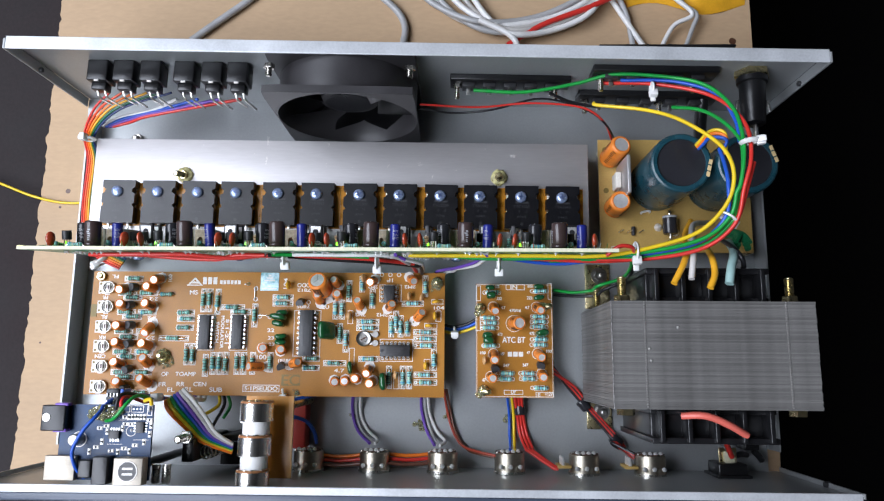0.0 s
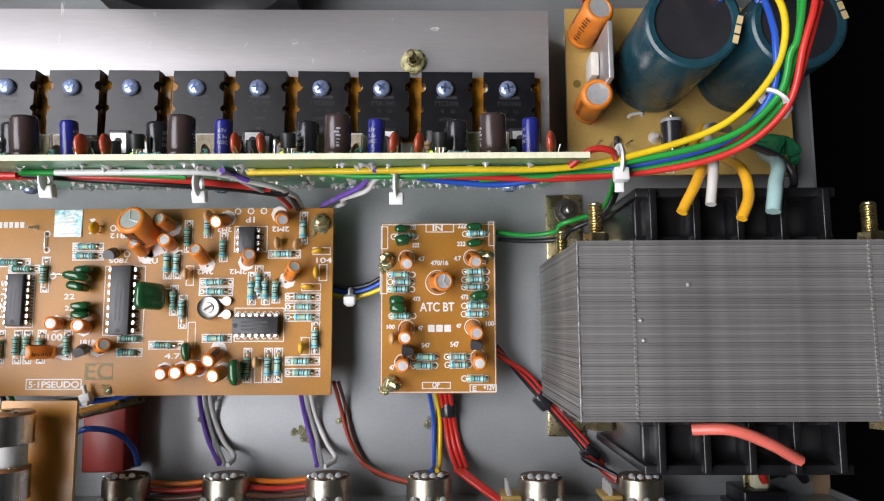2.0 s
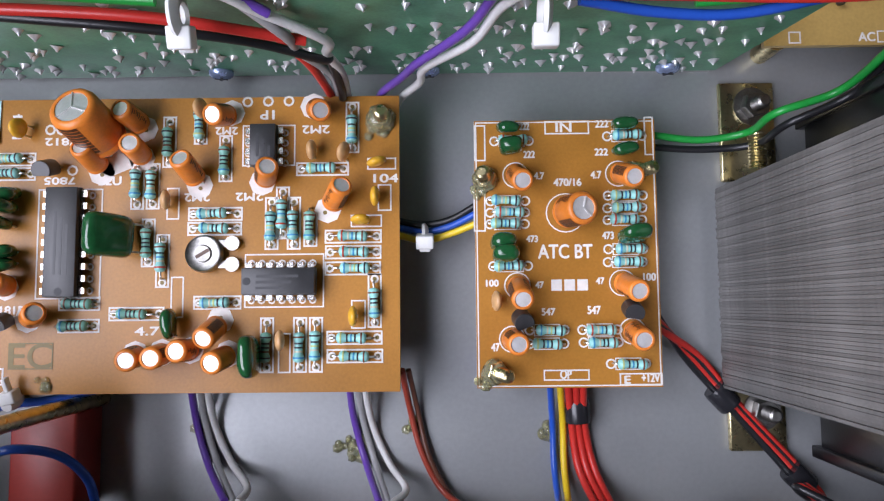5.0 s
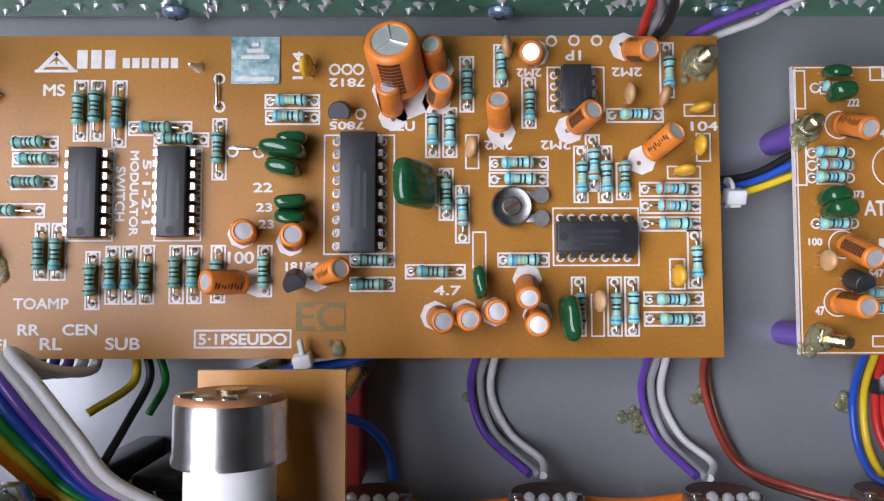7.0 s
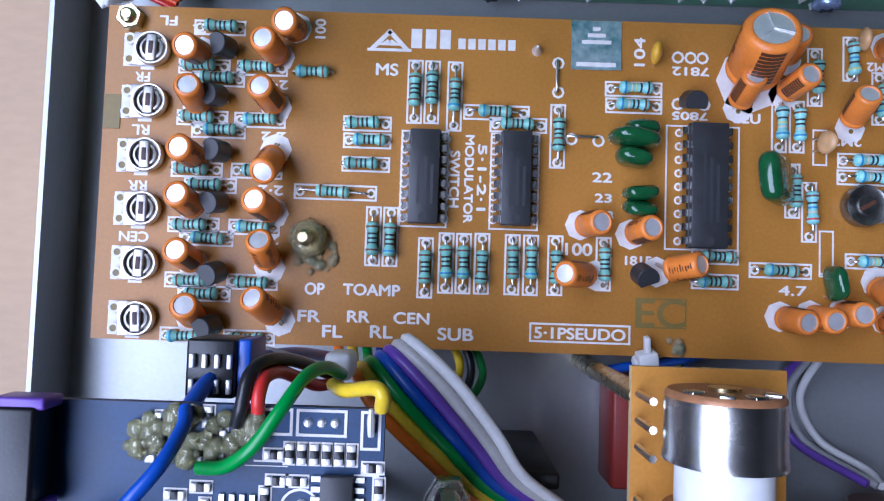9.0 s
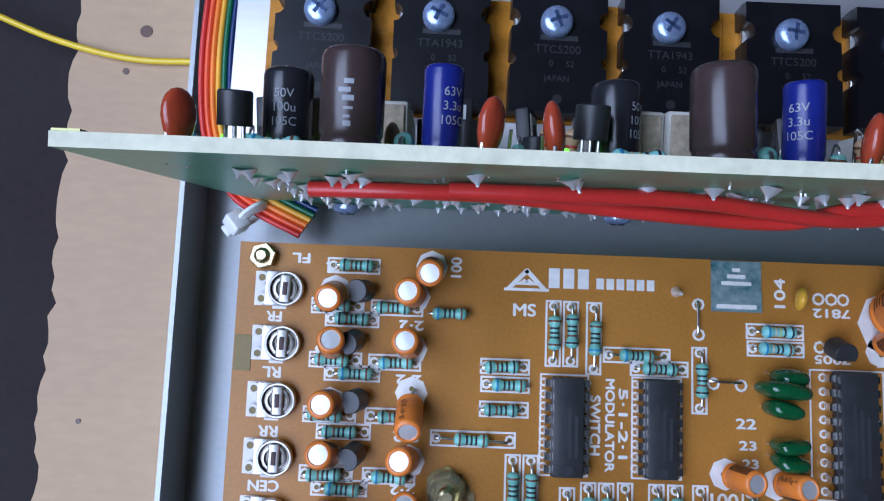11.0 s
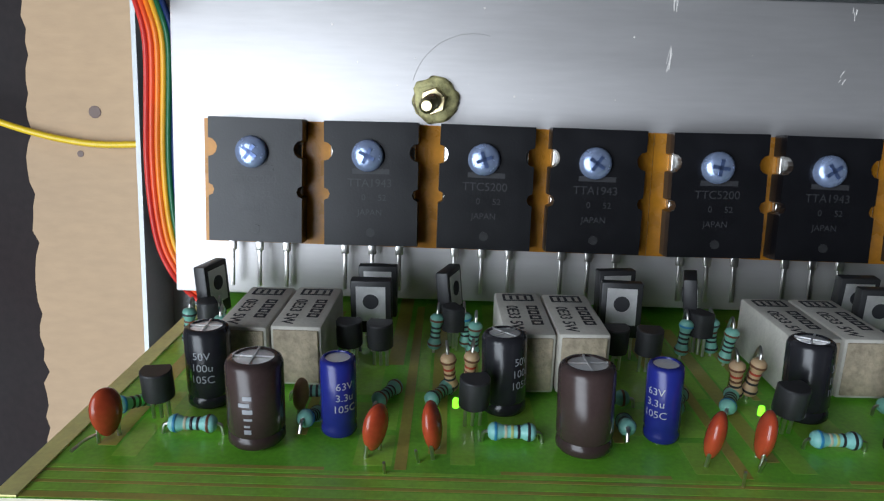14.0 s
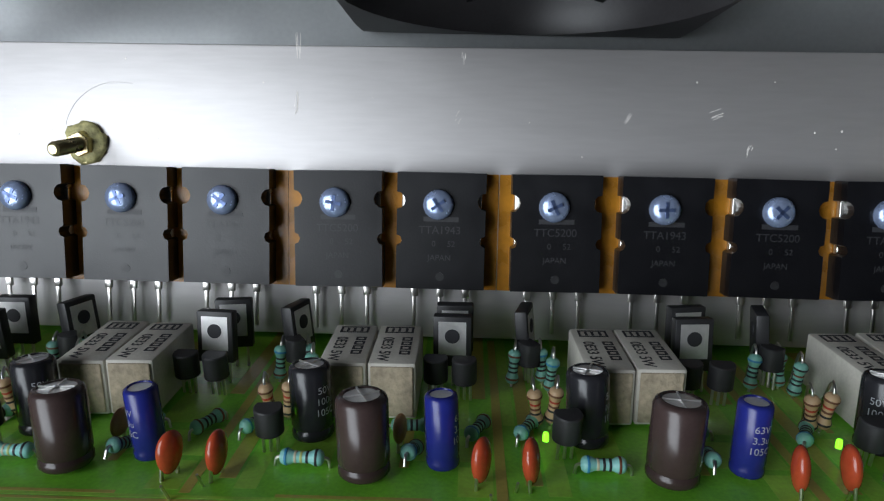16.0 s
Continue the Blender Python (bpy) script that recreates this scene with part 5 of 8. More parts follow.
word(sb, "4.7", 0.0478, 0.0559, 0.0024, 0.0017, 0)
word(sb, "100", 0.0595, 0.0319, 0.0028, 0.0017, 0)
frame_mark(sb, 0.0194, 0.0221, 0.0594, 0.0680)
frame_mark(sb, 0.0191, 0.0219, 0.0428, 0.0518)
frame_mark(sb, 0.0593, 0.0615, 0.0604, 0.0696)
frame_mark(sb, 0.0360, 0.0465, 0.0656, 0.0688)
frame_mark(sb, 0.0346, 0.0451, 0.0084, 0.0109)
frame_mark(sb, 0.0519, 0.0617, 0.0072, 0.0100)
bars(sb, 0.0413, 0.0302, 0.0090, 0.0026, 3, 0.18)
add_frame(sb.ink, 0.0197, 0.0615, 0.0071, 0.0687, 0.00002, 0.0003)
finish(sb)
spacer_bolt(sb, 0.0219, 0.0551, ZS, FLOOR, (-6, -8), "brass", "w_purple", 0.007)
spacer_bolt(sb, 0.0560, 0.0560, ZS, FLOOR, (4, 34), "brass", "w_purple", 0.007)
spacer_bolt(sb, 0.0234, 0.0105, ZS, FLOOR, (10, 22), "brass", "w_purple", 0.007)
for gx, gy, gs in ((0.0219, 0.0551, 7.5), (0.0560, 0.0560, 9.5), (0.0234, 0.0105, 11.5)):
    glue_dome(gx, gy, ZS, 0.0030, 0.0032, gs, small_ob)
glue_blob("glue", 0.0205, 0.0520, ZS, 0.0018, 10, 8, small_ob)
glue_blob("glue", 0.0215, 0.0085, ZS, 0.0020, 10, 9, small_ob)

# ---- power-amplifier board: stands on edge along the heatsink, parts face the back ----
amp_ob = thing("amplifier_board", "green amplifier circuit board standing on edge against the heatsink", "circuit board", (-0.056, 0.085, FLOOR))
AM = Matrix(((1, 0, 0, 0), (0, 0.11650, 0.99319, 0.0769), (0, -0.99319, 0.11650, 0.0834), (0, 0, 0, 1)))
AX0, AX1, AH = -0.1952, 0.0822, 0.0872
bm = bmesh.new()
add_box(bm, AX0, AX1, 0, AH, -0.0016, 0)
for f in bm.faces:
    f.material_index = 0 if f.normal.z > 0.5 else (1 if f.normal.z < -0.5 else 2)
part("board", mesh_of(bm, "board", ["amp_green", "amp_back", "amp_edge"]), amp_ob, AM)
ab = Board(amp_ob, AM)
ab.round_marks = False
bm = bmesh.new()
for v0, v1 in ((0.0004, 0.0016), (0.0034, 0.0040), (0.0058, 0.0064)):
    add_box(bm, AX0 + 0.001, AX1 - 0.001, v0, v1, 0, 0.00004)
for k in range(6):
    x = -0.1669 + 0.0448 * k
    for a in ((-0.0215, -0.0190, 0.012, 0.060), (0.0190, 0.0206, 0.008, 0.070), (0.0045, 0.0060, 0.016, 0.030), (-0.012, 0.010, 0.0075, 0.0082), (0.0152, 0.0180, 0.040, 0.075), (-0.006, 0.004, 0.054, 0.066), (-0.0150, -0.0138, 0.03, 0.05)):
        if x + a[1] < AX1 - 0.001:
            add_box(bm, max(x + a[0], AX0 + 0.001), x + a[1], a[2], a[3], 0, 0.00004)
tagged(part("bare_tracks", mesh_of(bm, "bare_tracks", "amp_track"), amp_ob, AM), kind="stuff")
bm = bmesh.new()
for v0, v1 in ((0.0018, 0.0032), (0.0042, 0.0056), (0.0067, 0.0074)):
    add_box(bm, AX0 + 0.001, AX1 - 0.001, v0, v1, 0, 0.00003)
for k in range(6):
    x = -0.1669 + 0.0448 * k
    for a in ((-0.0185, -0.0152, 0.0095, 0.028), (-0.0130, -0.0060, 0.0165, 0.0290), (0.0065, 0.0185, 0.0180, 0.0260), (0.0070, 0.0150, 0.0285, 0.0440), (-0.0185, -0.0125, 0.032, 0.058), (0.0065, 0.0150, 0.0470, 0.0700), (-0.0120, 0.0055, 0.056, 0.072), (0.0208, 0.0228, 0.030, 0.072), (0.0135, 0.0186, 0.0088, 0.0165)):
        if x + a[1] < AX1 - 0.001:
            add_box(bm, x + a[0], x + a[1], a[2], a[3], 0, 0.00002)
part("copper_fill", mesh_of(bm, "copper_fill", "amp_light"), amp_ob, AM)
to126 = bmesh.new()
add_box(to126, -0.0036, 0.0036, -0.0012, 0.0012, 0, 0.0100, 0.0003)
to126 = smooth(mesh_of(to126, "to126", "epoxy"))
to_face = bmesh.new()
add_box(to_face, -0.0026, 0.0026, -0.00128, -0.00118, 0.0024, 0.0090, 0.0000)
to_face = mesh_of(to_face, "plate", "cap_top")
to_hole = lathe([(0.0014, -0.0014), (0.0014, 0.0014)], "ink", 16, Matrix.Rotation(radians(90), 4, "X"))
cem_body = bmesh.new()
add_box(cem_body, -0.0041, 0.0041, -0.0095, 0.0095, 0, 0.0102, 0.0005)
cem_body = smooth(mesh_of(cem_body, "cement_body", "cement"))
cem_end = box(-0.0036, 0.0036, -0.0098, -0.0094, 0.0006, 0.0096, "cement_fill", 0.0002)
bm = bmesh.new()
add_text(bm, "0E33 5W", 0.0020, pose(-0.0018, -0.0030, 0.01025, 0, 0, -90), 0, 1.05, 0.00008)
for k in range(4):
    add_frame(bm, 0.0008, 0.0027, -0.0056 + 0.0022 * k, -0.0039 + 0.0022 * k, 0.01022, 0.00042)
add_frame(bm, -0.0028, 0.0026, 0.0050, 0.0082, 0.01022, 0.00045)
for q in (-0.0016, -0.0004, 0.0010):
    add_box(bm, q, q + 0.0005, 0.0057, 0.0075, 0.01022, 0.01027)
cem_print = mesh_of(bm, "print", "ink")
led_me = lathe([(0.0005, 0), (0.0005, 0.0010), (0.0004, 0.0014), (0.0001, 0.0015)], "led", 14)
ar = random.Random(21)
bm = bmesh.new()
bmesh.ops.create_icosphere(bm, subdivisions=3, radius=1)
for v in bm.verts:
    v.co.x *= 0.0022 * (1.0 + 0.15 * v.co.z)
    v.co.y *= 0.0013
    v.co.z *= 0.0036
drop_me = smooth(mesh_of(bm, "drop", "red_drop"), 80)


def red_cap(b, x, y, deg):
    c = part("ceramic_capacitor", drop_me, b.ob, b.face @ pose(x, y, 0.0041, ar.uniform(-8, 8), 0, deg), "red-brown dipped capacitor")
    for s in (-1, 1):
        sub("lead", lead_pin(0.0042), c, pose(s * 0.0014, 0, -0.0016))




def standing(b, x, y, kind, lean):
    r = part("resistor", res_body[kind], b.ob, b.face @ pose(x, y, 0.0041, lean[0], lean[1], 0) @ Matrix.Rotation(radians(90), 4, "Y"))
    for i, n in enumerate(ar.choice(BANDSETS[kind])):
        sub("band", band_me[(i, n)], r)
    sub("lead", lead_pin(0.0024), r, pose(0.0032, 0, 0, 0, 90, 0) @ pose(0, 0, 0.0024))
    sub("lead", tube([(-0.0032, 0, 0), (-0.0042, 0.0004, 0), (-0.0042, 0.0018, 0), (0.0040, 0.0022, 0)], 0.00026, "wire_metal", 3, 6), r)


for k in range(6):
    x = -0.1669 + 0.0448 * k
    j = lambda s=0.0004: ar.uniform(-s, s)
    lean = lambda: (ar.uniform(-0.05, 0.05), ar.uniform(-0.05, 0.03), 1)
    electrolytic(ab, x + j(), 0.0138 + j(), lean(), 0.0077, 0.0122, "brown_sleeve", 0, -125 + ar.uniform(-25, 25), 4)
    electrolytic(ab, x - 0.0104 + j(), 0.0242 + j(), lean(), 0.0067, 0.0122, "black_sleeve", 0, -80 + ar.uniform(-30, 30), 4)
    electrolytic(ab, x + 0.0110 + j(), 0.0166 + j(), lean(), 0.0050, 0.0114, "blue_sleeve", 0, -90 + ar.uniform(-30, 30), 1)
    for dx, v, deg in ((0.0165, 0.0116, 66), (0.0236, 0.0119, 74)):
        if x + dx < AX1 - 0.004:
            red_cap(ab, x + dx + j(), v + j(), deg + ar.uniform(-12, 12))
    for dx in (-0.0066, 0.0019):
        c = part("cement_resistor", cem_body, amp_ob, AM @ pose(x + dx, 0.0394 + j(), 0.0006, ar.uniform(0, 2), 0, ar.uniform(-2, 2)), "white ceramic block resistor with dark printing")
        sub("cement_fill", cem_end, c, None, "rough tan cement end")
        sub("printing", cem_print, c)
    for dx, v, deg in ((0.0117, 0.0455, 0), (0.0122, 0.0532, 3), (-0.0182, 0.0515, 72)):
        c = part("driver_transistor", to126, amp_ob, AM @ pose(x + dx + j(), v + j(), 0.0043, ar.uniform(-6, 6), 0, deg + ar.uniform(-6, 6)), "flat black transistor with a metal face")
        sub("metal_face", to_face, c)
        sub("hole", to_hole, c, pose(0, 0, 0.0062))
        for s in (-1, 0, 1):
            sub("lead", lead_pin(0.0046), c, pose(s * 0.0023, 0, 0.0002))
    part("indicator_lamp", led_me, amp_ob, AM @ pose(x - 0.0178, 0.0215, 0.002), "small glowing green lamp")
    small_transistor(ab, x - 0.0153 + j(), 0.0186, 190, -8, 0.0042)
    small_transistor(ab, x + 0.0087 + j(), 0.0373, 180, -6, 0.0050)
    small_transistor(ab, x + 0.0140 + j(), 0.0368, 175, -6, 0.0050)
    small_transistor(ab, x - 0.0180 + j(), 0.0466, 120, 0, 0.0044)
    axial(ab, pose(x - 0.0100 + j(), 0.0156, 0.0016, 0, 0, ar.uniform(-6, 6)), "pale", 0.0098)
    axial(ab, pose(x + 0.0165, 0.0262, 0.0016, 0, 0, 65), "teal", 0.010)
    if k < 5:
        axial(ab, pose(x + 0.0246, 0.0268, 0.0016, 0, 0, 62), "teal", 0.010)
    axial(ab, pose(x + 0.0056, 0.0264, 0.0016, 0, 0, 4), "teal", 0.010)
    axial(ab, pose(x + 0.0064, 0.0182, 0.0018, 0, 20, 80), "teal", 0.009)
    disc_cap(ab, x + 0.0042, 0.0215, 86, "tan")
    standing(ab, x - 0.0146, 0.0426, "teal", (8, 4))
    standing(ab, x - 0.0160, 0.0470, "teal", (4, -4))
    standing(ab, x - 0.0214, 0.0458, "teal", (0, 5))
    if k == 0:
        axial(ab, pose(x - 0.0201, 0.0212, 0.0018, 0, 10, 55), "teal", 0.009)
    else:
        standing(ab, x - 0.0188, 0.0288, "tan", (10, -6))
        standing(ab, x - 0.0156, 0.0298, "tan", (10, 6))
    for dx, v in ((0.0180, 0.0052), (0.0218, 0.0082)):       # clipped lead ends
        part("lead_end", lead_pin(0.0034, 0.0002), amp_ob, AM @ pose(x + dx, v, 0.0028, ar.uniform(20, 45), ar.uniform(-20, 20), 0))
red_cap(ab, -0.1876, 0.0136, 50)
part("lead_end", tube([(-0.1890, 0.0136, 0.0008), (-0.1898, 0.0118, 0.0009), (-0.1906, 0.0094, 0.0006)], 0.00026, "wire_metal", 4, 6), amp_ob, AM)
part("bare_margin", box(AX0 + 0.0001, AX0 + 0.0030, 0.0002, AH - 0.001, -0.0001, 0.0003, "laminate"), amp_ob, AM, "bare yellow laminate margin")
bm = bmesh.new()
for k in range(430):
    v = ar.choice((0.012, 0.022, 0.030, 0.046, 0.058, 0.066, 0.074, 0.080)) + ar.uniform(-0.004, 0.004)
    x = ar.uniform(AX0 + 0.012, AX1 - 0.004)
    s = ar.uniform(0.0005, 0.0009)
    add_lathe(bm, [(s * 1.7, 0.0), (s * 1.1, 0.0005), (s * 0.45, 0.0010), (0.0002, 0.0014)], 8, AM @ pose(x, v, -0.0016, 180 + ar.uniform(-20, 20), ar.uniform(-20, 20), 0))
tagged(part("solder_joints", smooth(mesh_of(bm, "solder_joints", "solder")), amp_ob, None, "bright solder joints"), kind="stuff")
# dark ink stands for the shade inside these crosses
sc = cross_screw_head(0.0030, ["screw_blue", "ink"])
for x in (-0.176, -0.117, -0.043, 0.0085, 0.068):
    part("board_screw", sc, amp_ob, AM @ pose(x, AH - 0.0065, -0.0018, 180, 0, 20), "blue zinc cross-head screw")

# ---- power supply board ----
psu_ob = thing("supply_board", "tan power supply board with two very large capacitors", "circuit board", (0.134, 0.119, FLOOR))
ZP = 0.0062
part("board", board_slab(0.0905, 0.1765, 0.0880, 0.1545, ZP, 0.0015, "tan", "board_edge", "board"), psu_ob)
pb = Board(psu_ob, Z((0, 0, ZP)))
pb.round_marks = False


def big_can(x, y, n):
    r, L = 0.0154, 0.050
    body = lathe([(r * 0.95, 0), (r, 0.002), (r, 0.004), (r * 0.965, 0.0065), (r, 0.009), (r, L - 0.0022), (r * 0.975, L - 0.0006), (r * 0.92, L), (r * 0.80, L - 0.0002), (r * 0.79, L - 0.0012)], "teal_sleeve", 48)
    m = pb.face @ Z((x, y, 0.0006)) @ up(n)
    c = part("storage_capacitor", body, psu_ob, m, "very large dark teal electrolytic capacitor")
    sub("can_top", lathe([(r * 0.795, L - 0.002), (r * 0.795, L - 0.0011), (r * 0.1, L - 0.001)], "black_sleeve", 40), c, None, "black top disc")
    bm = bmesh.new()
    for k in range(3):
        add_box(bm, r * 0.84, r * 0.955, -0.0042 + k * 0.0032, -0.0016 + k * 0.0032, L - 0.0004, L + 0.00006)
    sub("polarity_mark", mesh_of(bm, "polarity_mark", "board_edge"), c, pose(0, 0, 0, 0, 0, 20))
    for s in (-1, 1):
        sub("terminal", lead_pin(0.004, 0.0008), c, pose(s * 0.005, 0, 0.001))


big_can(0.1226, 0.1272, (-0.02, -0.03, 1))
big_can(0.1548, 0.1268, (0.0, -0.03, 1))
electrolytic(pb, 0.0960, 0.1420, (0.18, 0.16, 0.97), 0.0116, 0.0190, "orange_sleeve", 0, 30, 1)
electrolytic(pb, 0.0985, 0.1135, (-0.03, -0.02, 1), 0.0116, 0.0190, "orange_sleeve", 0, 200, 1)
sink = part("small_heatsink", box(-0.0009, 0.0009, -0.0105, 0.0105, 0, 0.026, "alu", 0.0003), psu_ob, pose(0.1015, 0.1270, ZP), "small aluminium cooling plate")
sub("regulator", box(-0.0042, -0.0012, -0.0045, 0.0045, 0.003, 0.013, "cement", 0.0004), sink, None, "pale regulator package")
d = part("rectifier_diode", lathe([(0.0036, -0.0052), (0.0040, -0.0048), (0.0040, 0.0048), (0.0036, 0.0052)], "black_sleeve", 20, Matrix.Rotation(radians(90), 4, "X")), psu_ob, pose(0.1288, 0.1030, ZP + 0.0046), "thick black rectifier diode")
sub("band", lathe([(0.00405, -0.0050), (0.00405, -0.0038)], "ink_pale", 20, Matrix.Rotation(radians(90), 4, "X")), d)
for s in (-1, 1):
    sub("lead", tube([(0, s * 0.0050, 0), (0, s * 0.0078, 0), (0, s * 0.0082, -0.003)], 0.0006, "wire_metal", 4, 6), d)
for x, y in ((0.1010, 0.0995), (0.1060, 0.0995), (0.1125, 0.0995)):
    part("pin", lathe([(0.0004, 0), (0.0004, 0.007)], "wire_metal", 8), psu_ob, pose(x, y, ZP, 0, 6, 0))
r = part("diode", lathe([(0.0009, -0.0025), (0.0011, -0.0022), (0.0011, 0.0022), (0.0009, 0.0025)], "epoxy", 12, Matrix.Rotation(radians(90), 4, "X")), psu_ob, pose(0.1087, 0.1000, ZP + 0.0018))
part("jumper", tube([(0.114, 0.1105, ZP), (0.1145, 0.1112, ZP + 0.0012), (0.1185, 0.1118, ZP + 0.0012), (0.119, 0.1112, ZP)], 0.0007, "w_white", 4, 6), psu_ob)
for x0, x1, y0, y1 in ((0.0965, 0.0995, 0.0885, 0.0915), (0.118, 0.1225, 0.0885, 0.0915), (0.1275, 0.1305, 0.0885, 0.0915), (0.0985, 0.1040, 0.1445, 0.1490)):
    frame_mark(pb, x0, x1, y0, y1)
word(pb, "AC", 0.1250, 0.0900, 0.004, 0.0022, 0)
word(pb, "AC", 0.1155, 0.0900, 0.004, 0.0022, 0)
add_lathe(pb.dark, [(0.0016, 0.00004), (0.0016, 0.00008)], 12, Z((0.0945, 0.1485, 0)))
add_lathe(pb.dark, [(0.0016, 0.00004), (0.0016, 0.00008)], 12, Z((0.0945, 0.1240, 0)))
finish(pb)
for x, y in ((0.0945, 0.0900), (0.1750, 0.0900), (0.0945, 0.1490), (0.1750, 0.1490)):
    part("spacer", lathe([(0.0025, FLOOR), (0.0025, ZP - 0.0017)], "brass", 12), psu_ob, pose(x, y, 0))
for x in (0.1235, 0.1330, 0.1420, 0.1515):
    part("terminal_blob", lathe([(0.0024, 0), (0.0017, 0.0012), (0.0009, 0.003)], "solder", 12), psu_ob, pose(x, 0.1035 - (x - 0.12) * 0.3, ZP))

# crusty lock compound round the heatsink bolts
for gx, gy, gs in ((-0.1450, 0.1285, 3.3), (0.0320, 0.1275, 5.3)):
    glue_dome(gx, gy, HZ + 0.0003, 0.0046, 0.0016, gs, heatsink, "lock_paste")

# green taped lead bundle on the supply board
g = random.Random(5)
for k in range(6):
    a = g.uniform(-0.3, 0.3)
    p0 = Vector((0.1530 + g.uniform(-0.003, 0.003), 0.0975 + g.uniform(-0.002, 0.002), 0.018))
    bm = bmesh.new()
    add_tube(bm, spline([p0, p0 + Vector((0.001 + 0.001 * k, -0.003, 0.010)), p0 + Vector((0.003, -0.007, 0.020)), p0 + Vector((0.001 + a * 0.01, -0.0125, 0.026))], 4), 0.0017, 7, 0, 0.6)
    solo("taped_lead", smooth(mesh_of(bm, "taped_lead", "w_dark_green"), 50), "transformer lead wrapped in dark green tape", "wire", group="taped transformer leads")

# ---- controls along the front panel ----
def pot(x, zc, yb, label="nickel-plated rotary potentiometer on the front panel", deg=0):
    p = thing("potentiometer", label, "potentiometer", (x, YF, zc), "front potentiometers")
    m = pose(x, yb, zc, 90, 0, 0)
    part("can", lathe([(0.0001, 0), (0.0070, 0), (0.0078, 0.0004), (0.0080, 0.0014), (0.0080, 0.0085), (0.0083, 0.0089), (0.0083, 0.0099)], "pot_can", 32), p, m)
    part("wafer", lathe([(0.0001, -0.0004), (0.0072, -0.0004), (0.0074, 0.0)], "wafer_brown", 28), p, m, "brown phenolic wafer")
    part("rim", lathe([(0.0085, 0.0094), (0.0085, 0.0108)], "steel_bright", 32), p, m)
    part("bush", lathe([(0.0036, 0.0108), (0.0036, yb - YF)], "steel", 16), p, m)
    for a in (20, 65, 115, 160):
        t = part("crimp_lug", box(-0.0009, 0.0009, -0.0009, 0.0009, -0.0007, 0.0004, "steel_bright", 0.0002), p, m @ pose(0.0066 * math.cos(radians(a)), 0.0066 * math.sin(radians(a)), 0))
    for s in (-1.2, -0.4, 0.4, 1.2):
        part("solder_lug", lathe([(0.0011, 0), (0.0012, 0.0006), (0.0005, 0.0013)], "solder", 8), p, pose(x + s * 0.0035, yb + 0.0006, zc + 0.0066 - abs(s) * 0.0012, -75, 0, 0))
    for s in (-1, 0, 1):
        part("terminal", lathe([(0.0011, 0), (0.0013, 0.0006), (0.0007, 0.0018)], "solder", 8), p, pose(x + s * 0.005 + deg, yb - 0.0065, zc + 0.0078, 20, 0, 0))
    return p


for x in (-0.0705, -0.0350, 0.0015, 0.0372):
    pot(x, 0.0120, -0.0215)
for x in (0.0768, 0.1118):
    p = pot(x, 0.0120, -0.0220)
    part("terminal_board", box(x - 0.0145, x - 0.0075, -0.0290, -0.0275, 0.006, 0.018, "tan", 0.0003), p, label="tan terminal wafer")
    for s in range(3):
        part("terminal", lathe([(0.0009, 0), (0.0011, 0.0006), (0.0005, 0.0045)], "solder", 8), p, pose(x - 0.0115, -0.0275, 0.0085 + s * 0.004, -70, -30, 0))

stack = thing("volume_control", "ganged volume potentiometer on its own tan board", "potentiometer", (-0.083, -0.015, FLOOR))
part("board", board_slab(-0.0960, -0.0722, YF + 0.0012, 0.0080, 0.0446, 0.0015, "amber_board", "board_edge", "board"), stack)
SX, SZ = -0.0868, 0.0568
for k, y in enumerate((0.0060, -0.0098, -0.0256)):
    m = pose(SX - 0.0004 * k, y, SZ - 0.0002 * k, 90, 0, 0)
    can = part("gang", lathe([(0.0001, 0), (0.0070, 0), (0.0076, 0.0003), (0.0079, 0.0012), (0.0079, 0.0078), (0.0081, 0.0082), (0.0081, 0.0090)], "can_bright", 36), stack, m, "nickel-plated gang can")
    sub("wafer", lathe([(0.0001, -0.0004), (0.0074, -0.0004), (0.0078, 0.0001), (0.0078, 0.0006)], "wafer_copper", 36), can, None, "brown phenolic wafer")
    for a in (35, 75, 110, 150):
        sub("crimp_lug", box(-0.0012, 0.0012, -0.0010, 0.0010, -0.0008, 0.0005, "steel_bright", 0.0002), can, pose(0.0062 * math.cos(radians(a)), 0.0062 * math.sin(radians(a)), 0, 0, 0, a))
    sub("pivot", lathe([(0.0022, -0.0009), (0.0022, 0)], "brass", 18), can, None, "brass pivot")
    if k < 2:
        sub("collar", lathe([(0.0062, 0.0091), (0.0064, 0.0096), (0.0064, 0.0150), (0.0060, 0.0156)], "white_nylon", 32), can, None, "white plastic collar")
    for s in (-1, 0, 1):
        part("pin", lathe([(0.0006, 0.0456), (0.0006, 0.053)], "wire_metal", 8), stack, pose(-0.0952, y - 0.004 + s * 0.004 - 0.002, 0))
for x in (-0.0945, -0.0738):
    part("spacer", lathe([(0.0018, FLOOR), (0.0018, 0.0440)], "brass", 10), stack, pose(x, 0.0035, 0))
red = solo("red_plate", box(-0.0895, -0.0738, -0.0215, 0.0018, -0.0048, 0.0075, "red_plate", 0.0008), "red coated flat module under the volume control", "module")

# ---- media player module: dark blue board high behind the front panel ----
mp3 = thing("media_module", "dark blue media player board behind the front panel", "circuit board", (-0.155, -0.016, FLOOR))
ZM = 0.0690
part("board", board_slab(-0.1745, -0.1318, -0.0290, 0.0046, ZM, 0.0014, "mp3_blue", "mp3_blue", "board"), mp3)
mm = Board(mp3, Z((0, 0, ZM)))
mm.round_marks = False
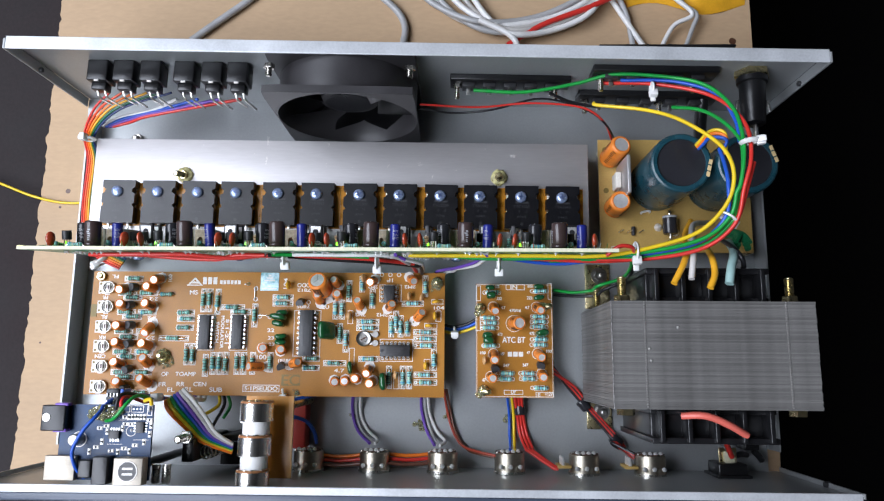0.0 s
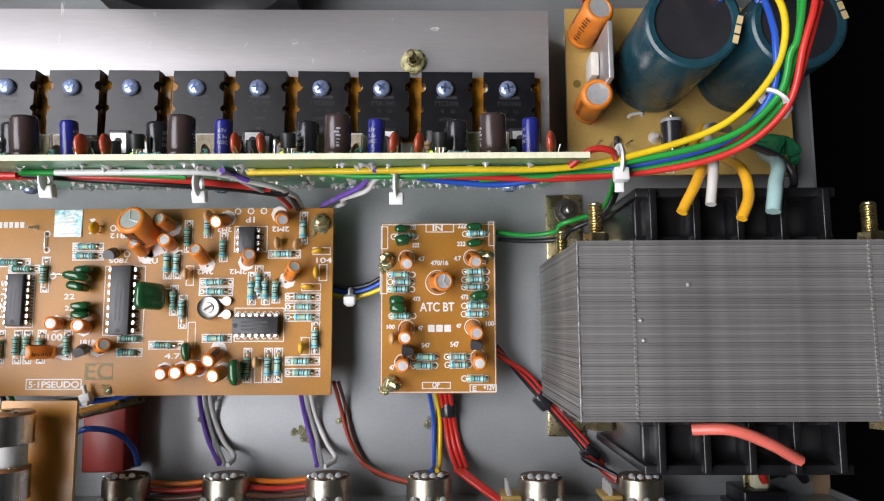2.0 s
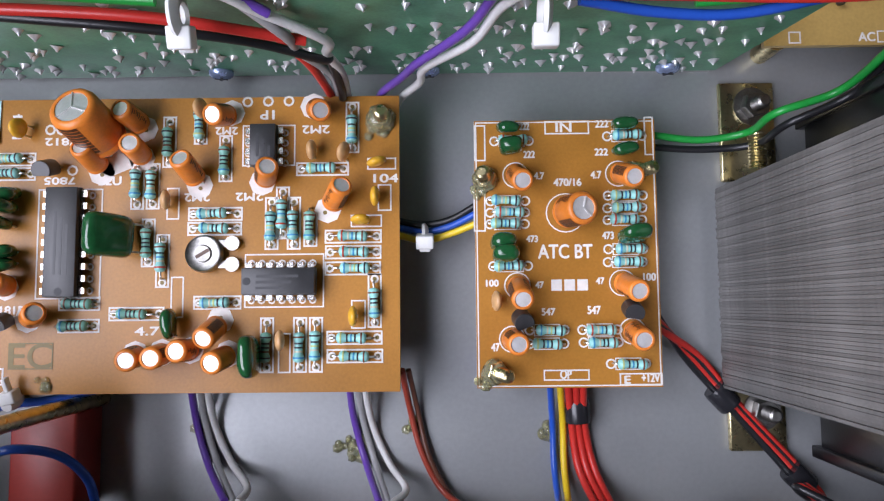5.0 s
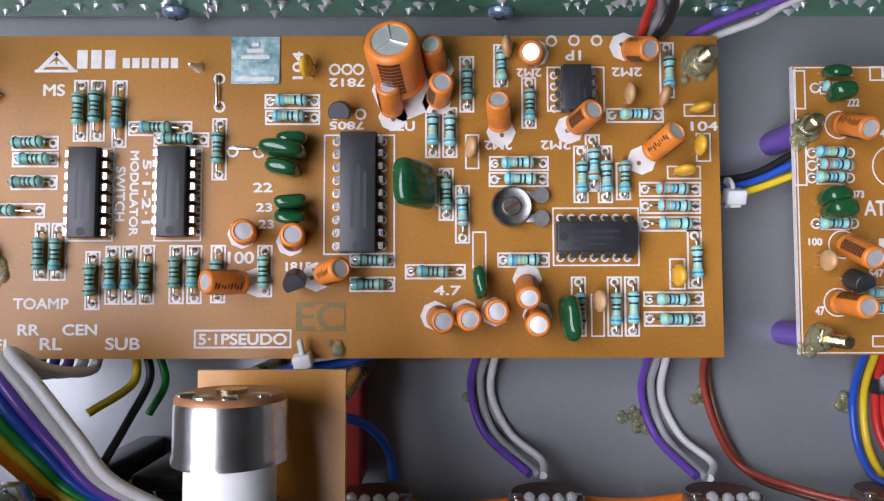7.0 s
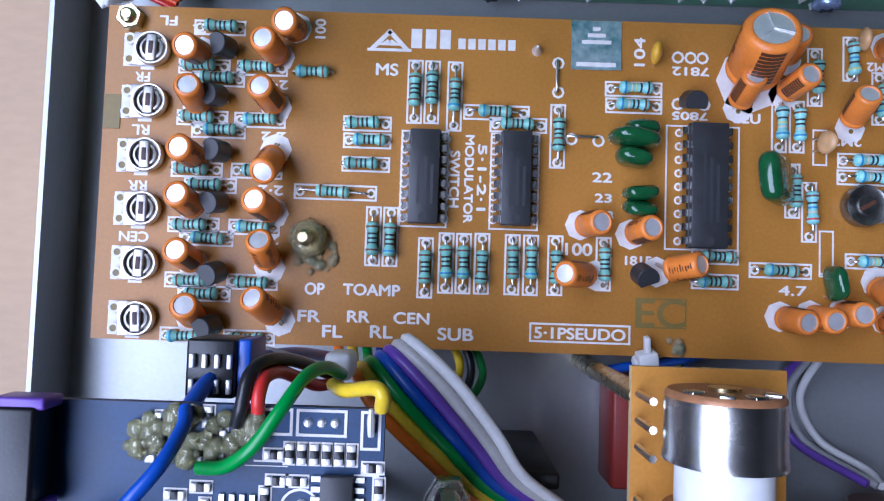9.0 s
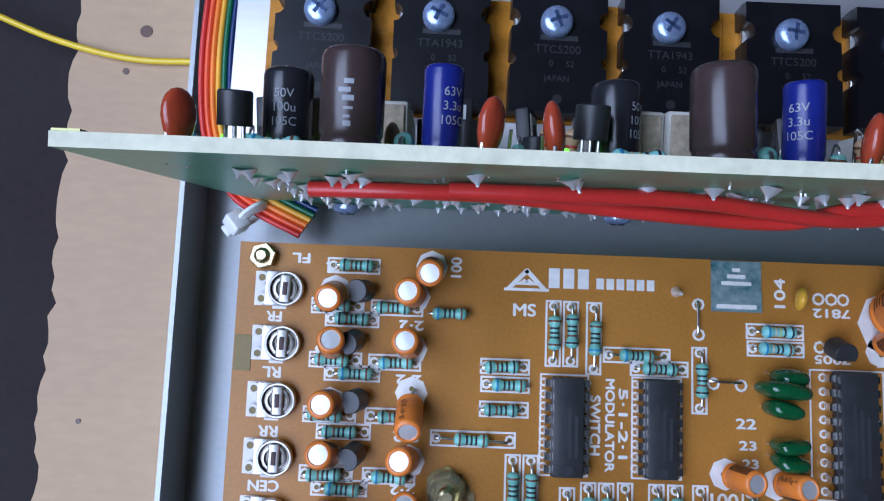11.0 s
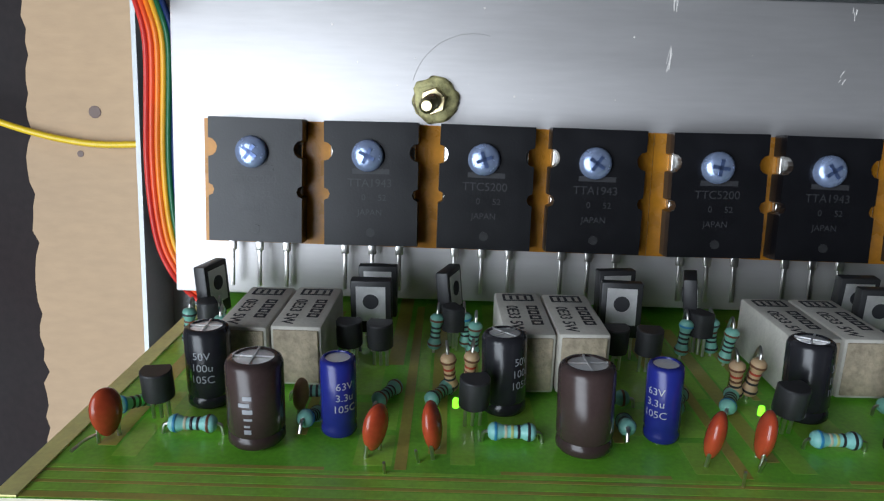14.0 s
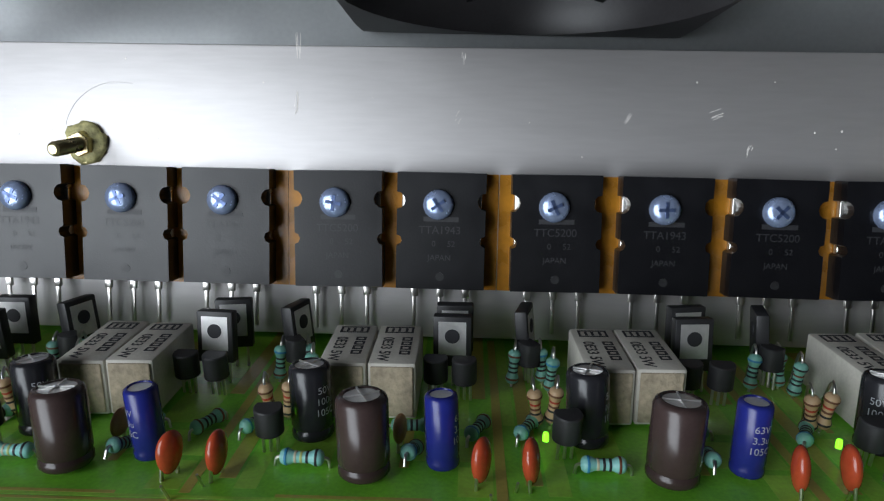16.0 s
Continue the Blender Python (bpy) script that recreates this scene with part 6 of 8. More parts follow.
soic = bmesh.new()
add_box(soic, -0.0024, 0.0024, -0.0019, 0.0019, 0.0002, 0.0016, 0.0002)
soic = smooth(mesh_of(soic, "soic", "epoxy"))
leg = box(-0.0003, 0.0003, 0.0018, 0.0031, 0.0, 0.0004, "solder")
for x, y, deg in ((-0.1370, -0.0054, 90), (-0.1487, -0.0088, 0)):
    c = part("chip", soic, mp3, pose(x, y, ZM, 0, 0, deg), "small black surface-mount chip")
    for k in range(4):
        for s in (0, 180):
            sub("leg", leg, c, pose(0, 0, 0, 0, 0, s) @ pose(-0.0018 + 0.0012 * k, 0, 0))
chip_end = box(-0.0005, 0.0005, -0.0004, 0.0004, 0, 0.0005, "solder", 0.0001)
chip_mid = box(-0.0005, 0.0005, -0.0005, 0.0005, 0.0001, 0.0005, "epoxy_grey", 0.0001)
g = random.Random(8)


def chip_part(x, y, deg):
    c = part("chip_part", chip_mid, mp3, pose(x, y, ZM, 0, 0, deg))
    for s in (-1, 1):
        sub("end_cap", chip_end, c, pose(0, s * 0.0008, 0))
    add_frame(mm.ink, *((x - 0.0014, x + 0.0014, y - 0.0008, y + 0.0008) if deg else (x - 0.0008, x + 0.0008, y - 0.0014, y + 0.0014)), 0.00004, 0.00022)


for k in range(6):
    chip_part(-0.1428 + 0.00145 * k, -0.0008, 0)
for k in range(2):
    chip_part(-0.1442 + 0.0024 * k, -0.0040, 90)
for x, y, deg in ((-0.1446, -0.0010, 90), (-0.1330, -0.0022, 90), (-0.1322, -0.0046, 0), (-0.1326, -0.0085, 0), (-0.1455, -0.0060, 0), (-0.1530, -0.0050, 90), (-0.1525, -0.0075, 0),
                  (-0.1560, -0.0060, 90), (-0.1545, -0.0120, 0), (-0.1570, -0.0145, 90), (-0.1440, -0.0150, 90), (-0.1390, -0.0135, 90), (-0.1350, -0.0120, 0), (-0.1600, -0.0165, 0), (-0.1500, -0.0160, 90),
                  (-0.1468, -0.0165, 0), (-0.1415, -0.0162, 0), (-0.1535, -0.0010, 0), (-0.1515, 0.0012, 90), (-0.1500, -0.0010, 90), (-0.1525, 0.0032, 0), (-0.1575, 0.0030, 90), (-0.1590, -0.0010, 0)):
    chip_part(x, y, deg)
for k in range(3):
    part("pad", lathe([(0.0006, 0), (0.0004, 0.0004), (0.0001, 0.0005)], "solder", 10), mp3, pose(-0.1408 + 0.0016 * k, 0.0028, ZM))
frame_mark(mm, -0.1422, -0.1362, 0.0012, 0.0044)
frame_mark(mm, -0.1346, -0.1322, -0.0002, 0.0044)
frame_mark(mm, -0.1464, -0.1426, 0.0012, 0.0044)
for a, c, d, e in ((-0.1470, -0.1432, -0.0019, -0.0017), (-0.1352, -0.1322, -0.0032, -0.0030), (-0.1400, -0.1330, -0.0112, -0.0110), (-0.1520, -0.1450, -0.0132, -0.0130), (-0.1480, -0.1430, -0.0024, -0.0023)):
    add_box(mm.ink, a, c, d, e, 0.00003, 0.00006)
add_ring(mm.ink, -0.1414, -0.0072, 0.00004, 0.0024, 0.0021, 20)
add_ring(mm.ink, -0.1652, -0.0110, 0.00004, 0.0036, 0.0031, 20)
finish(mm)
part("solder_blob", lathe([(0.0008, 0), (0.0006, 0.0005), (0.0001, 0.0008)], "solder", 10), mp3, pose(-0.1412, -0.0068, ZM))
part("solder_lead", lathe([(0.0004, 0), (0.0005, 0.002), (0.0003, 0.0034)], "solder", 8), mp3, pose(-0.1333, 0.0016, ZM + 0.0006, -75, 0, 0))
part("can_capacitor", lathe([(0.0026, 0), (0.0026, 0.005), (0.0022, 0.0054), (0.0001, 0.0054)], "nickel_dull", 18), mp3, pose(-0.1652, -0.0110, ZM))
usb = part("usb_socket", box(-0.0067, 0.0067, -0.0072, 0.0048, 0, 0.0058, "tin", 0.0004), mp3, pose(-0.1388, -0.0232, ZM + 0.0003), "bright metal usb socket")
sub("emblem", lathe([(0.0046, 0), (0.0046, 0.0001)], "epoxy_grey", 24), usb, pose(0, -0.001, 0.0058))
bm = bmesh.new()
add_ring(bm, 0, -0.001, 0.0060, 0.0046, 0.0041, 24)
for s in (-1, 1):
    add_box(bm, -0.0024, 0.0024, -0.001 + s * 0.0012 - 0.0005, -0.001 + s * 0.0012 + 0.0005, 0.0060, 0.00605)
sub("emblem_print", mesh_of(bm, "emblem_print", "silk"), usb)
part("card_socket", box(-0.0070, 0.0070, -0.0055, 0.0055, 0, 0.0030, "tin", 0.0003), mp3, pose(-0.1715, -0.0235, ZM + 0.0003), "bright metal card socket")
part("button_switch", box(-0.0035, 0.0035, -0.0060, 0.0060, 0, 0.0060, "black_plastic", 0.0004), mp3, pose(-0.1515, -0.0240, ZM + 0.0003))
part("infrared_sensor", box(-0.0030, 0.0030, -0.0040, 0.0040, 0, 0.0050, "black_plastic", 0.0006), mp3, pose(-0.1590, -0.0235, ZM + 0.0003))
jack = part("audio_jack", box(-0.0075, 0.0035, -0.0060, 0.0055, 0, 0.0050, "epoxy_grey", 0.0005), mp3, pose(-0.1735, -0.0010, ZM + 0.0002), "grey audio jack block")
sub("rivet", lathe([(0.0018, 0.005), (0.0018, 0.0053), (0.0009, 0.0054)], "steel_bright", 16), jack, pose(-0.0050, 0, 0))
for s in (-1, 1):
    sub("side_cap", box(-0.0030, 0.0030, s * 0.0058 - 0.0007, s * 0.0058 + 0.0007, 0.0005, 0.0046, "w_purple", 0.0003), jack, pose(0.0012, 0, 0))
part("pin_header", box(-0.0034, 0.0030, -0.0030, 0.0046, -0.005, 0.0030, "epoxy_grey", 0.0004), mp3, pose(-0.1548, 0.0070, ZM - 0.010), "dark grey pin header")
part("header_shell", box(0.0030, 0.0048, -0.0030, 0.0046, -0.005, 0.0026, "w_blue", 0.0003), mp3, pose(-0.1548, 0.0070, ZM - 0.0102), "dark blue side of the pin header")
for k in range(4):
    for s in (0, 1):
        part("header_pin", box(-0.0003, 0.0003, -0.0009, 0.0009, 0.003, 0.0038, "solder", 0.0001), mp3, pose(-0.1572 + 0.0016 * k, 0.0056 + 0.0032 * s, ZM - 0.010))
for gx, gy, gr, gn, gs in ((-0.1500, 0.0004, 0.0030, 26, 12), (-0.1560, 0.0010, 0.0034, 30, 13), (-0.1600, 0.0006, 0.0024, 18, 14), (-0.1470, 0.0022, 0.0014, 10, 15)):
    glue_blob("glue", gx, gy, ZM + 0.0006, gr, gn, gs, mp3)
for x in (-0.1680, -0.1400):
    part("spacer", lathe([(0.0022, FLOOR), (0.0022, ZM - 0.0016)], "black_plastic", 12), mp3, pose(x, -0.0235, 0))
for x in (-0.1335, -0.1285):
    part("can_transistor", lathe([(0.0019, -0.004), (0.0019, 0.004), (0.0016, 0.0046)], "steel_bright", 14, Matrix.Rotation(radians(90), 4, "X")), mp3, pose(x + 0.0025, -0.0265, ZM - 0.006), "bright metal can")

relay = thing("input_selector", "black connector block with a bright bolt and spring", "connector", (-0.122, -0.020, FLOOR))
part("block", box(-0.1262, -0.1205, -0.0240, -0.0130, FLOOR, 0.046, "black_plastic", 0.0006), relay)
part("bolt", hex_bolt(0.012, 0.0020, "steel_bright"), relay, pose(-0.1238, -0.0120, 0.046))
part("bracket", box(-0.1130, -0.1040, -0.0155, -0.0125, FLOOR, 0.030, "epoxy_grey", 0.0006), relay)
part("spring", tube([(-0.1170 + 0.0035 * math.cos(a * 0.7), -0.0200 + 0.0035 * math.sin(a * 0.7), 0.012 + a * 0.0006) for a in range(48)], 0.0004, "steel_bright", 2, 6), relay)
part("base_plate", box(-0.1190, -0.1040, -0.0300, -0.0180, FLOOR, 0.010, "black_plastic", 0.0006), relay)

# ---- back panel fittings ----
def rca(x, z):
    s = thing("phono_socket", "black phono socket with bent solder tags", "socket", (x, YB, z), "input phono sockets")
    part("shell", box(x - 0.0055, x + 0.0055, YB - 0.0115, YB - 0.0001, z - 0.0065, z + 0.0040, "black_plastic", 0.0006), s)
    part("nose", box(x - 0.0040, x + 0.0040, YB - 0.0155, YB - 0.0114, z - 0.0055, z + 0.0010, "black_plastic", 0.0006), s)
    part("window", box(x - 0.0012, x + 0.0012, YB - 0.0122, YB - 0.0112, z + 0.0032, z + 0.0042, "silk", 0.0002), s)
    for dx, dl in ((-0.002, 0.0085), (0.0022, 0.0115)):
        part("tag", tube([(x + dx, YB - 0.0150, z - 0.002), (x + dx + 0.001, YB - 0.0185, z - 0.004), (x + dx + 0.0035, YB - 0.0190, z - 0.0040 - dl)], 0.0006, "wire_metal", 4, 6), s)


for x in (-0.1835, -0.1695, -0.1550, -0.1369, -0.1220, -0.1084):
    rca(x, 0.0475)


def terminal_strip(x0, x1, z, pegs):
    s = thing("speaker_terminal", "black spring speaker terminal strip on the back panel", "terminal strip", ((x0 + x1) / 2, YB, z), "speaker terminals")
    part("strip", box(x0, x1, YB - 0.0035, YB - 0.0001, z - 0.0065, z + 0.0065, "black_plastic", 0.0006), s)
    n = 5
    for k in range(n):
        x = x0 + (x1 - x0) * (k + 0.9) / (n + 0.8)
        part("clip_well", box(x - 0.0035, x + 0.0035, YB - 0.0060, YB - 0.0034, z - 0.0040, z + 0.0030, "epoxy", 0.0005), s)
        part("tag", box(x - 0.0011, x + 0.0011, YB - 0.0095, YB - 0.0060, z - 0.0006, z + 0.0002, "wire_metal", 0.0001), s)
    for x in pegs:
        part("bolt", hex_bolt(0.008, 0.0015, "steel_bright"), s, pose(x, YB - 0.0035, z - 0.001, 90, 0, 0), "bright bolt and nut")


terminal_strip(0.0045, 0.0700, 0.0355, (0.0085, 0.0620))
terminal_strip(0.0790, 0.1440, 0.0500, (0.0840, 0.1320))
terminal_strip(0.0770, 0.1560, 0.0170, (0.0815, 0.1240))
part("label_plate", box(0.0780, 0.1450, YB - 0.0028, YB - 0.0015, 0.030, TOPZ + 0.0012, "black_plastic", 0.0005), chassis, label="black outer terminal plate")

fuse = thing("fuse_holder", "black panel fuse holder with a brass nut", "fuse holder", (0.1625, YB, 0.050))
part("body", lathe([(0.0078, 0), (0.0078, 0.003), (0.0066, 0.0035), (0.0064, 0.016), (0.0058, 0.0250), (0.0050, 0.0256)], "black_plastic", 24), fuse, pose(0.1625, YB - 0.0035, 0.050, 90, 0, 0))
part("nut", lathe([(0.0088, 0), (0.0092, 0.0006), (0.0092, 0.0032), (0.0086, 0.0036)], "brass", 6), fuse, pose(0.1625, YB - 0.0002, 0.050, 90, 0, 0), "brass hexagon nut")
for s in (-1, 1):
    part("tag", box(-0.0006, 0.0006, -0.0060, 0.0, -0.0006, 0.0006, "wire_metal", 0.0002), fuse, pose(0.1625 + s * 0.0075, YB - 0.016, 0.050, 0, 0, s * 12))
part("end_tag", box(-0.0005, 0.0005, -0.0070, 0.0, -0.0015, 0.0015, "wire_metal", 0.0002), fuse, pose(0.1630, YB - 0.0285, 0.050))
solo("rubber_grommet_lead", tube([(0.1480, YB - 0.002, 0.020), (0.1485, 0.172, 0.016), (0.1495, 0.160, 0.008), (0.1520, 0.148, 0.002)], 0.0036, "black_plastic", 6, 12), "thick black mains lead entering at the back", "cable")

switch = thing("power_switch", "black square power switch with insulated tags", "switch", (0.1525, YF, 0.014))
part("body", box(0.1450, 0.1600, YF, -0.0255, 0.004, 0.020, "black_plastic", 0.0007), switch)
part("flange", box(0.1435, 0.1615, YF, YF + 0.0016, 0.002, 0.022, "black_plastic", 0.0004), switch)
for dx in (-0.003, 0.003):
    part("tag", box(0.1525 + dx - 0.0016, 0.1525 + dx + 0.0016, -0.0256, -0.0180, 0.0125, 0.0135, "brass", 0.0002), switch)
part("insulation", box(0.1500, 0.1555, -0.0256, -0.0195, 0.0110, 0.0165, "neon", 0.0008), switch, label="milky yellow insulation")
solo("mains_connector", box(0.1640, 0.1720, -0.0200, -0.0130, FLOOR, 0.008, "black_plastic", 0.0008), "black mains wire connector on the pan", "connector")
solo("mains_lead", tube([(0.1655, -0.0225, 0.006), (0.1610, -0.0215, 0.010), (0.1560, -0.0225, 0.012)], 0.0016, "w_black", 5, 8), "short black mains lead to the switch", "wire")
solo("mains_lead", tube([(0.1700, -0.0205, 0.004), (0.1725, -0.0230, 0.004), (0.1750, -0.0255, 0.002)], 0.0018, "w_black", 5, 8), "short black mains lead by the side lip", "wire")

# ---- wiring ----
SAY = {"speaker_wire": "speaker wire looping from amplifier board to terminals", "supply_wire": "supply wire along the amplifier board",
       "signal_wire": "signal wire between board and controls", "bus_wire": "wire running behind the potentiometers",
       "ribbon_strand": "strand of a rainbow ribbon cable", "secondary_wire": "transformer secondary lead", "mains_wire": "mains lead of the transformer",
       "fan_wire": "thin fan lead across the pan", "link_wire": "short link between speaker terminals", "loose_wire": "loose wire lying over the plywood",
       "cable": "mains cable coiled on the plywood"}


def wire(name, colour, r, pts, group):
    # wires behind the amplifier board lie against its back, not in it
    pts = [(x, min(y, 0.0769 + (0.0834 - z) * 0.1173 - 0.0019 - r) if -0.197 < x < 0.083 and 0.070 < y < 0.0835 and z < 0.0834 else y, z) for x, y, z in pts]
    me = tube(pts, r, "w_" + colour, 7, 8, name)
    return solo(name, me, colour.replace("_", " ") + " " + SAY[name], "wire" if name != "cable" else "cable", group=group)


wire("speaker_wire", "yellow", 0.00098, [(-0.0150, 0.0793, 0.0640), (0.0121, 0.0768, 0.0660), (0.0452, 0.0757, 0.0690), (0.0772, 0.0764, 0.0715), (0.1006, 0.0794, 0.0740), (0.1194, 0.0853, 0.0790), (0.1302, 0.0953, 0.0830), (0.1348, 0.1059, 0.0850), (0.1350, 0.1178, 0.0840), (0.1306, 0.1299, 0.0780), (0.1182, 0.1449, 0.0660), (0.1057, 0.1552, 0.0520), (0.0843, 0.1625, 0.0400), (0.0821, 0.1645, 0.0380)], "amplifier wiring harness")
wire("speaker_wire", "green", 0.00098, [(0.0047, 0.0773, 0.0620), (0.0217, 0.0752, 0.0630), (0.0534, 0.0750, 0.0670), (0.0932, 0.0768, 0.0715), (0.1212, 0.0822, 0.0780), (0.1333, 0.0921, 0.0830), (0.1358, 0.1027, 0.0860), (0.1374, 0.1065, 0.0870), (0.1397, 0.1190, 0.0870), (0.1413, 0.1322, 0.0830), (0.1409, 0.1477, 0.0750), (0.1334, 0.1621, 0.0660), (0.1195, 0.1702, 0.0580), (0.0908, 0.1743, 0.0530), (0.0714, 0.1718, 0.0470), (0.0443, 0.1687, 0.0430), (0.0172, 0.1705, 0.0410)], "amplifier wiring harness")
wire("speaker_wire", "green", 0.00098, [(0.0536, 0.0745, 0.0610), (0.0785, 0.0750, 0.0640), (0.1022, 0.0760, 0.0680), (0.1243, 0.0806, 0.0740), (0.1355, 0.0908, 0.0800), (0.1357, 0.0952, 0.0830), (0.1393, 0.1086, 0.0840), (0.1410, 0.1228, 0.0830), (0.1415, 0.1319, 0.0780), (0.1377, 0.1439, 0.0680), (0.1319, 0.1538, 0.0560), (0.1231, 0.1606, 0.0420)], "amplifier wiring harness")
wire("speaker_wire", "red", 0.00098, [(0.0670, 0.0752, 0.0620), (0.0784, 0.0747, 0.0640), (0.1022, 0.0750, 0.0680), (0.1238, 0.0790, 0.0750), (0.1359, 0.0893, 0.0820), (0.1389, 0.1046, 0.0870), (0.1425, 0.1187, 0.0880), (0.1440, 0.1355, 0.0820), (0.1408, 0.1508, 0.0700), (0.1308, 0.1619, 0.0600), (0.1087, 0.1695, 0.0520), (0.0831, 0.1719, 0.0470)], "amplifier wiring harness")
wire("speaker_wire", "red", 0.00098, [(0.0147, 0.0774, 0.0610), (0.0452, 0.0753, 0.0620), (0.0786, 0.0742, 0.0630), (0.1028, 0.0761, 0.0660), (0.1236, 0.0815, 0.0720), (0.1345, 0.0919, 0.0790), (0.1374, 0.0929, 0.0830), (0.1414, 0.1060, 0.0850), (0.1446, 0.1171, 0.0860)], "amplifier wiring harness")
wire("speaker_wire", "blue", 0.00098, [(0.0350, 0.0755, 0.0600), (0.0486, 0.0741, 0.0580), (0.0623, 0.0737, 0.0580), (0.0788, 0.0755, 0.0620), (0.1020, 0.0774, 0.0690), (0.1220, 0.0820, 0.0760), (0.1320, 0.0928, 0.0820), (0.1330, 0.1063, 0.0840), (0.1333, 0.1165, 0.0810), (0.1331, 0.1266, 0.0760)], "amplifier wiring harness")
wire("speaker_wire", "blue", 0.00098, [(0.1416, 0.1291, 0.0790), (0.1422, 0.1420, 0.0740), (0.1377, 0.1592, 0.0640), (0.1201, 0.1691, 0.0560), (0.0940, 0.1723, 0.0500)], "amplifier wiring harness")
wire("supply_wire", "red", 0.0011, [(-0.1735, 0.0776, 0.0600), (-0.1621, 0.0771, 0.0620), (-0.1477, 0.0765, 0.0610), (-0.1291, 0.0752, 0.0600), (-0.1101, 0.0747, 0.0590), (-0.1002, 0.0776, 0.0600), (-0.0861, 0.0768, 0.0600)], "amplifier wiring harness")
wire("supply_wire", "red", 0.0011, [(-0.1551, 0.0769, 0.0660), (-0.1414, 0.0770, 0.0660), (-0.1233, 0.0765, 0.0640), (-0.1031, 0.0752, 0.0600), (-0.0839, 0.0772, 0.0580), (-0.0424, 0.0765, 0.0540), (-0.0131, 0.0752, 0.0450)], "amplifier wiring harness")
wire("supply_wire", "black", 0.00098, [(-0.0846, 0.0775, 0.0600), (-0.0678, 0.0762, 0.0560), (-0.0432, 0.0753, 0.0520), (-0.0241, 0.0752, 0.0450), (-0.0119, 0.0753, 0.0350), (-0.0114, 0.0775, 0.0300), (-0.0106, 0.0746, 0.0180), (-0.0119, 0.0740, 0.0080)], "amplifier wiring harness")
wire("supply_wire", "white", 0.00098, [(-0.0710, 0.0791, 0.0660), (-0.0459, 0.0783, 0.0660), (-0.0267, 0.0780, 0.0640), (-0.0190, 0.0760, 0.0560), (-0.0094, 0.0752, 0.0450), (-0.0110, 0.0766, 0.0350), (-0.0099, 0.0769, 0.0220), (-0.0102, 0.0747, 0.0100)], "amplifier wiring harness")
wire("supply_wire", "green", 0.00098, [(-0.0805, 0.0791, 0.0680), (-0.0742, 0.0777, 0.0660), (-0.0556, 0.0767, 0.0630), (-0.0345, 0.0758, 0.0610)], "amplifier wiring harness")
wire("supply_wire", "grey", 0.00098, [(-0.0227, 0.0793, 0.0660), (-0.0219, 0.0769, 0.0580), (-0.0159, 0.0746, 0.0480), (-0.0166, 0.0772, 0.0340), (-0.0122, 0.0771, 0.0200), (-0.0125, 0.0740, 0.0080)], "amplifier wiring harness")
wire("supply_wire", "red", 0.00098, [(-0.0207, 0.0798, 0.0360), (-0.0162, 0.0772, 0.0280), (-0.0146, 0.0760, 0.0180), (-0.0133, 0.0741, 0.0080)], "amplifier wiring harness")
wire("signal_wire", "purple", 0.0009, [(0.0231, 0.0798, 0.0680), (0.0216, 0.0766, 0.0620), (0.0168, 0.0749, 0.0500), (0.0072, 0.0742, 0.0350), (0.0035, 0.0753, 0.0240), (-0.0020, 0.0758, 0.0120), (-0.0041, 0.0745, 0.0060)], "amplifier wiring harness")
wire("signal_wire", "purple", 0.0009, [(-0.0209, 0.0794, 0.0690), (-0.0213, 0.0782, 0.0600), (-0.0172, 0.0756, 0.0560)], "amplifier wiring harness")
wire("signal_wire", "white", 0.0009, [(0.0648, 0.0777, 0.0680), (0.0452, 0.0776, 0.0680), (0.0320, 0.0778, 0.0670), (0.0229, 0.0758, 0.0580), (0.0181, 0.0743, 0.0460), (0.0087, 0.0744, 0.0320), (0.0072, 0.0747, 0.0220), (0.0028, 0.0755, 0.0100), (-0.0001, 0.0737, 0.0040)], "amplifier wiring harness")
wire("supply_wire", "red", 0.00098, [(0.0782, 0.0782, 0.0750), (0.0839, 0.0789, 0.0780), (0.0896, 0.0787, 0.0770), (0.0918, 0.0772, 0.0720)], "amplifier wiring harness")
wire("signal_wire", "green", 0.0009, [(0.0626, 0.0663, 0.0060), (0.0742, 0.0650, 0.0060), (0.0840, 0.0658, 0.0100), (0.0848, 0.0669, 0.0220), (0.0966, 0.0705, 0.0260), (0.0972, 0.0734, 0.0420), (0.0944, 0.0762, 0.0600), (0.0942, 0.0782, 0.0680)], "tone board wires")
wire("signal_wire", "black", 0.0009, [(0.0632, 0.0638, 0.0040), (0.0750, 0.0631, 0.0040), (0.0863, 0.0633, 0.0080), (0.0883, 0.0650, 0.0200), (0.0989, 0.0695, 0.0260), (0.0997, 0.0732, 0.0380), (0.0968, 0.0759, 0.0560)], "tone board wires")
wire("signal_wire", "black", 0.00085, [(0.0007, 0.0464, 0.0040), (0.0074, 0.0455, 0.0030), (0.0141, 0.0467, 0.0040), (0.0213, 0.0506, 0.0060)], "tone board wires")
wire("signal_wire", "blue", 0.00085, [(0.0007, 0.0448, 0.0040), (0.0074, 0.0437, 0.0030), (0.0141, 0.0451, 0.0040), (0.0212, 0.0484, 0.0060)], "tone board wires")
wire("signal_wire", "yellow", 0.00085, [(0.0007, 0.0429, 0.0040), (0.0074, 0.0416, 0.0030), (0.0140, 0.0432, 0.0040), (0.0212, 0.0458, 0.0060)], "tone board wires")
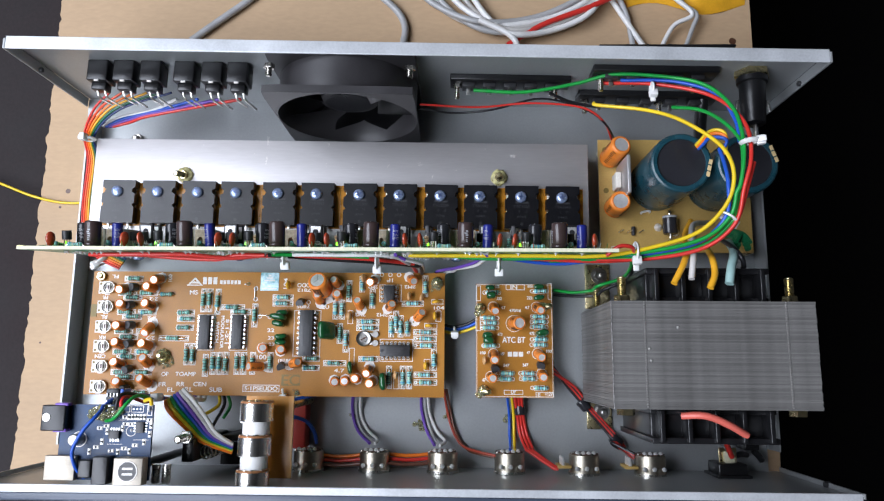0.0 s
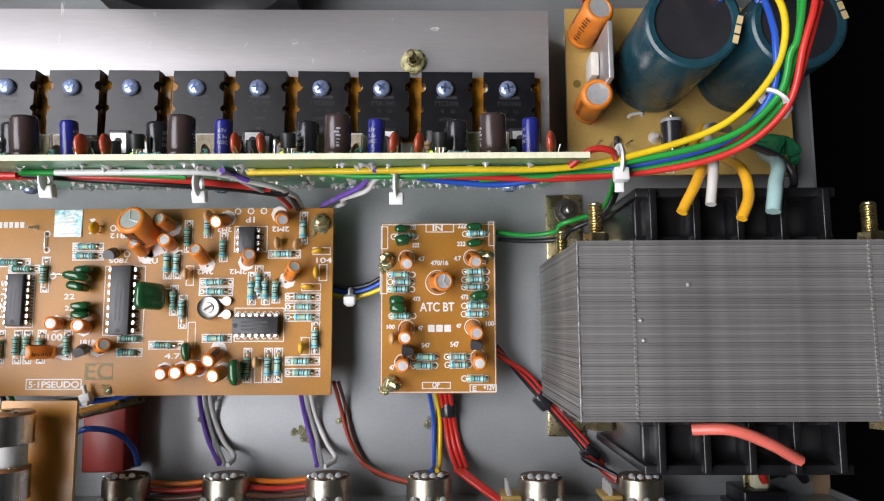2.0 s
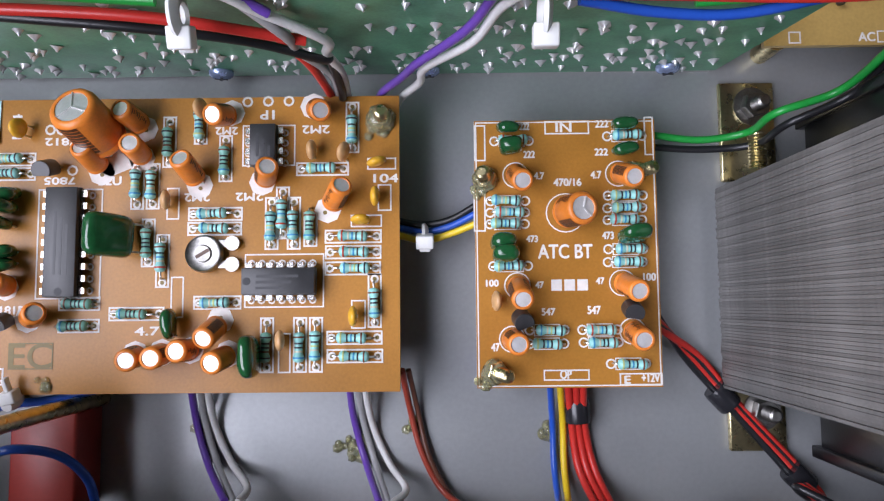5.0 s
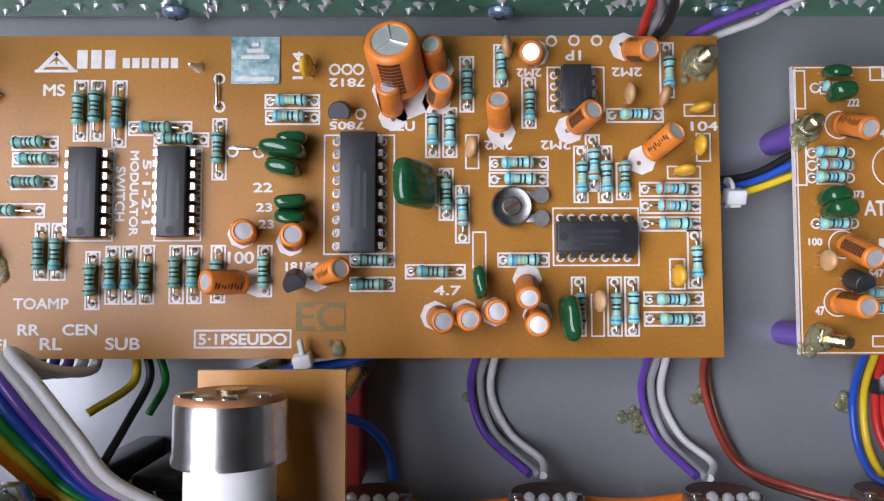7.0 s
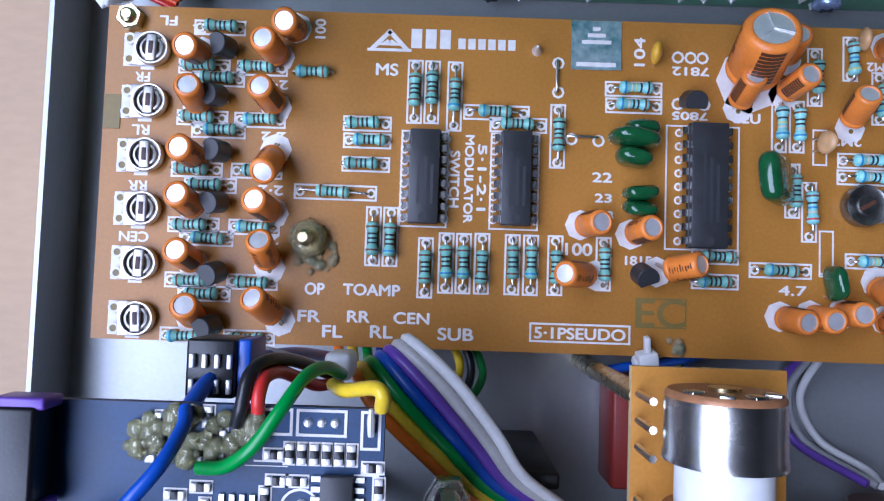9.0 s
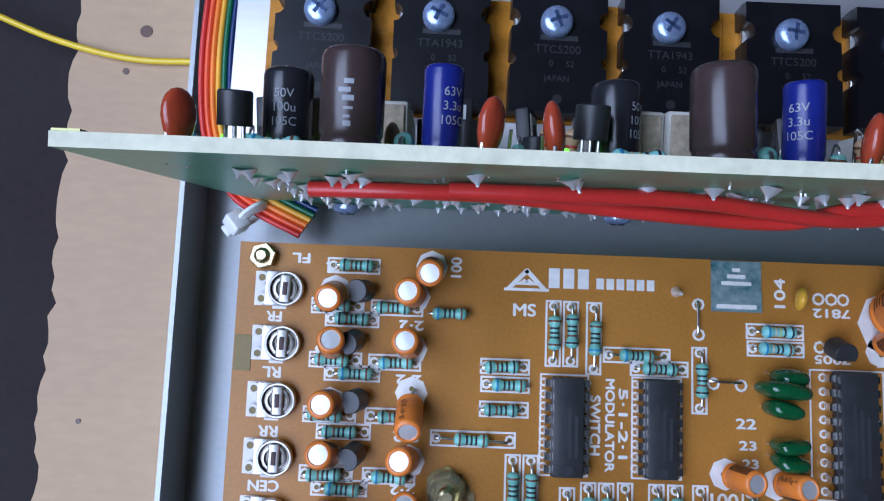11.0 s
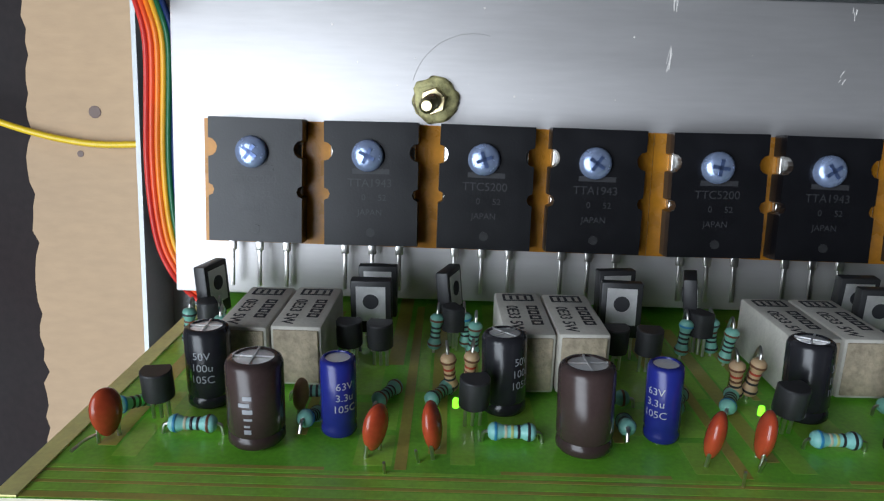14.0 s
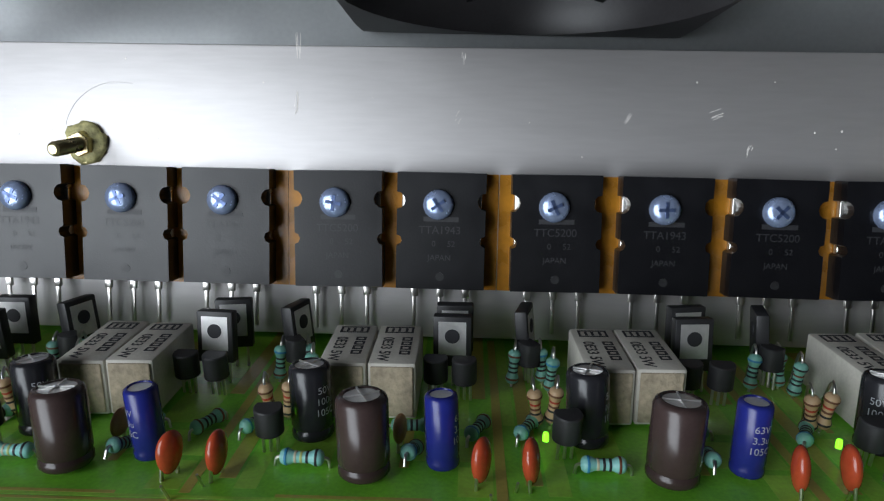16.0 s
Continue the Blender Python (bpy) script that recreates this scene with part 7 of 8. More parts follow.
wire("signal_wire", "blue", 0.00085, [(0.0366, 0.0088, 0.0060), (0.0384, -0.0029, -0.0030), (0.0386, -0.0136, -0.0030), (0.0386, -0.0200, 0.0020), (0.0378, -0.0206, 0.0100)], "tone board wires")
wire("signal_wire", "yellow", 0.00085, [(0.0389, 0.0088, 0.0060), (0.0409, -0.0029, -0.0030), (0.0410, -0.0137, -0.0030), (0.0409, -0.0201, 0.0020), (0.0400, -0.0206, 0.0100)], "tone board wires")
wire("signal_wire", "red", 0.00095, [(0.0408, 0.0087, 0.0060), (0.0429, -0.0028, -0.0020), (0.0444, -0.0137, -0.0030), (0.0470, -0.0208, 0.0030), (0.0480, -0.0216, 0.0080), (0.0613, -0.0300, 0.0140)], "tone board wires")
wire("signal_wire", "red", 0.00095, [(0.0427, 0.0087, 0.0060), (0.0445, -0.0029, -0.0020), (0.0463, -0.0138, -0.0030), (0.0489, -0.0208, 0.0030), (0.0493, -0.0216, 0.0080), (0.0621, -0.0300, 0.0140)], "tone board wires")
wire("signal_wire", "red", 0.00095, [(0.0445, 0.0086, 0.0060), (0.0460, -0.0029, -0.0020), (0.0482, -0.0138, -0.0030), (0.0507, -0.0209, 0.0030), (0.0506, -0.0216, 0.0080), (0.0630, -0.0300, 0.0140)], "tone board wires")
wire("signal_wire", "red", 0.00095, [(0.0620, 0.0225, 0.0050), (0.0725, 0.0128, -0.0020), (0.0819, 0.0017, -0.0030), (0.0941, -0.0124, -0.0020), (0.0992, -0.0201, 0.0020), (0.0942, -0.0169, 0.0060), (0.1037, -0.0229, 0.0120)], "tone board wires")
wire("signal_wire", "black", 0.00095, [(0.0619, 0.0215, 0.0050), (0.0735, 0.0128, -0.0020), (0.0828, 0.0017, -0.0030), (0.0952, -0.0125, -0.0020), (0.1002, -0.0201, 0.0020), (0.0949, -0.0169, 0.0060), (0.1036, -0.0236, 0.0120)], "tone board wires")
wire("signal_wire", "red", 0.00095, [(0.0619, 0.0206, 0.0050), (0.0745, 0.0128, -0.0020), (0.0835, 0.0017, -0.0030), (0.0961, -0.0125, -0.0020), (0.1011, -0.0201, 0.0020), (0.0955, -0.0169, 0.0060), (0.1036, -0.0242, 0.0120)], "tone board wires")
wire("signal_wire", "black", 0.00095, [(0.0620, 0.0239, 0.0050), (0.0711, 0.0128, -0.0020), (0.0808, 0.0017, -0.0030), (0.0927, -0.0124, -0.0020), (0.0978, -0.0201, 0.0020), (0.0932, -0.0169, 0.0060), (0.1037, -0.0220, 0.0120)], "tone board wires")
wire("signal_wire", "purple", 0.0009, [(-0.0481, 0.0091, 0.0060), (-0.0499, -0.0013, -0.0030), (-0.0468, -0.0121, -0.0030), (-0.0382, -0.0180, 0.0100)], "pot wires")
wire("signal_wire", "grey", 0.00085, [(-0.0460, 0.0091, 0.0060), (-0.0477, -0.0013, -0.0030), (-0.0444, -0.0121, -0.0030), (-0.0361, -0.0183, 0.0100)], "pot wires")
wire("signal_wire", "white", 0.0009, [(-0.0444, 0.0090, 0.0060), (-0.0452, -0.0027, -0.0030), (-0.0409, -0.0122, -0.0030), (-0.0348, -0.0165, 0.0040), (-0.0353, -0.0183, 0.0100)], "pot wires")
wire("signal_wire", "purple", 0.0009, [(-0.0107, 0.0084, 0.0060), (-0.0106, -0.0020, -0.0030), (-0.0076, -0.0128, -0.0030), (-0.0031, -0.0186, 0.0100)], "pot wires")
wire("signal_wire", "grey", 0.00085, [(-0.0086, 0.0084, 0.0060), (-0.0084, -0.0020, -0.0030), (-0.0053, -0.0128, -0.0030), (-0.0010, -0.0189, 0.0100)], "pot wires")
wire("signal_wire", "white", 0.0009, [(-0.0071, 0.0083, 0.0060), (-0.0060, -0.0034, -0.0030), (-0.0018, -0.0129, -0.0030), (0.0026, -0.0172, 0.0040), (-0.0003, -0.0189, 0.0100)], "pot wires")
wire("signal_wire", "brown", 0.0007, [(0.0033, 0.0105, 0.0040), (0.0051, 0.0004, -0.0030), (0.0081, -0.0117, -0.0030), (0.0142, -0.0216, -0.0020), (0.0213, -0.0236, 0.0060), (0.0316, -0.0248, 0.0120)], "pot wires")
wire("signal_wire", "rust", 0.0008, [(0.0019, 0.0107, 0.0060), (0.0033, 0.0006, -0.0020), (0.0062, -0.0104, -0.0030), (0.0116, -0.0196, -0.0020), (0.0197, -0.0220, 0.0070), (0.0300, -0.0234, 0.0140)], "pot wires")
wire("signal_wire", "blue", 0.001, [(-0.0690, 0.0069, 0.0060), (-0.0797, 0.0048, 0.0080), (-0.0876, 0.0040, 0.0100), (-0.0952, 0.0025, 0.0120)], "pot wires")
wire("signal_wire", "blue", 0.001, [(-0.0876, -0.0063, 0.0200), (-0.0795, -0.0037, 0.0220), (-0.0721, -0.0058, 0.0180), (-0.0678, -0.0115, 0.0140), (-0.0664, -0.0181, 0.0120)], "pot wires")
wire("bus_wire", "red", 0.001, [(-0.0780, -0.0255, 0.0100), (-0.0550, -0.0275, 0.0090), (-0.0345, -0.0255, 0.0110), (-0.0160, -0.0265, 0.0100), (0.0015, -0.0245, 0.0100)], "pot wires")
wire("bus_wire", "brown", 0.001, [(-0.0780, -0.0275, 0.0130), (-0.0550, -0.0295, 0.0120), (-0.0345, -0.0275, 0.0140), (-0.0160, -0.0285, 0.0130), (0.0015, -0.0265, 0.0130)], "pot wires")
wire("bus_wire", "orange", 0.001, [(-0.0780, -0.0235, 0.0080), (-0.0550, -0.0255, 0.0070), (-0.0345, -0.0235, 0.0090), (-0.0160, -0.0245, 0.0080), (0.0015, -0.0225, 0.0080)], "pot wires")
OUTER = ((-0.1475, 0.0110, 0.009), (-0.1455, 0.0050, 0.014), (-0.1428, 0.0035, 0.028), (-0.1392, 0.0045, 0.038), (-0.1360, 0.0003, 0.0415), (-0.1275, -0.0075, 0.0415), (-0.1187, -0.0148, 0.040), (-0.1044, -0.0204, 0.036))
INNER = ((-0.1300, 0.0125, 0.009), (-0.1290, 0.0045, 0.012), (-0.1302, 0.0060, 0.026), (-0.1310, 0.0104, 0.037), (-0.1237, 0.0050, 0.041), (-0.1165, -0.0035, 0.0415), (-0.1118, -0.0105, 0.040), (-0.1044, -0.0165, 0.036))
for k, colour in enumerate(("orange", "yellow", "green", "blue", "purple", "pale_grey", "white")):
    wire("ribbon_strand", colour, 0.00104, [tuple(a + (c - a) * k / 6 for a, c in zip(p, q)) for p, q in zip(OUTER, INNER)], "rainbow ribbon")
SPINE = ((-0.1860, 0.1720, 0.0340), (-0.1960, 0.1640, 0.0300), (-0.2046, 0.1520, 0.0220), (-0.2057, 0.1391, 0.0140), (-0.2073, 0.1154, 0.0120), (-0.2066, 0.1000, 0.0110),
         (-0.2042, 0.0915, 0.0100), (-0.2006, 0.0850, 0.0070), (-0.1950, 0.0812, 0.0060), (-0.1860, 0.0770, 0.0060))
ACROSS = ((0.0070, 0), (0.0030, 0), (0.0012, 0), (0.0012, 0), (0.0012, 0), (0.0012, 0), (0.0012, 0.0003), (0.0010, 0.0008), (0.0007, 0.0011), (0.0007, 0.0011))
for k, colour in enumerate(("red", "vermilion", "orange", "amber", "dark_green", "navy")):
    wire("ribbon_strand", colour, 0.00066, [(x + 0.0007 + k * dx, y + k * dy, z) for (x, y, z), (dx, dy) in zip(SPINE, ACROSS)], "input ribbon")
wire("signal_wire", "white", 0.0009, [(-0.1960, 0.1580, 0.0180), (-0.1850, 0.1630, 0.0200), (-0.1650, 0.1655, 0.0240), (-0.1480, 0.1690, 0.0320)], "input ribbon")
wire("signal_wire", "blue", 0.0009, [(-0.1940, 0.1580, 0.0180), (-0.1830, 0.1620, 0.0200), (-0.1650, 0.1645, 0.0240), (-0.1360, 0.1690, 0.0320)], "input ribbon")
wire("signal_wire", "purple", 0.0009, [(-0.1920, 0.1580, 0.0180), (-0.1810, 0.1610, 0.0200), (-0.1650, 0.1635, 0.0240), (-0.1240, 0.1690, 0.0320)], "input ribbon")
wire("signal_wire", "red", 0.0009, [(-0.1900, 0.1580, 0.0180), (-0.1790, 0.1600, 0.0200), (-0.1650, 0.1625, 0.0240), (-0.1120, 0.1690, 0.0320)], "input ribbon")
wire("secondary_wire", "amber", 0.0016, [(0.1401, 0.1050, 0.0120), (0.1298, 0.0925, 0.0300), (0.1180, 0.0764, 0.0665), (0.1100, 0.0624, 0.0715)], "transformer leads")
wire("secondary_wire", "pale_grey", 0.0015, [(0.1495, 0.1040, 0.0120), (0.1328, 0.0976, 0.0350), (0.1217, 0.0793, 0.0665), (0.1183, 0.0646, 0.0715)], "transformer leads")
wire("secondary_wire", "amber", 0.0016, [(0.1425, 0.0913, 0.0200), (0.1317, 0.0773, 0.0615), (0.1300, 0.0677, 0.0695), (0.1267, 0.0605, 0.0715)], "transformer leads")
wire("secondary_wire", "clear", 0.0021, [(0.1512, 0.0887, 0.0350), (0.1427, 0.0788, 0.0615), (0.1378, 0.0705, 0.0695), (0.1357, 0.0625, 0.0715)], "transformer leads")
wire("secondary_wire", "black", 0.0012, [(0.1435, 0.0907, 0.0400), (0.1437, 0.0802, 0.0615), (0.1472, 0.0731, 0.0615), (0.1512, 0.0695, 0.0450)], "transformer leads")
wire("mains_wire", "pink", 0.0017, [(0.1122, 0.0019, 0.0660), (0.1216, 0.0023, 0.0700), (0.1315, -0.0013, 0.0700), (0.1417, -0.0066, 0.0660)], "transformer leads")
wire("mains_wire", "red", 0.0014, [(0.1458, -0.0138, 0.0300), (0.1483, -0.0170, 0.0260), (0.1513, -0.0216, 0.0220)], "transformer leads")
wire("fan_wire", "red", 0.0006, [(-0.0112, 0.1589, 0.0500), (0.0204, 0.1629, 0.0360), (0.0481, 0.1652, 0.0360), (0.0756, 0.1629, 0.0360), (0.0889, 0.1571, 0.0300), (0.0979, 0.1532, 0.0100)], "fan leads")
wire("fan_wire", "black", 0.0006, [(-0.0114, 0.1587, 0.0450), (0.0050, 0.1612, 0.0320), (0.0266, 0.1620, 0.0340), (0.0542, 0.1678, 0.0360), (0.0790, 0.1621, 0.0340), (0.0908, 0.1556, 0.0280), (0.0995, 0.1532, 0.0100)], "fan leads")
wire("link_wire", "black", 0.0009, [(0.0580, 0.1685, 0.0420), (0.0695, 0.1661, 0.0360), (0.0821, 0.1644, 0.0340), (0.0883, 0.1650, 0.0340)], "fan leads")
wire("loose_wire", "yellow", 0.0008, [(-0.4000, 0.1672, -0.0095), (-0.3000, 0.1422, -0.0085), (-0.2690, 0.1307, -0.0055), (-0.2480, 0.1227, -0.0055), (-0.2300, 0.1187, -0.0055), (-0.2140, 0.1187, -0.0058), (-0.1900, 0.1202, -0.0058)], "table")
wire("cable", "grey", 0.0022, [(-0.1573, 0.2220, -0.0040), (-0.1421, 0.2340, -0.0040), (-0.1234, 0.2485, -0.0040), (-0.0959, 0.2723, -0.0040)], "loose mains cables")
wire("cable", "grey", 0.0022, [(-0.0262, 0.2151, -0.0040), (-0.0244, 0.2319, -0.0040), (-0.0346, 0.2471, -0.0040), (-0.0636, 0.2683, -0.0040)], "loose mains cables")
wire("cable", "pale_grey", 0.0019, [(-0.0189, 0.2604, -0.0040), (0.0008, 0.2413, -0.0040), (0.0252, 0.2296, -0.0020), (0.0565, 0.2318, -0.0020), (0.0847, 0.2450, -0.0030), (0.1027, 0.2651, -0.0030)], "loose mains cables")
wire("cable", "grey", 0.0019, [(-0.0099, 0.2564, -0.0025), (0.0078, 0.2372, -0.0020), (0.0295, 0.2261, -0.0010), (0.0589, 0.2283, -0.0010), (0.0861, 0.2415, -0.0020), (0.1027, 0.2651, -0.0030)], "loose mains cables")
wire("cable", "white", 0.0019, [(-0.0046, 0.2608, -0.0010), (0.0120, 0.2413, 0.0000), (0.0321, 0.2308, 0.0000), (0.0607, 0.2340, -0.0020), (0.0871, 0.2462, -0.0010), (0.1027, 0.2651, -0.0030)], "loose mains cables")
wire("cable", "pale_grey", 0.0019, [(0.0059, 0.2588, -0.0040), (0.0204, 0.2397, -0.0040), (0.0371, 0.2266, 0.0010), (0.0636, 0.2298, -0.0010), (0.0889, 0.2418, 0.0000), (0.1027, 0.2651, -0.0030)], "loose mains cables")
wire("cable", "grey", 0.0019, [(-0.0259, 0.2634, -0.0025), (-0.0048, 0.2440, -0.0020), (0.0216, 0.2312, 0.0020), (0.0544, 0.2355, -0.0020), (0.0826, 0.2465, 0.0010), (0.1027, 0.2651, -0.0030)], "loose mains cables")
wire("cable", "white", 0.0019, [(0.0147, 0.2539, -0.0010), (0.0272, 0.2345, 0.0000), (0.0412, 0.2226, 0.0030), (0.0661, 0.2268, -0.0010), (0.0901, 0.2378, 0.0020), (0.1027, 0.2651, -0.0030)], "loose mains cables")
wire("cable", "white", 0.0019, [(0.0216, 0.2318, 0.0030), (0.0404, 0.2218, 0.0030), (0.0456, 0.2108, 0.0010), (0.0406, 0.2030, -0.0020)], "loose mains cables")
wire("cable", "red", 0.0017, [(0.0390, 0.2177, -0.0020), (0.0595, 0.2291, 0.0010), (0.0869, 0.2391, 0.0030), (0.1150, 0.2526, 0.0020)], "loose mains cables")
wire("cable", "white", 0.0017, [(0.1016, 0.2518, -0.0030), (0.1102, 0.2362, -0.0020), (0.1215, 0.2176, -0.0020), (0.1312, 0.2030, -0.0020)], "loose mains cables")
wire("cable", "grey", 0.0017, [(0.1075, 0.2518, -0.0030), (0.1126, 0.2362, -0.0020), (0.1151, 0.2218, -0.0030), (0.1178, 0.2034, -0.0030)], "loose mains cables")
wire("cable", "white", 0.0014, [(0.1327, 0.2163, -0.0030), (0.1406, 0.2300, -0.0010), (0.1512, 0.2357, 0.0020), (0.1405, 0.2469, 0.0020), (0.1297, 0.2613, 0.0000)], "loose mains cables")
wire("cable", "grey", 0.0014, [(0.1475, 0.2162, -0.0030), (0.1518, 0.2281, -0.0010), (0.1540, 0.2363, 0.0010), (0.1454, 0.2432, 0.0020), (0.1366, 0.2613, 0.0000)], "loose mains cables")

wire("signal_wire", "blue", 0.00085, [(-0.1549, 0.0042, 0.0700), (-0.1543, 0.0024, 0.0725), (-0.1552, -0.0010, 0.0765), (-0.1590, -0.0062, 0.0780), (-0.1636, -0.0150, 0.0770), (-0.1630, -0.0225, 0.0745), (-0.1608, -0.0280, 0.0700)], "module leads")
wire("signal_wire", "green", 0.00085, [(-0.1531, -0.0026, 0.0700), (-0.1496, -0.0019, 0.0715), (-0.1461, 0.0008, 0.0730), (-0.1432, 0.0050, 0.0725), (-0.1413, 0.0082, 0.0690), (-0.1398, 0.0087, 0.0640), (-0.1386, 0.0071, 0.0580)], "module leads")
wire("signal_wire", "black", 0.00085, [(-0.1490, 0.0025, 0.0700), (-0.1481, 0.0053, 0.0710), (-0.1476, 0.0085, 0.0700), (-0.1463, 0.0097, 0.0670), (-0.1446, 0.0092, 0.0620), (-0.1425, 0.0077, 0.0570), (-0.1400, 0.0060, 0.0530)], "module leads")
wire("signal_wire", "red", 0.00085, [(-0.1465, 0.0041, 0.0700), (-0.1464, 0.0059, 0.0705), (-0.1461, 0.0079, 0.0690), (-0.1453, 0.0081, 0.0650), (-0.1437, 0.0066, 0.0600), (-0.1419, 0.0052, 0.0560), (-0.1396, 0.0056, 0.0530)], "module leads")
wire("signal_wire", "yellow", 0.0009, [(-0.1321, 0.0050, 0.0705), (-0.1319, 0.0068, 0.0720), (-0.1331, 0.0074, 0.0710), (-0.1370, 0.0064, 0.0670), (-0.1395, 0.0060, 0.0600)], "module leads")
wire("signal_wire", "grey", 0.0007, [(-0.1584, 0.0089, 0.0400), (-0.1518, 0.0085, 0.0450), (-0.1448, 0.0076, 0.0500), (-0.1396, 0.0066, 0.0530)], "module leads")
wire("signal_wire", "blue", 0.0011, [(-0.1560, 0.0025, ZM), (-0.1545, 0.0070, ZM - 0.010), (-0.1500, 0.0075, ZM - 0.030), (-0.1470, 0.0040, 0.010)], "module leads")
wire("signal_wire", "black", 0.0009, [(-0.1215, 0.0090, 0.006), (-0.1190, 0.0020, 0.008), (-0.1215, -0.006, 0.012), (-0.1225, -0.0125, 0.020)], "module leads")
wire("signal_wire", "yellow", 0.0009, [(-0.1235, 0.0090, 0.006), (-0.1215, 0.0015, 0.010), (-0.1280, -0.004, 0.016)], "module leads")
wire("signal_wire", "green", 0.0009, [(-0.1195, 0.0090, 0.005), (-0.1165, 0.0010, 0.006), (-0.1200, -0.006, 0.006)], "module leads")
for k, colour in enumerate(("yellow", "orange", "blue")):
    wire("supply_wire", colour, 0.0009, [(0.1290 + 0.0006 * k, 0.1330, 0.030), (0.1296 + 0.0006 * k, 0.1352 - 0.0010 * k, 0.058), (0.1325, 0.1385 - 0.0016 * k, 0.066), (0.1368, 0.1378 - 0.0018 * k, 0.070), (0.1392, 0.1340 - 0.0010 * k, 0.070), (0.1396 - 0.0012 * k, 0.1270, 0.066)], "supply leads")
solo("white_connector", box(-0.1425, -0.1385, 0.0050, 0.0090, 0.042, 0.050, "white_nylon", 0.0008), "white nylon wire connector by the ribbon", "connector")


def cable_tie(x, y, z, r, m, tail=0.007):
    t = thing("cable_tie", "white nylon cable tie round the wires", "cable tie", (x, y, z), "cable ties")
    ring = [(r * math.cos(a), r * math.sin(a), 0) for a in [2 * math.pi * k / 16 for k in range(17)]]
    bm = bmesh.new()
    add_tube(bm, [Vector(p) for p in ring], 0.00075, 6, 0, 1.8)
    part("band", smooth(mesh_of(bm, "band", "white_nylon")), t, Z((x, y, z)) @ m)
    part("head", box(-0.0019, 0.0019, -0.0016, 0.0016, -0.0021, 0.0021, "white_nylon", 0.0004), t, Z((x, y, z)) @ m @ pose(r + 0.0010, 0, 0))
    part("tail", box(0, tail, -0.0006, 0.0006, -0.0013, 0.0013, "white_nylon", 0.0003), t, Z((x, y, z)) @ m @ pose(r * 0.8, r * 0.5, 0, 0, 0, 12))


FWD = Matrix.Rotation(radians(90), 4, "Y") @ Matrix.Rotation(radians(90), 4, "Z")
cable_tie(-0.0754, 0.0745, 0.063, 0.0023, pose(0, 0, 0, 0, 90, 0) @ pose(0, 0, 0, 0, 0, -70), 0.004)
cable_tie(-0.0305, 0.0735, 0.061, 0.0027, pose(0, 0, 0, 0, 90, 0) @ pose(0, 0, 0, 0, 0, -70), 0.004)
cable_tie(0.0290, 0.0725, 0.063, 0.0030, pose(0, 0, 0, 0, 90, 0) @ pose(0, 0, 0, 0, 0, -80), 0.003)
cable_tie(0.0935, 0.0780, 0.0700, 0.0036, pose(0, 0, 0, 0, 90, 0) @ pose(0, 0, 0, 0, 0, -100), 0.006)
cable_tie(0.1335, 0.0925, 0.0800, 0.0037, pose(0, 0, 0, 0, 90, 55) @ pose(0, 0, 0, 0, 0, -60), 0.004)
cable_tie(0.1430, 0.1265, 0.0865, 0.0037, pose(0, 0, 0, 90, 0, 5) @ pose(0, 0, 0, 0, 0, 20), 0.004)
cable_tie(0.1095, 0.1665, 0.0535, 0.0024, pose(0, 0, 0, 0, 90, 0) @ pose(0, 0, 0, 0, 0, -110), 0.005)
cable_tie(-0.2010, 0.1490, 0.0225, 0.0032, pose(0, 0, 0, 90, 0, 0) @ pose(0, 0, 0, 0, 0, 100), 0.003)
cable_tie(-0.1955, 0.0810, 0.0060, 0.0032, pose(0, 0, 0, 90, 0, 40) @ pose(0, 0, 0, 0, 0, 140), 0.004)
cable_tie(0.0076, 0.0422, 0.0040, 0.0024, pose(0, 0, 0, 0, 90, 0) @ pose(0, 0, 0, 0, 0, -160), 0.003)
for x, y, z, deg in ((0.0442, 0.0000, -0.0012, 92), (0.0800, 0.0028, -0.0020, -47), (0.0972, -0.0165, -0.0010, -45)):
    bm = bmesh.new()
    add_lathe(bm, [(0.0029, -0.0030), (0.0031, -0.0022), (0.0031, 0.0022), (0.0029, 0.0030)], 16, Matrix.Rotation(radians(90), 4, "Y"))
    solo("tape_wrap", smooth(mesh_of(bm, "tape_wrap", "black_sleeve")), "black tape wrapped round a wire bundle", "tape", pose(x, y, z, 0, 0, deg))
glue_blob("glue_drops", 0.0046, -0.0042, FLOOR + 0.0003, 0.0026, 16, 31)
glue_blob("glue_drops", -0.0112, -0.0088, FLOOR + 0.0003, 0.0040, 26, 32)
glue_blob("glue_drops", 0.0374, -0.0057, FLOOR + 0.0003, 0.0020, 12, 33)
glue_blob("glue_drops", -0.0495, -0.0040, FLOOR + 0.0002, 0.0018, 3, 34)

# yellow pouch lying on the plywood among the cables
bm = bmesh.new()
N = 14
grid = [[bm.verts.new((0.112 + 0.075 * i / N, 0.244 + 0.05 * j / N + 0.004 * math.sin(i * 0.5), -0.0067 + 0.009 * max(0, math.sin(math.pi * i / N) * math.sin(math.pi * (j + 0.01) / N)) ** 0.5 + 0.0015 * noise.noise(Vector((i * 0.5, j * 0.5, 3))))) for j in range(N + 1)] for i in range(N + 1)]
for i in range(N):
    for j in range(N):
        bm.faces.new((grid[i][j], grid[i + 1][j], grid[i + 1][j + 1], grid[i][j + 1]))
solo("yellow_pouch", smooth(mesh_of(bm, "yellow_pouch", "w_amber"), 80), "crumpled yellow plastic pouch on the plywood", "pouch")

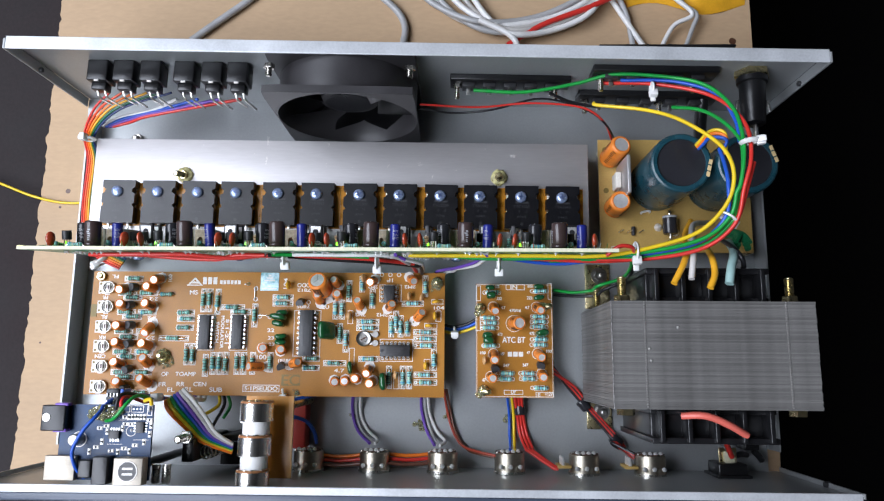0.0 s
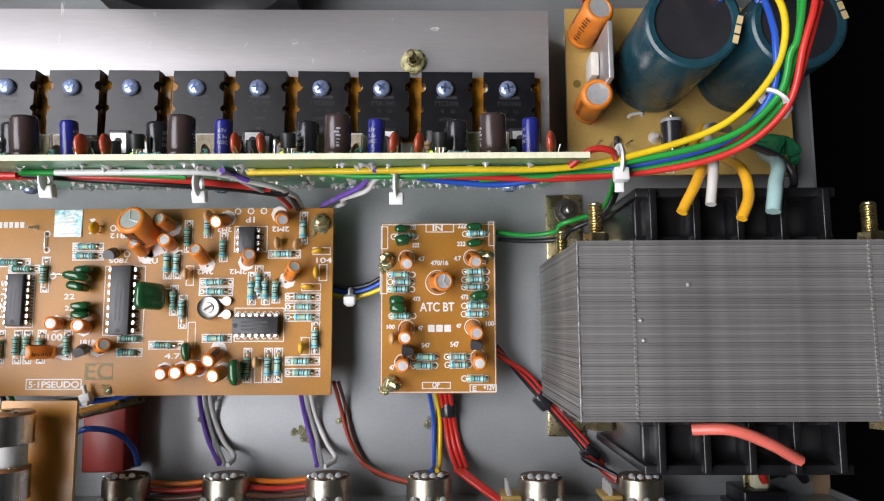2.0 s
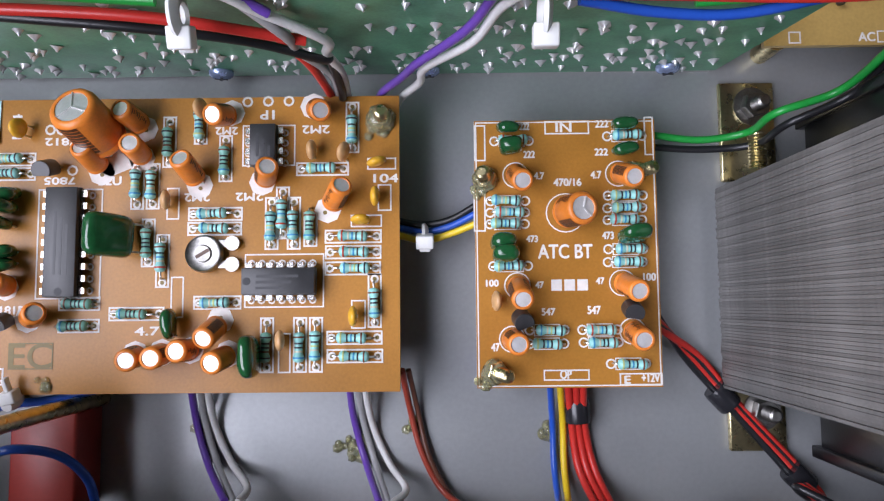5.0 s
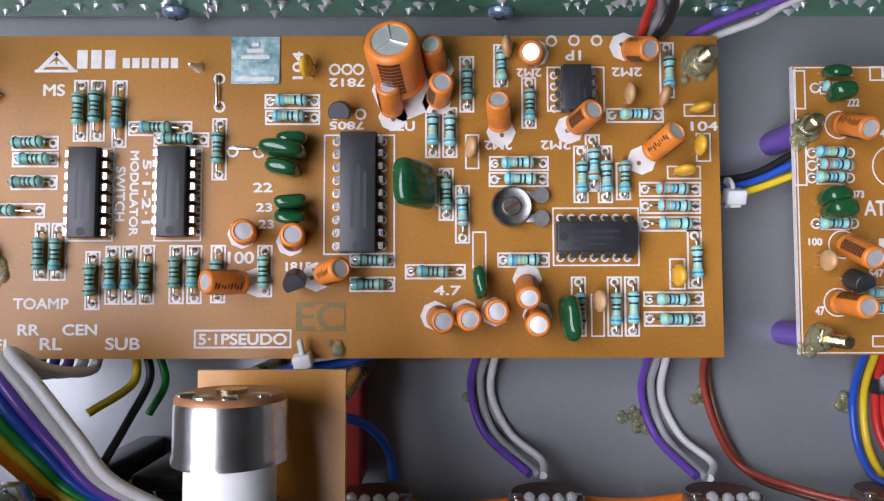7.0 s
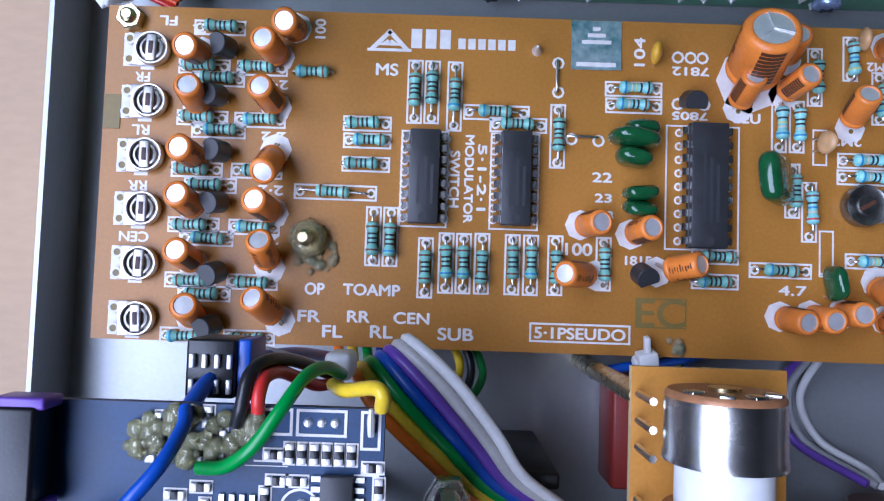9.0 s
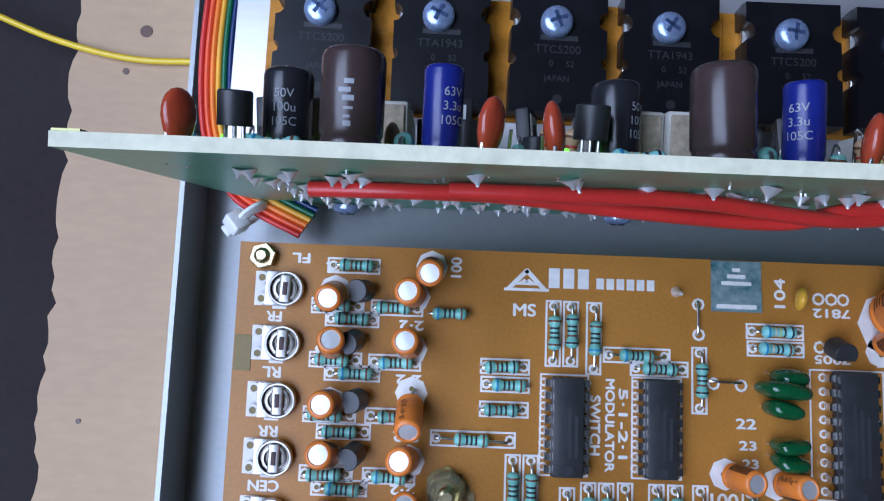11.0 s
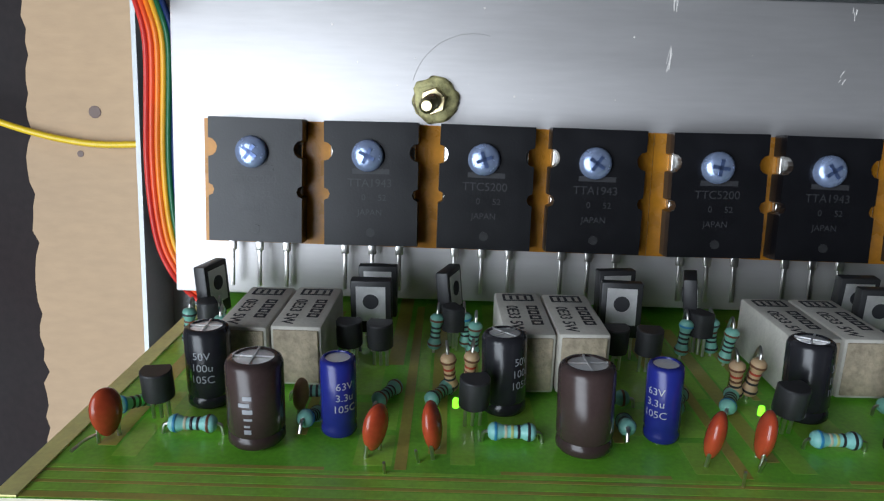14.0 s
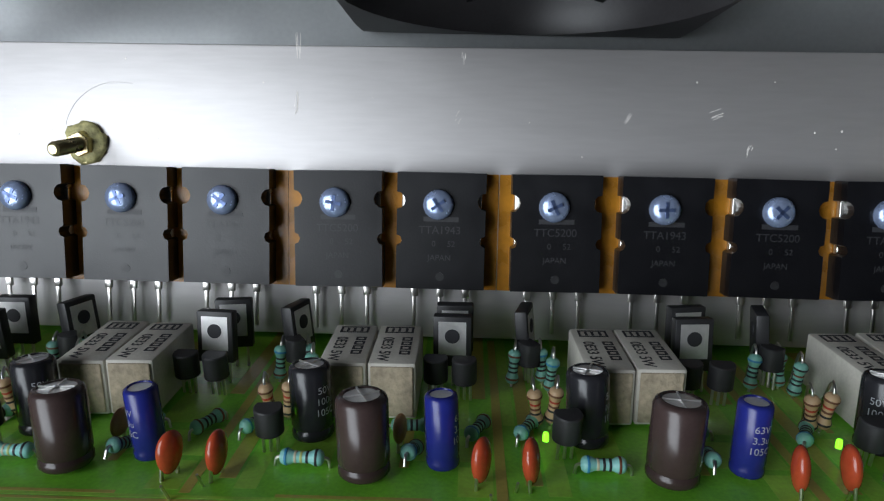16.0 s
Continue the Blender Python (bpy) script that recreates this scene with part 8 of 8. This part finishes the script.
# screw through the pan behind the heatsink
part("pan_bolt", hex_bolt(0.0050, 0.0018, "nickel_dull"), chassis, pose(-0.1852, 0.1583, FLOOR, 6, -8, 10), "dull nickel bolt and nut")
# faint turned arc where a washer scrubbed the aluminium
bm = bmesh.new()
add_tube(bm, [Vector((-0.1375 + 0.0122 * math.cos(radians(a)), 0.1292 + 0.0122 * math.sin(radians(a)), HZ)) for a in np.linspace(75, 165, 22)], 0.00008, 5, 0, 0.3)
part("scratch", mesh_of(bm, "scratch", "alu"), heatsink)

# heatsink wear: scratches, smears and specks
bm = bmesh.new()
g = random.Random(17)
for x, y, L, deg in ((-0.0987, 0.1480, 0.006, 88), (-0.0995, 0.1375, 0.005, 84), (-0.064, 0.1465, 0.002, 90), (-0.0655, 0.1345, 0.0014, 60), (-0.012, 0.1352, 0.004, 20), (-0.030, 0.1340, 0.002, 50), (-0.005, 0.1275, 0.0016, 70), (0.040, 0.140, 0.004, 10)):
    for k in range(5):
        a = radians(deg + g.uniform(-7, 7))
        cx, cy = x + g.uniform(-0.0006, 0.0006), y + g.uniform(-0.0010, 0.0010)
        vs = add_box(bm, -L / 2 * g.uniform(0.3, 1), L / 2 * g.uniform(0.3, 1), -0.00005, 0.00005, 0, 0.00002 + 0.000004 * k)
        bmesh.ops.rotate(bm, verts=vs, matrix=Matrix.Rotation(a, 3, "Z"))
        bmesh.ops.translate(bm, verts=vs, vec=(cx, cy, HZ))
for k in range(26):
    x, y, s = g.uniform(HX0 + 0.004, HX1 - 0.004), g.uniform(0.125, HY1 - 0.002), g.uniform(0.00008, 0.00026)
    add_lathe(bm, [(s, 0), (s * 0.7, 0.00004)], 7, Z((x, y, HZ)))
tagged(part("scratches", mesh_of(bm, "scratches", "silk"), heatsink, None, "pale scratches and specks"), kind="stuff")

# what is bolted to the back panel follows its skew
for ob in list(scene.objects):
    if ob.parent is None and ob.name.split(".")[0] in ("phono_socket", "speaker_terminal", "fuse_holder", "cooling_fan"):
        ob.matrix_basis = SKEW @ ob.matrix_basis

# ---- true size: everything but the camera and the lamp is scaled once ----
for ob in list(scene.objects):
    if ob.parent is None and ob.type in ("MESH", "EMPTY"):
        ob.matrix_basis = Matrix.Diagonal((SIZE, SIZE, SIZE, 1)) @ ob.matrix_basis
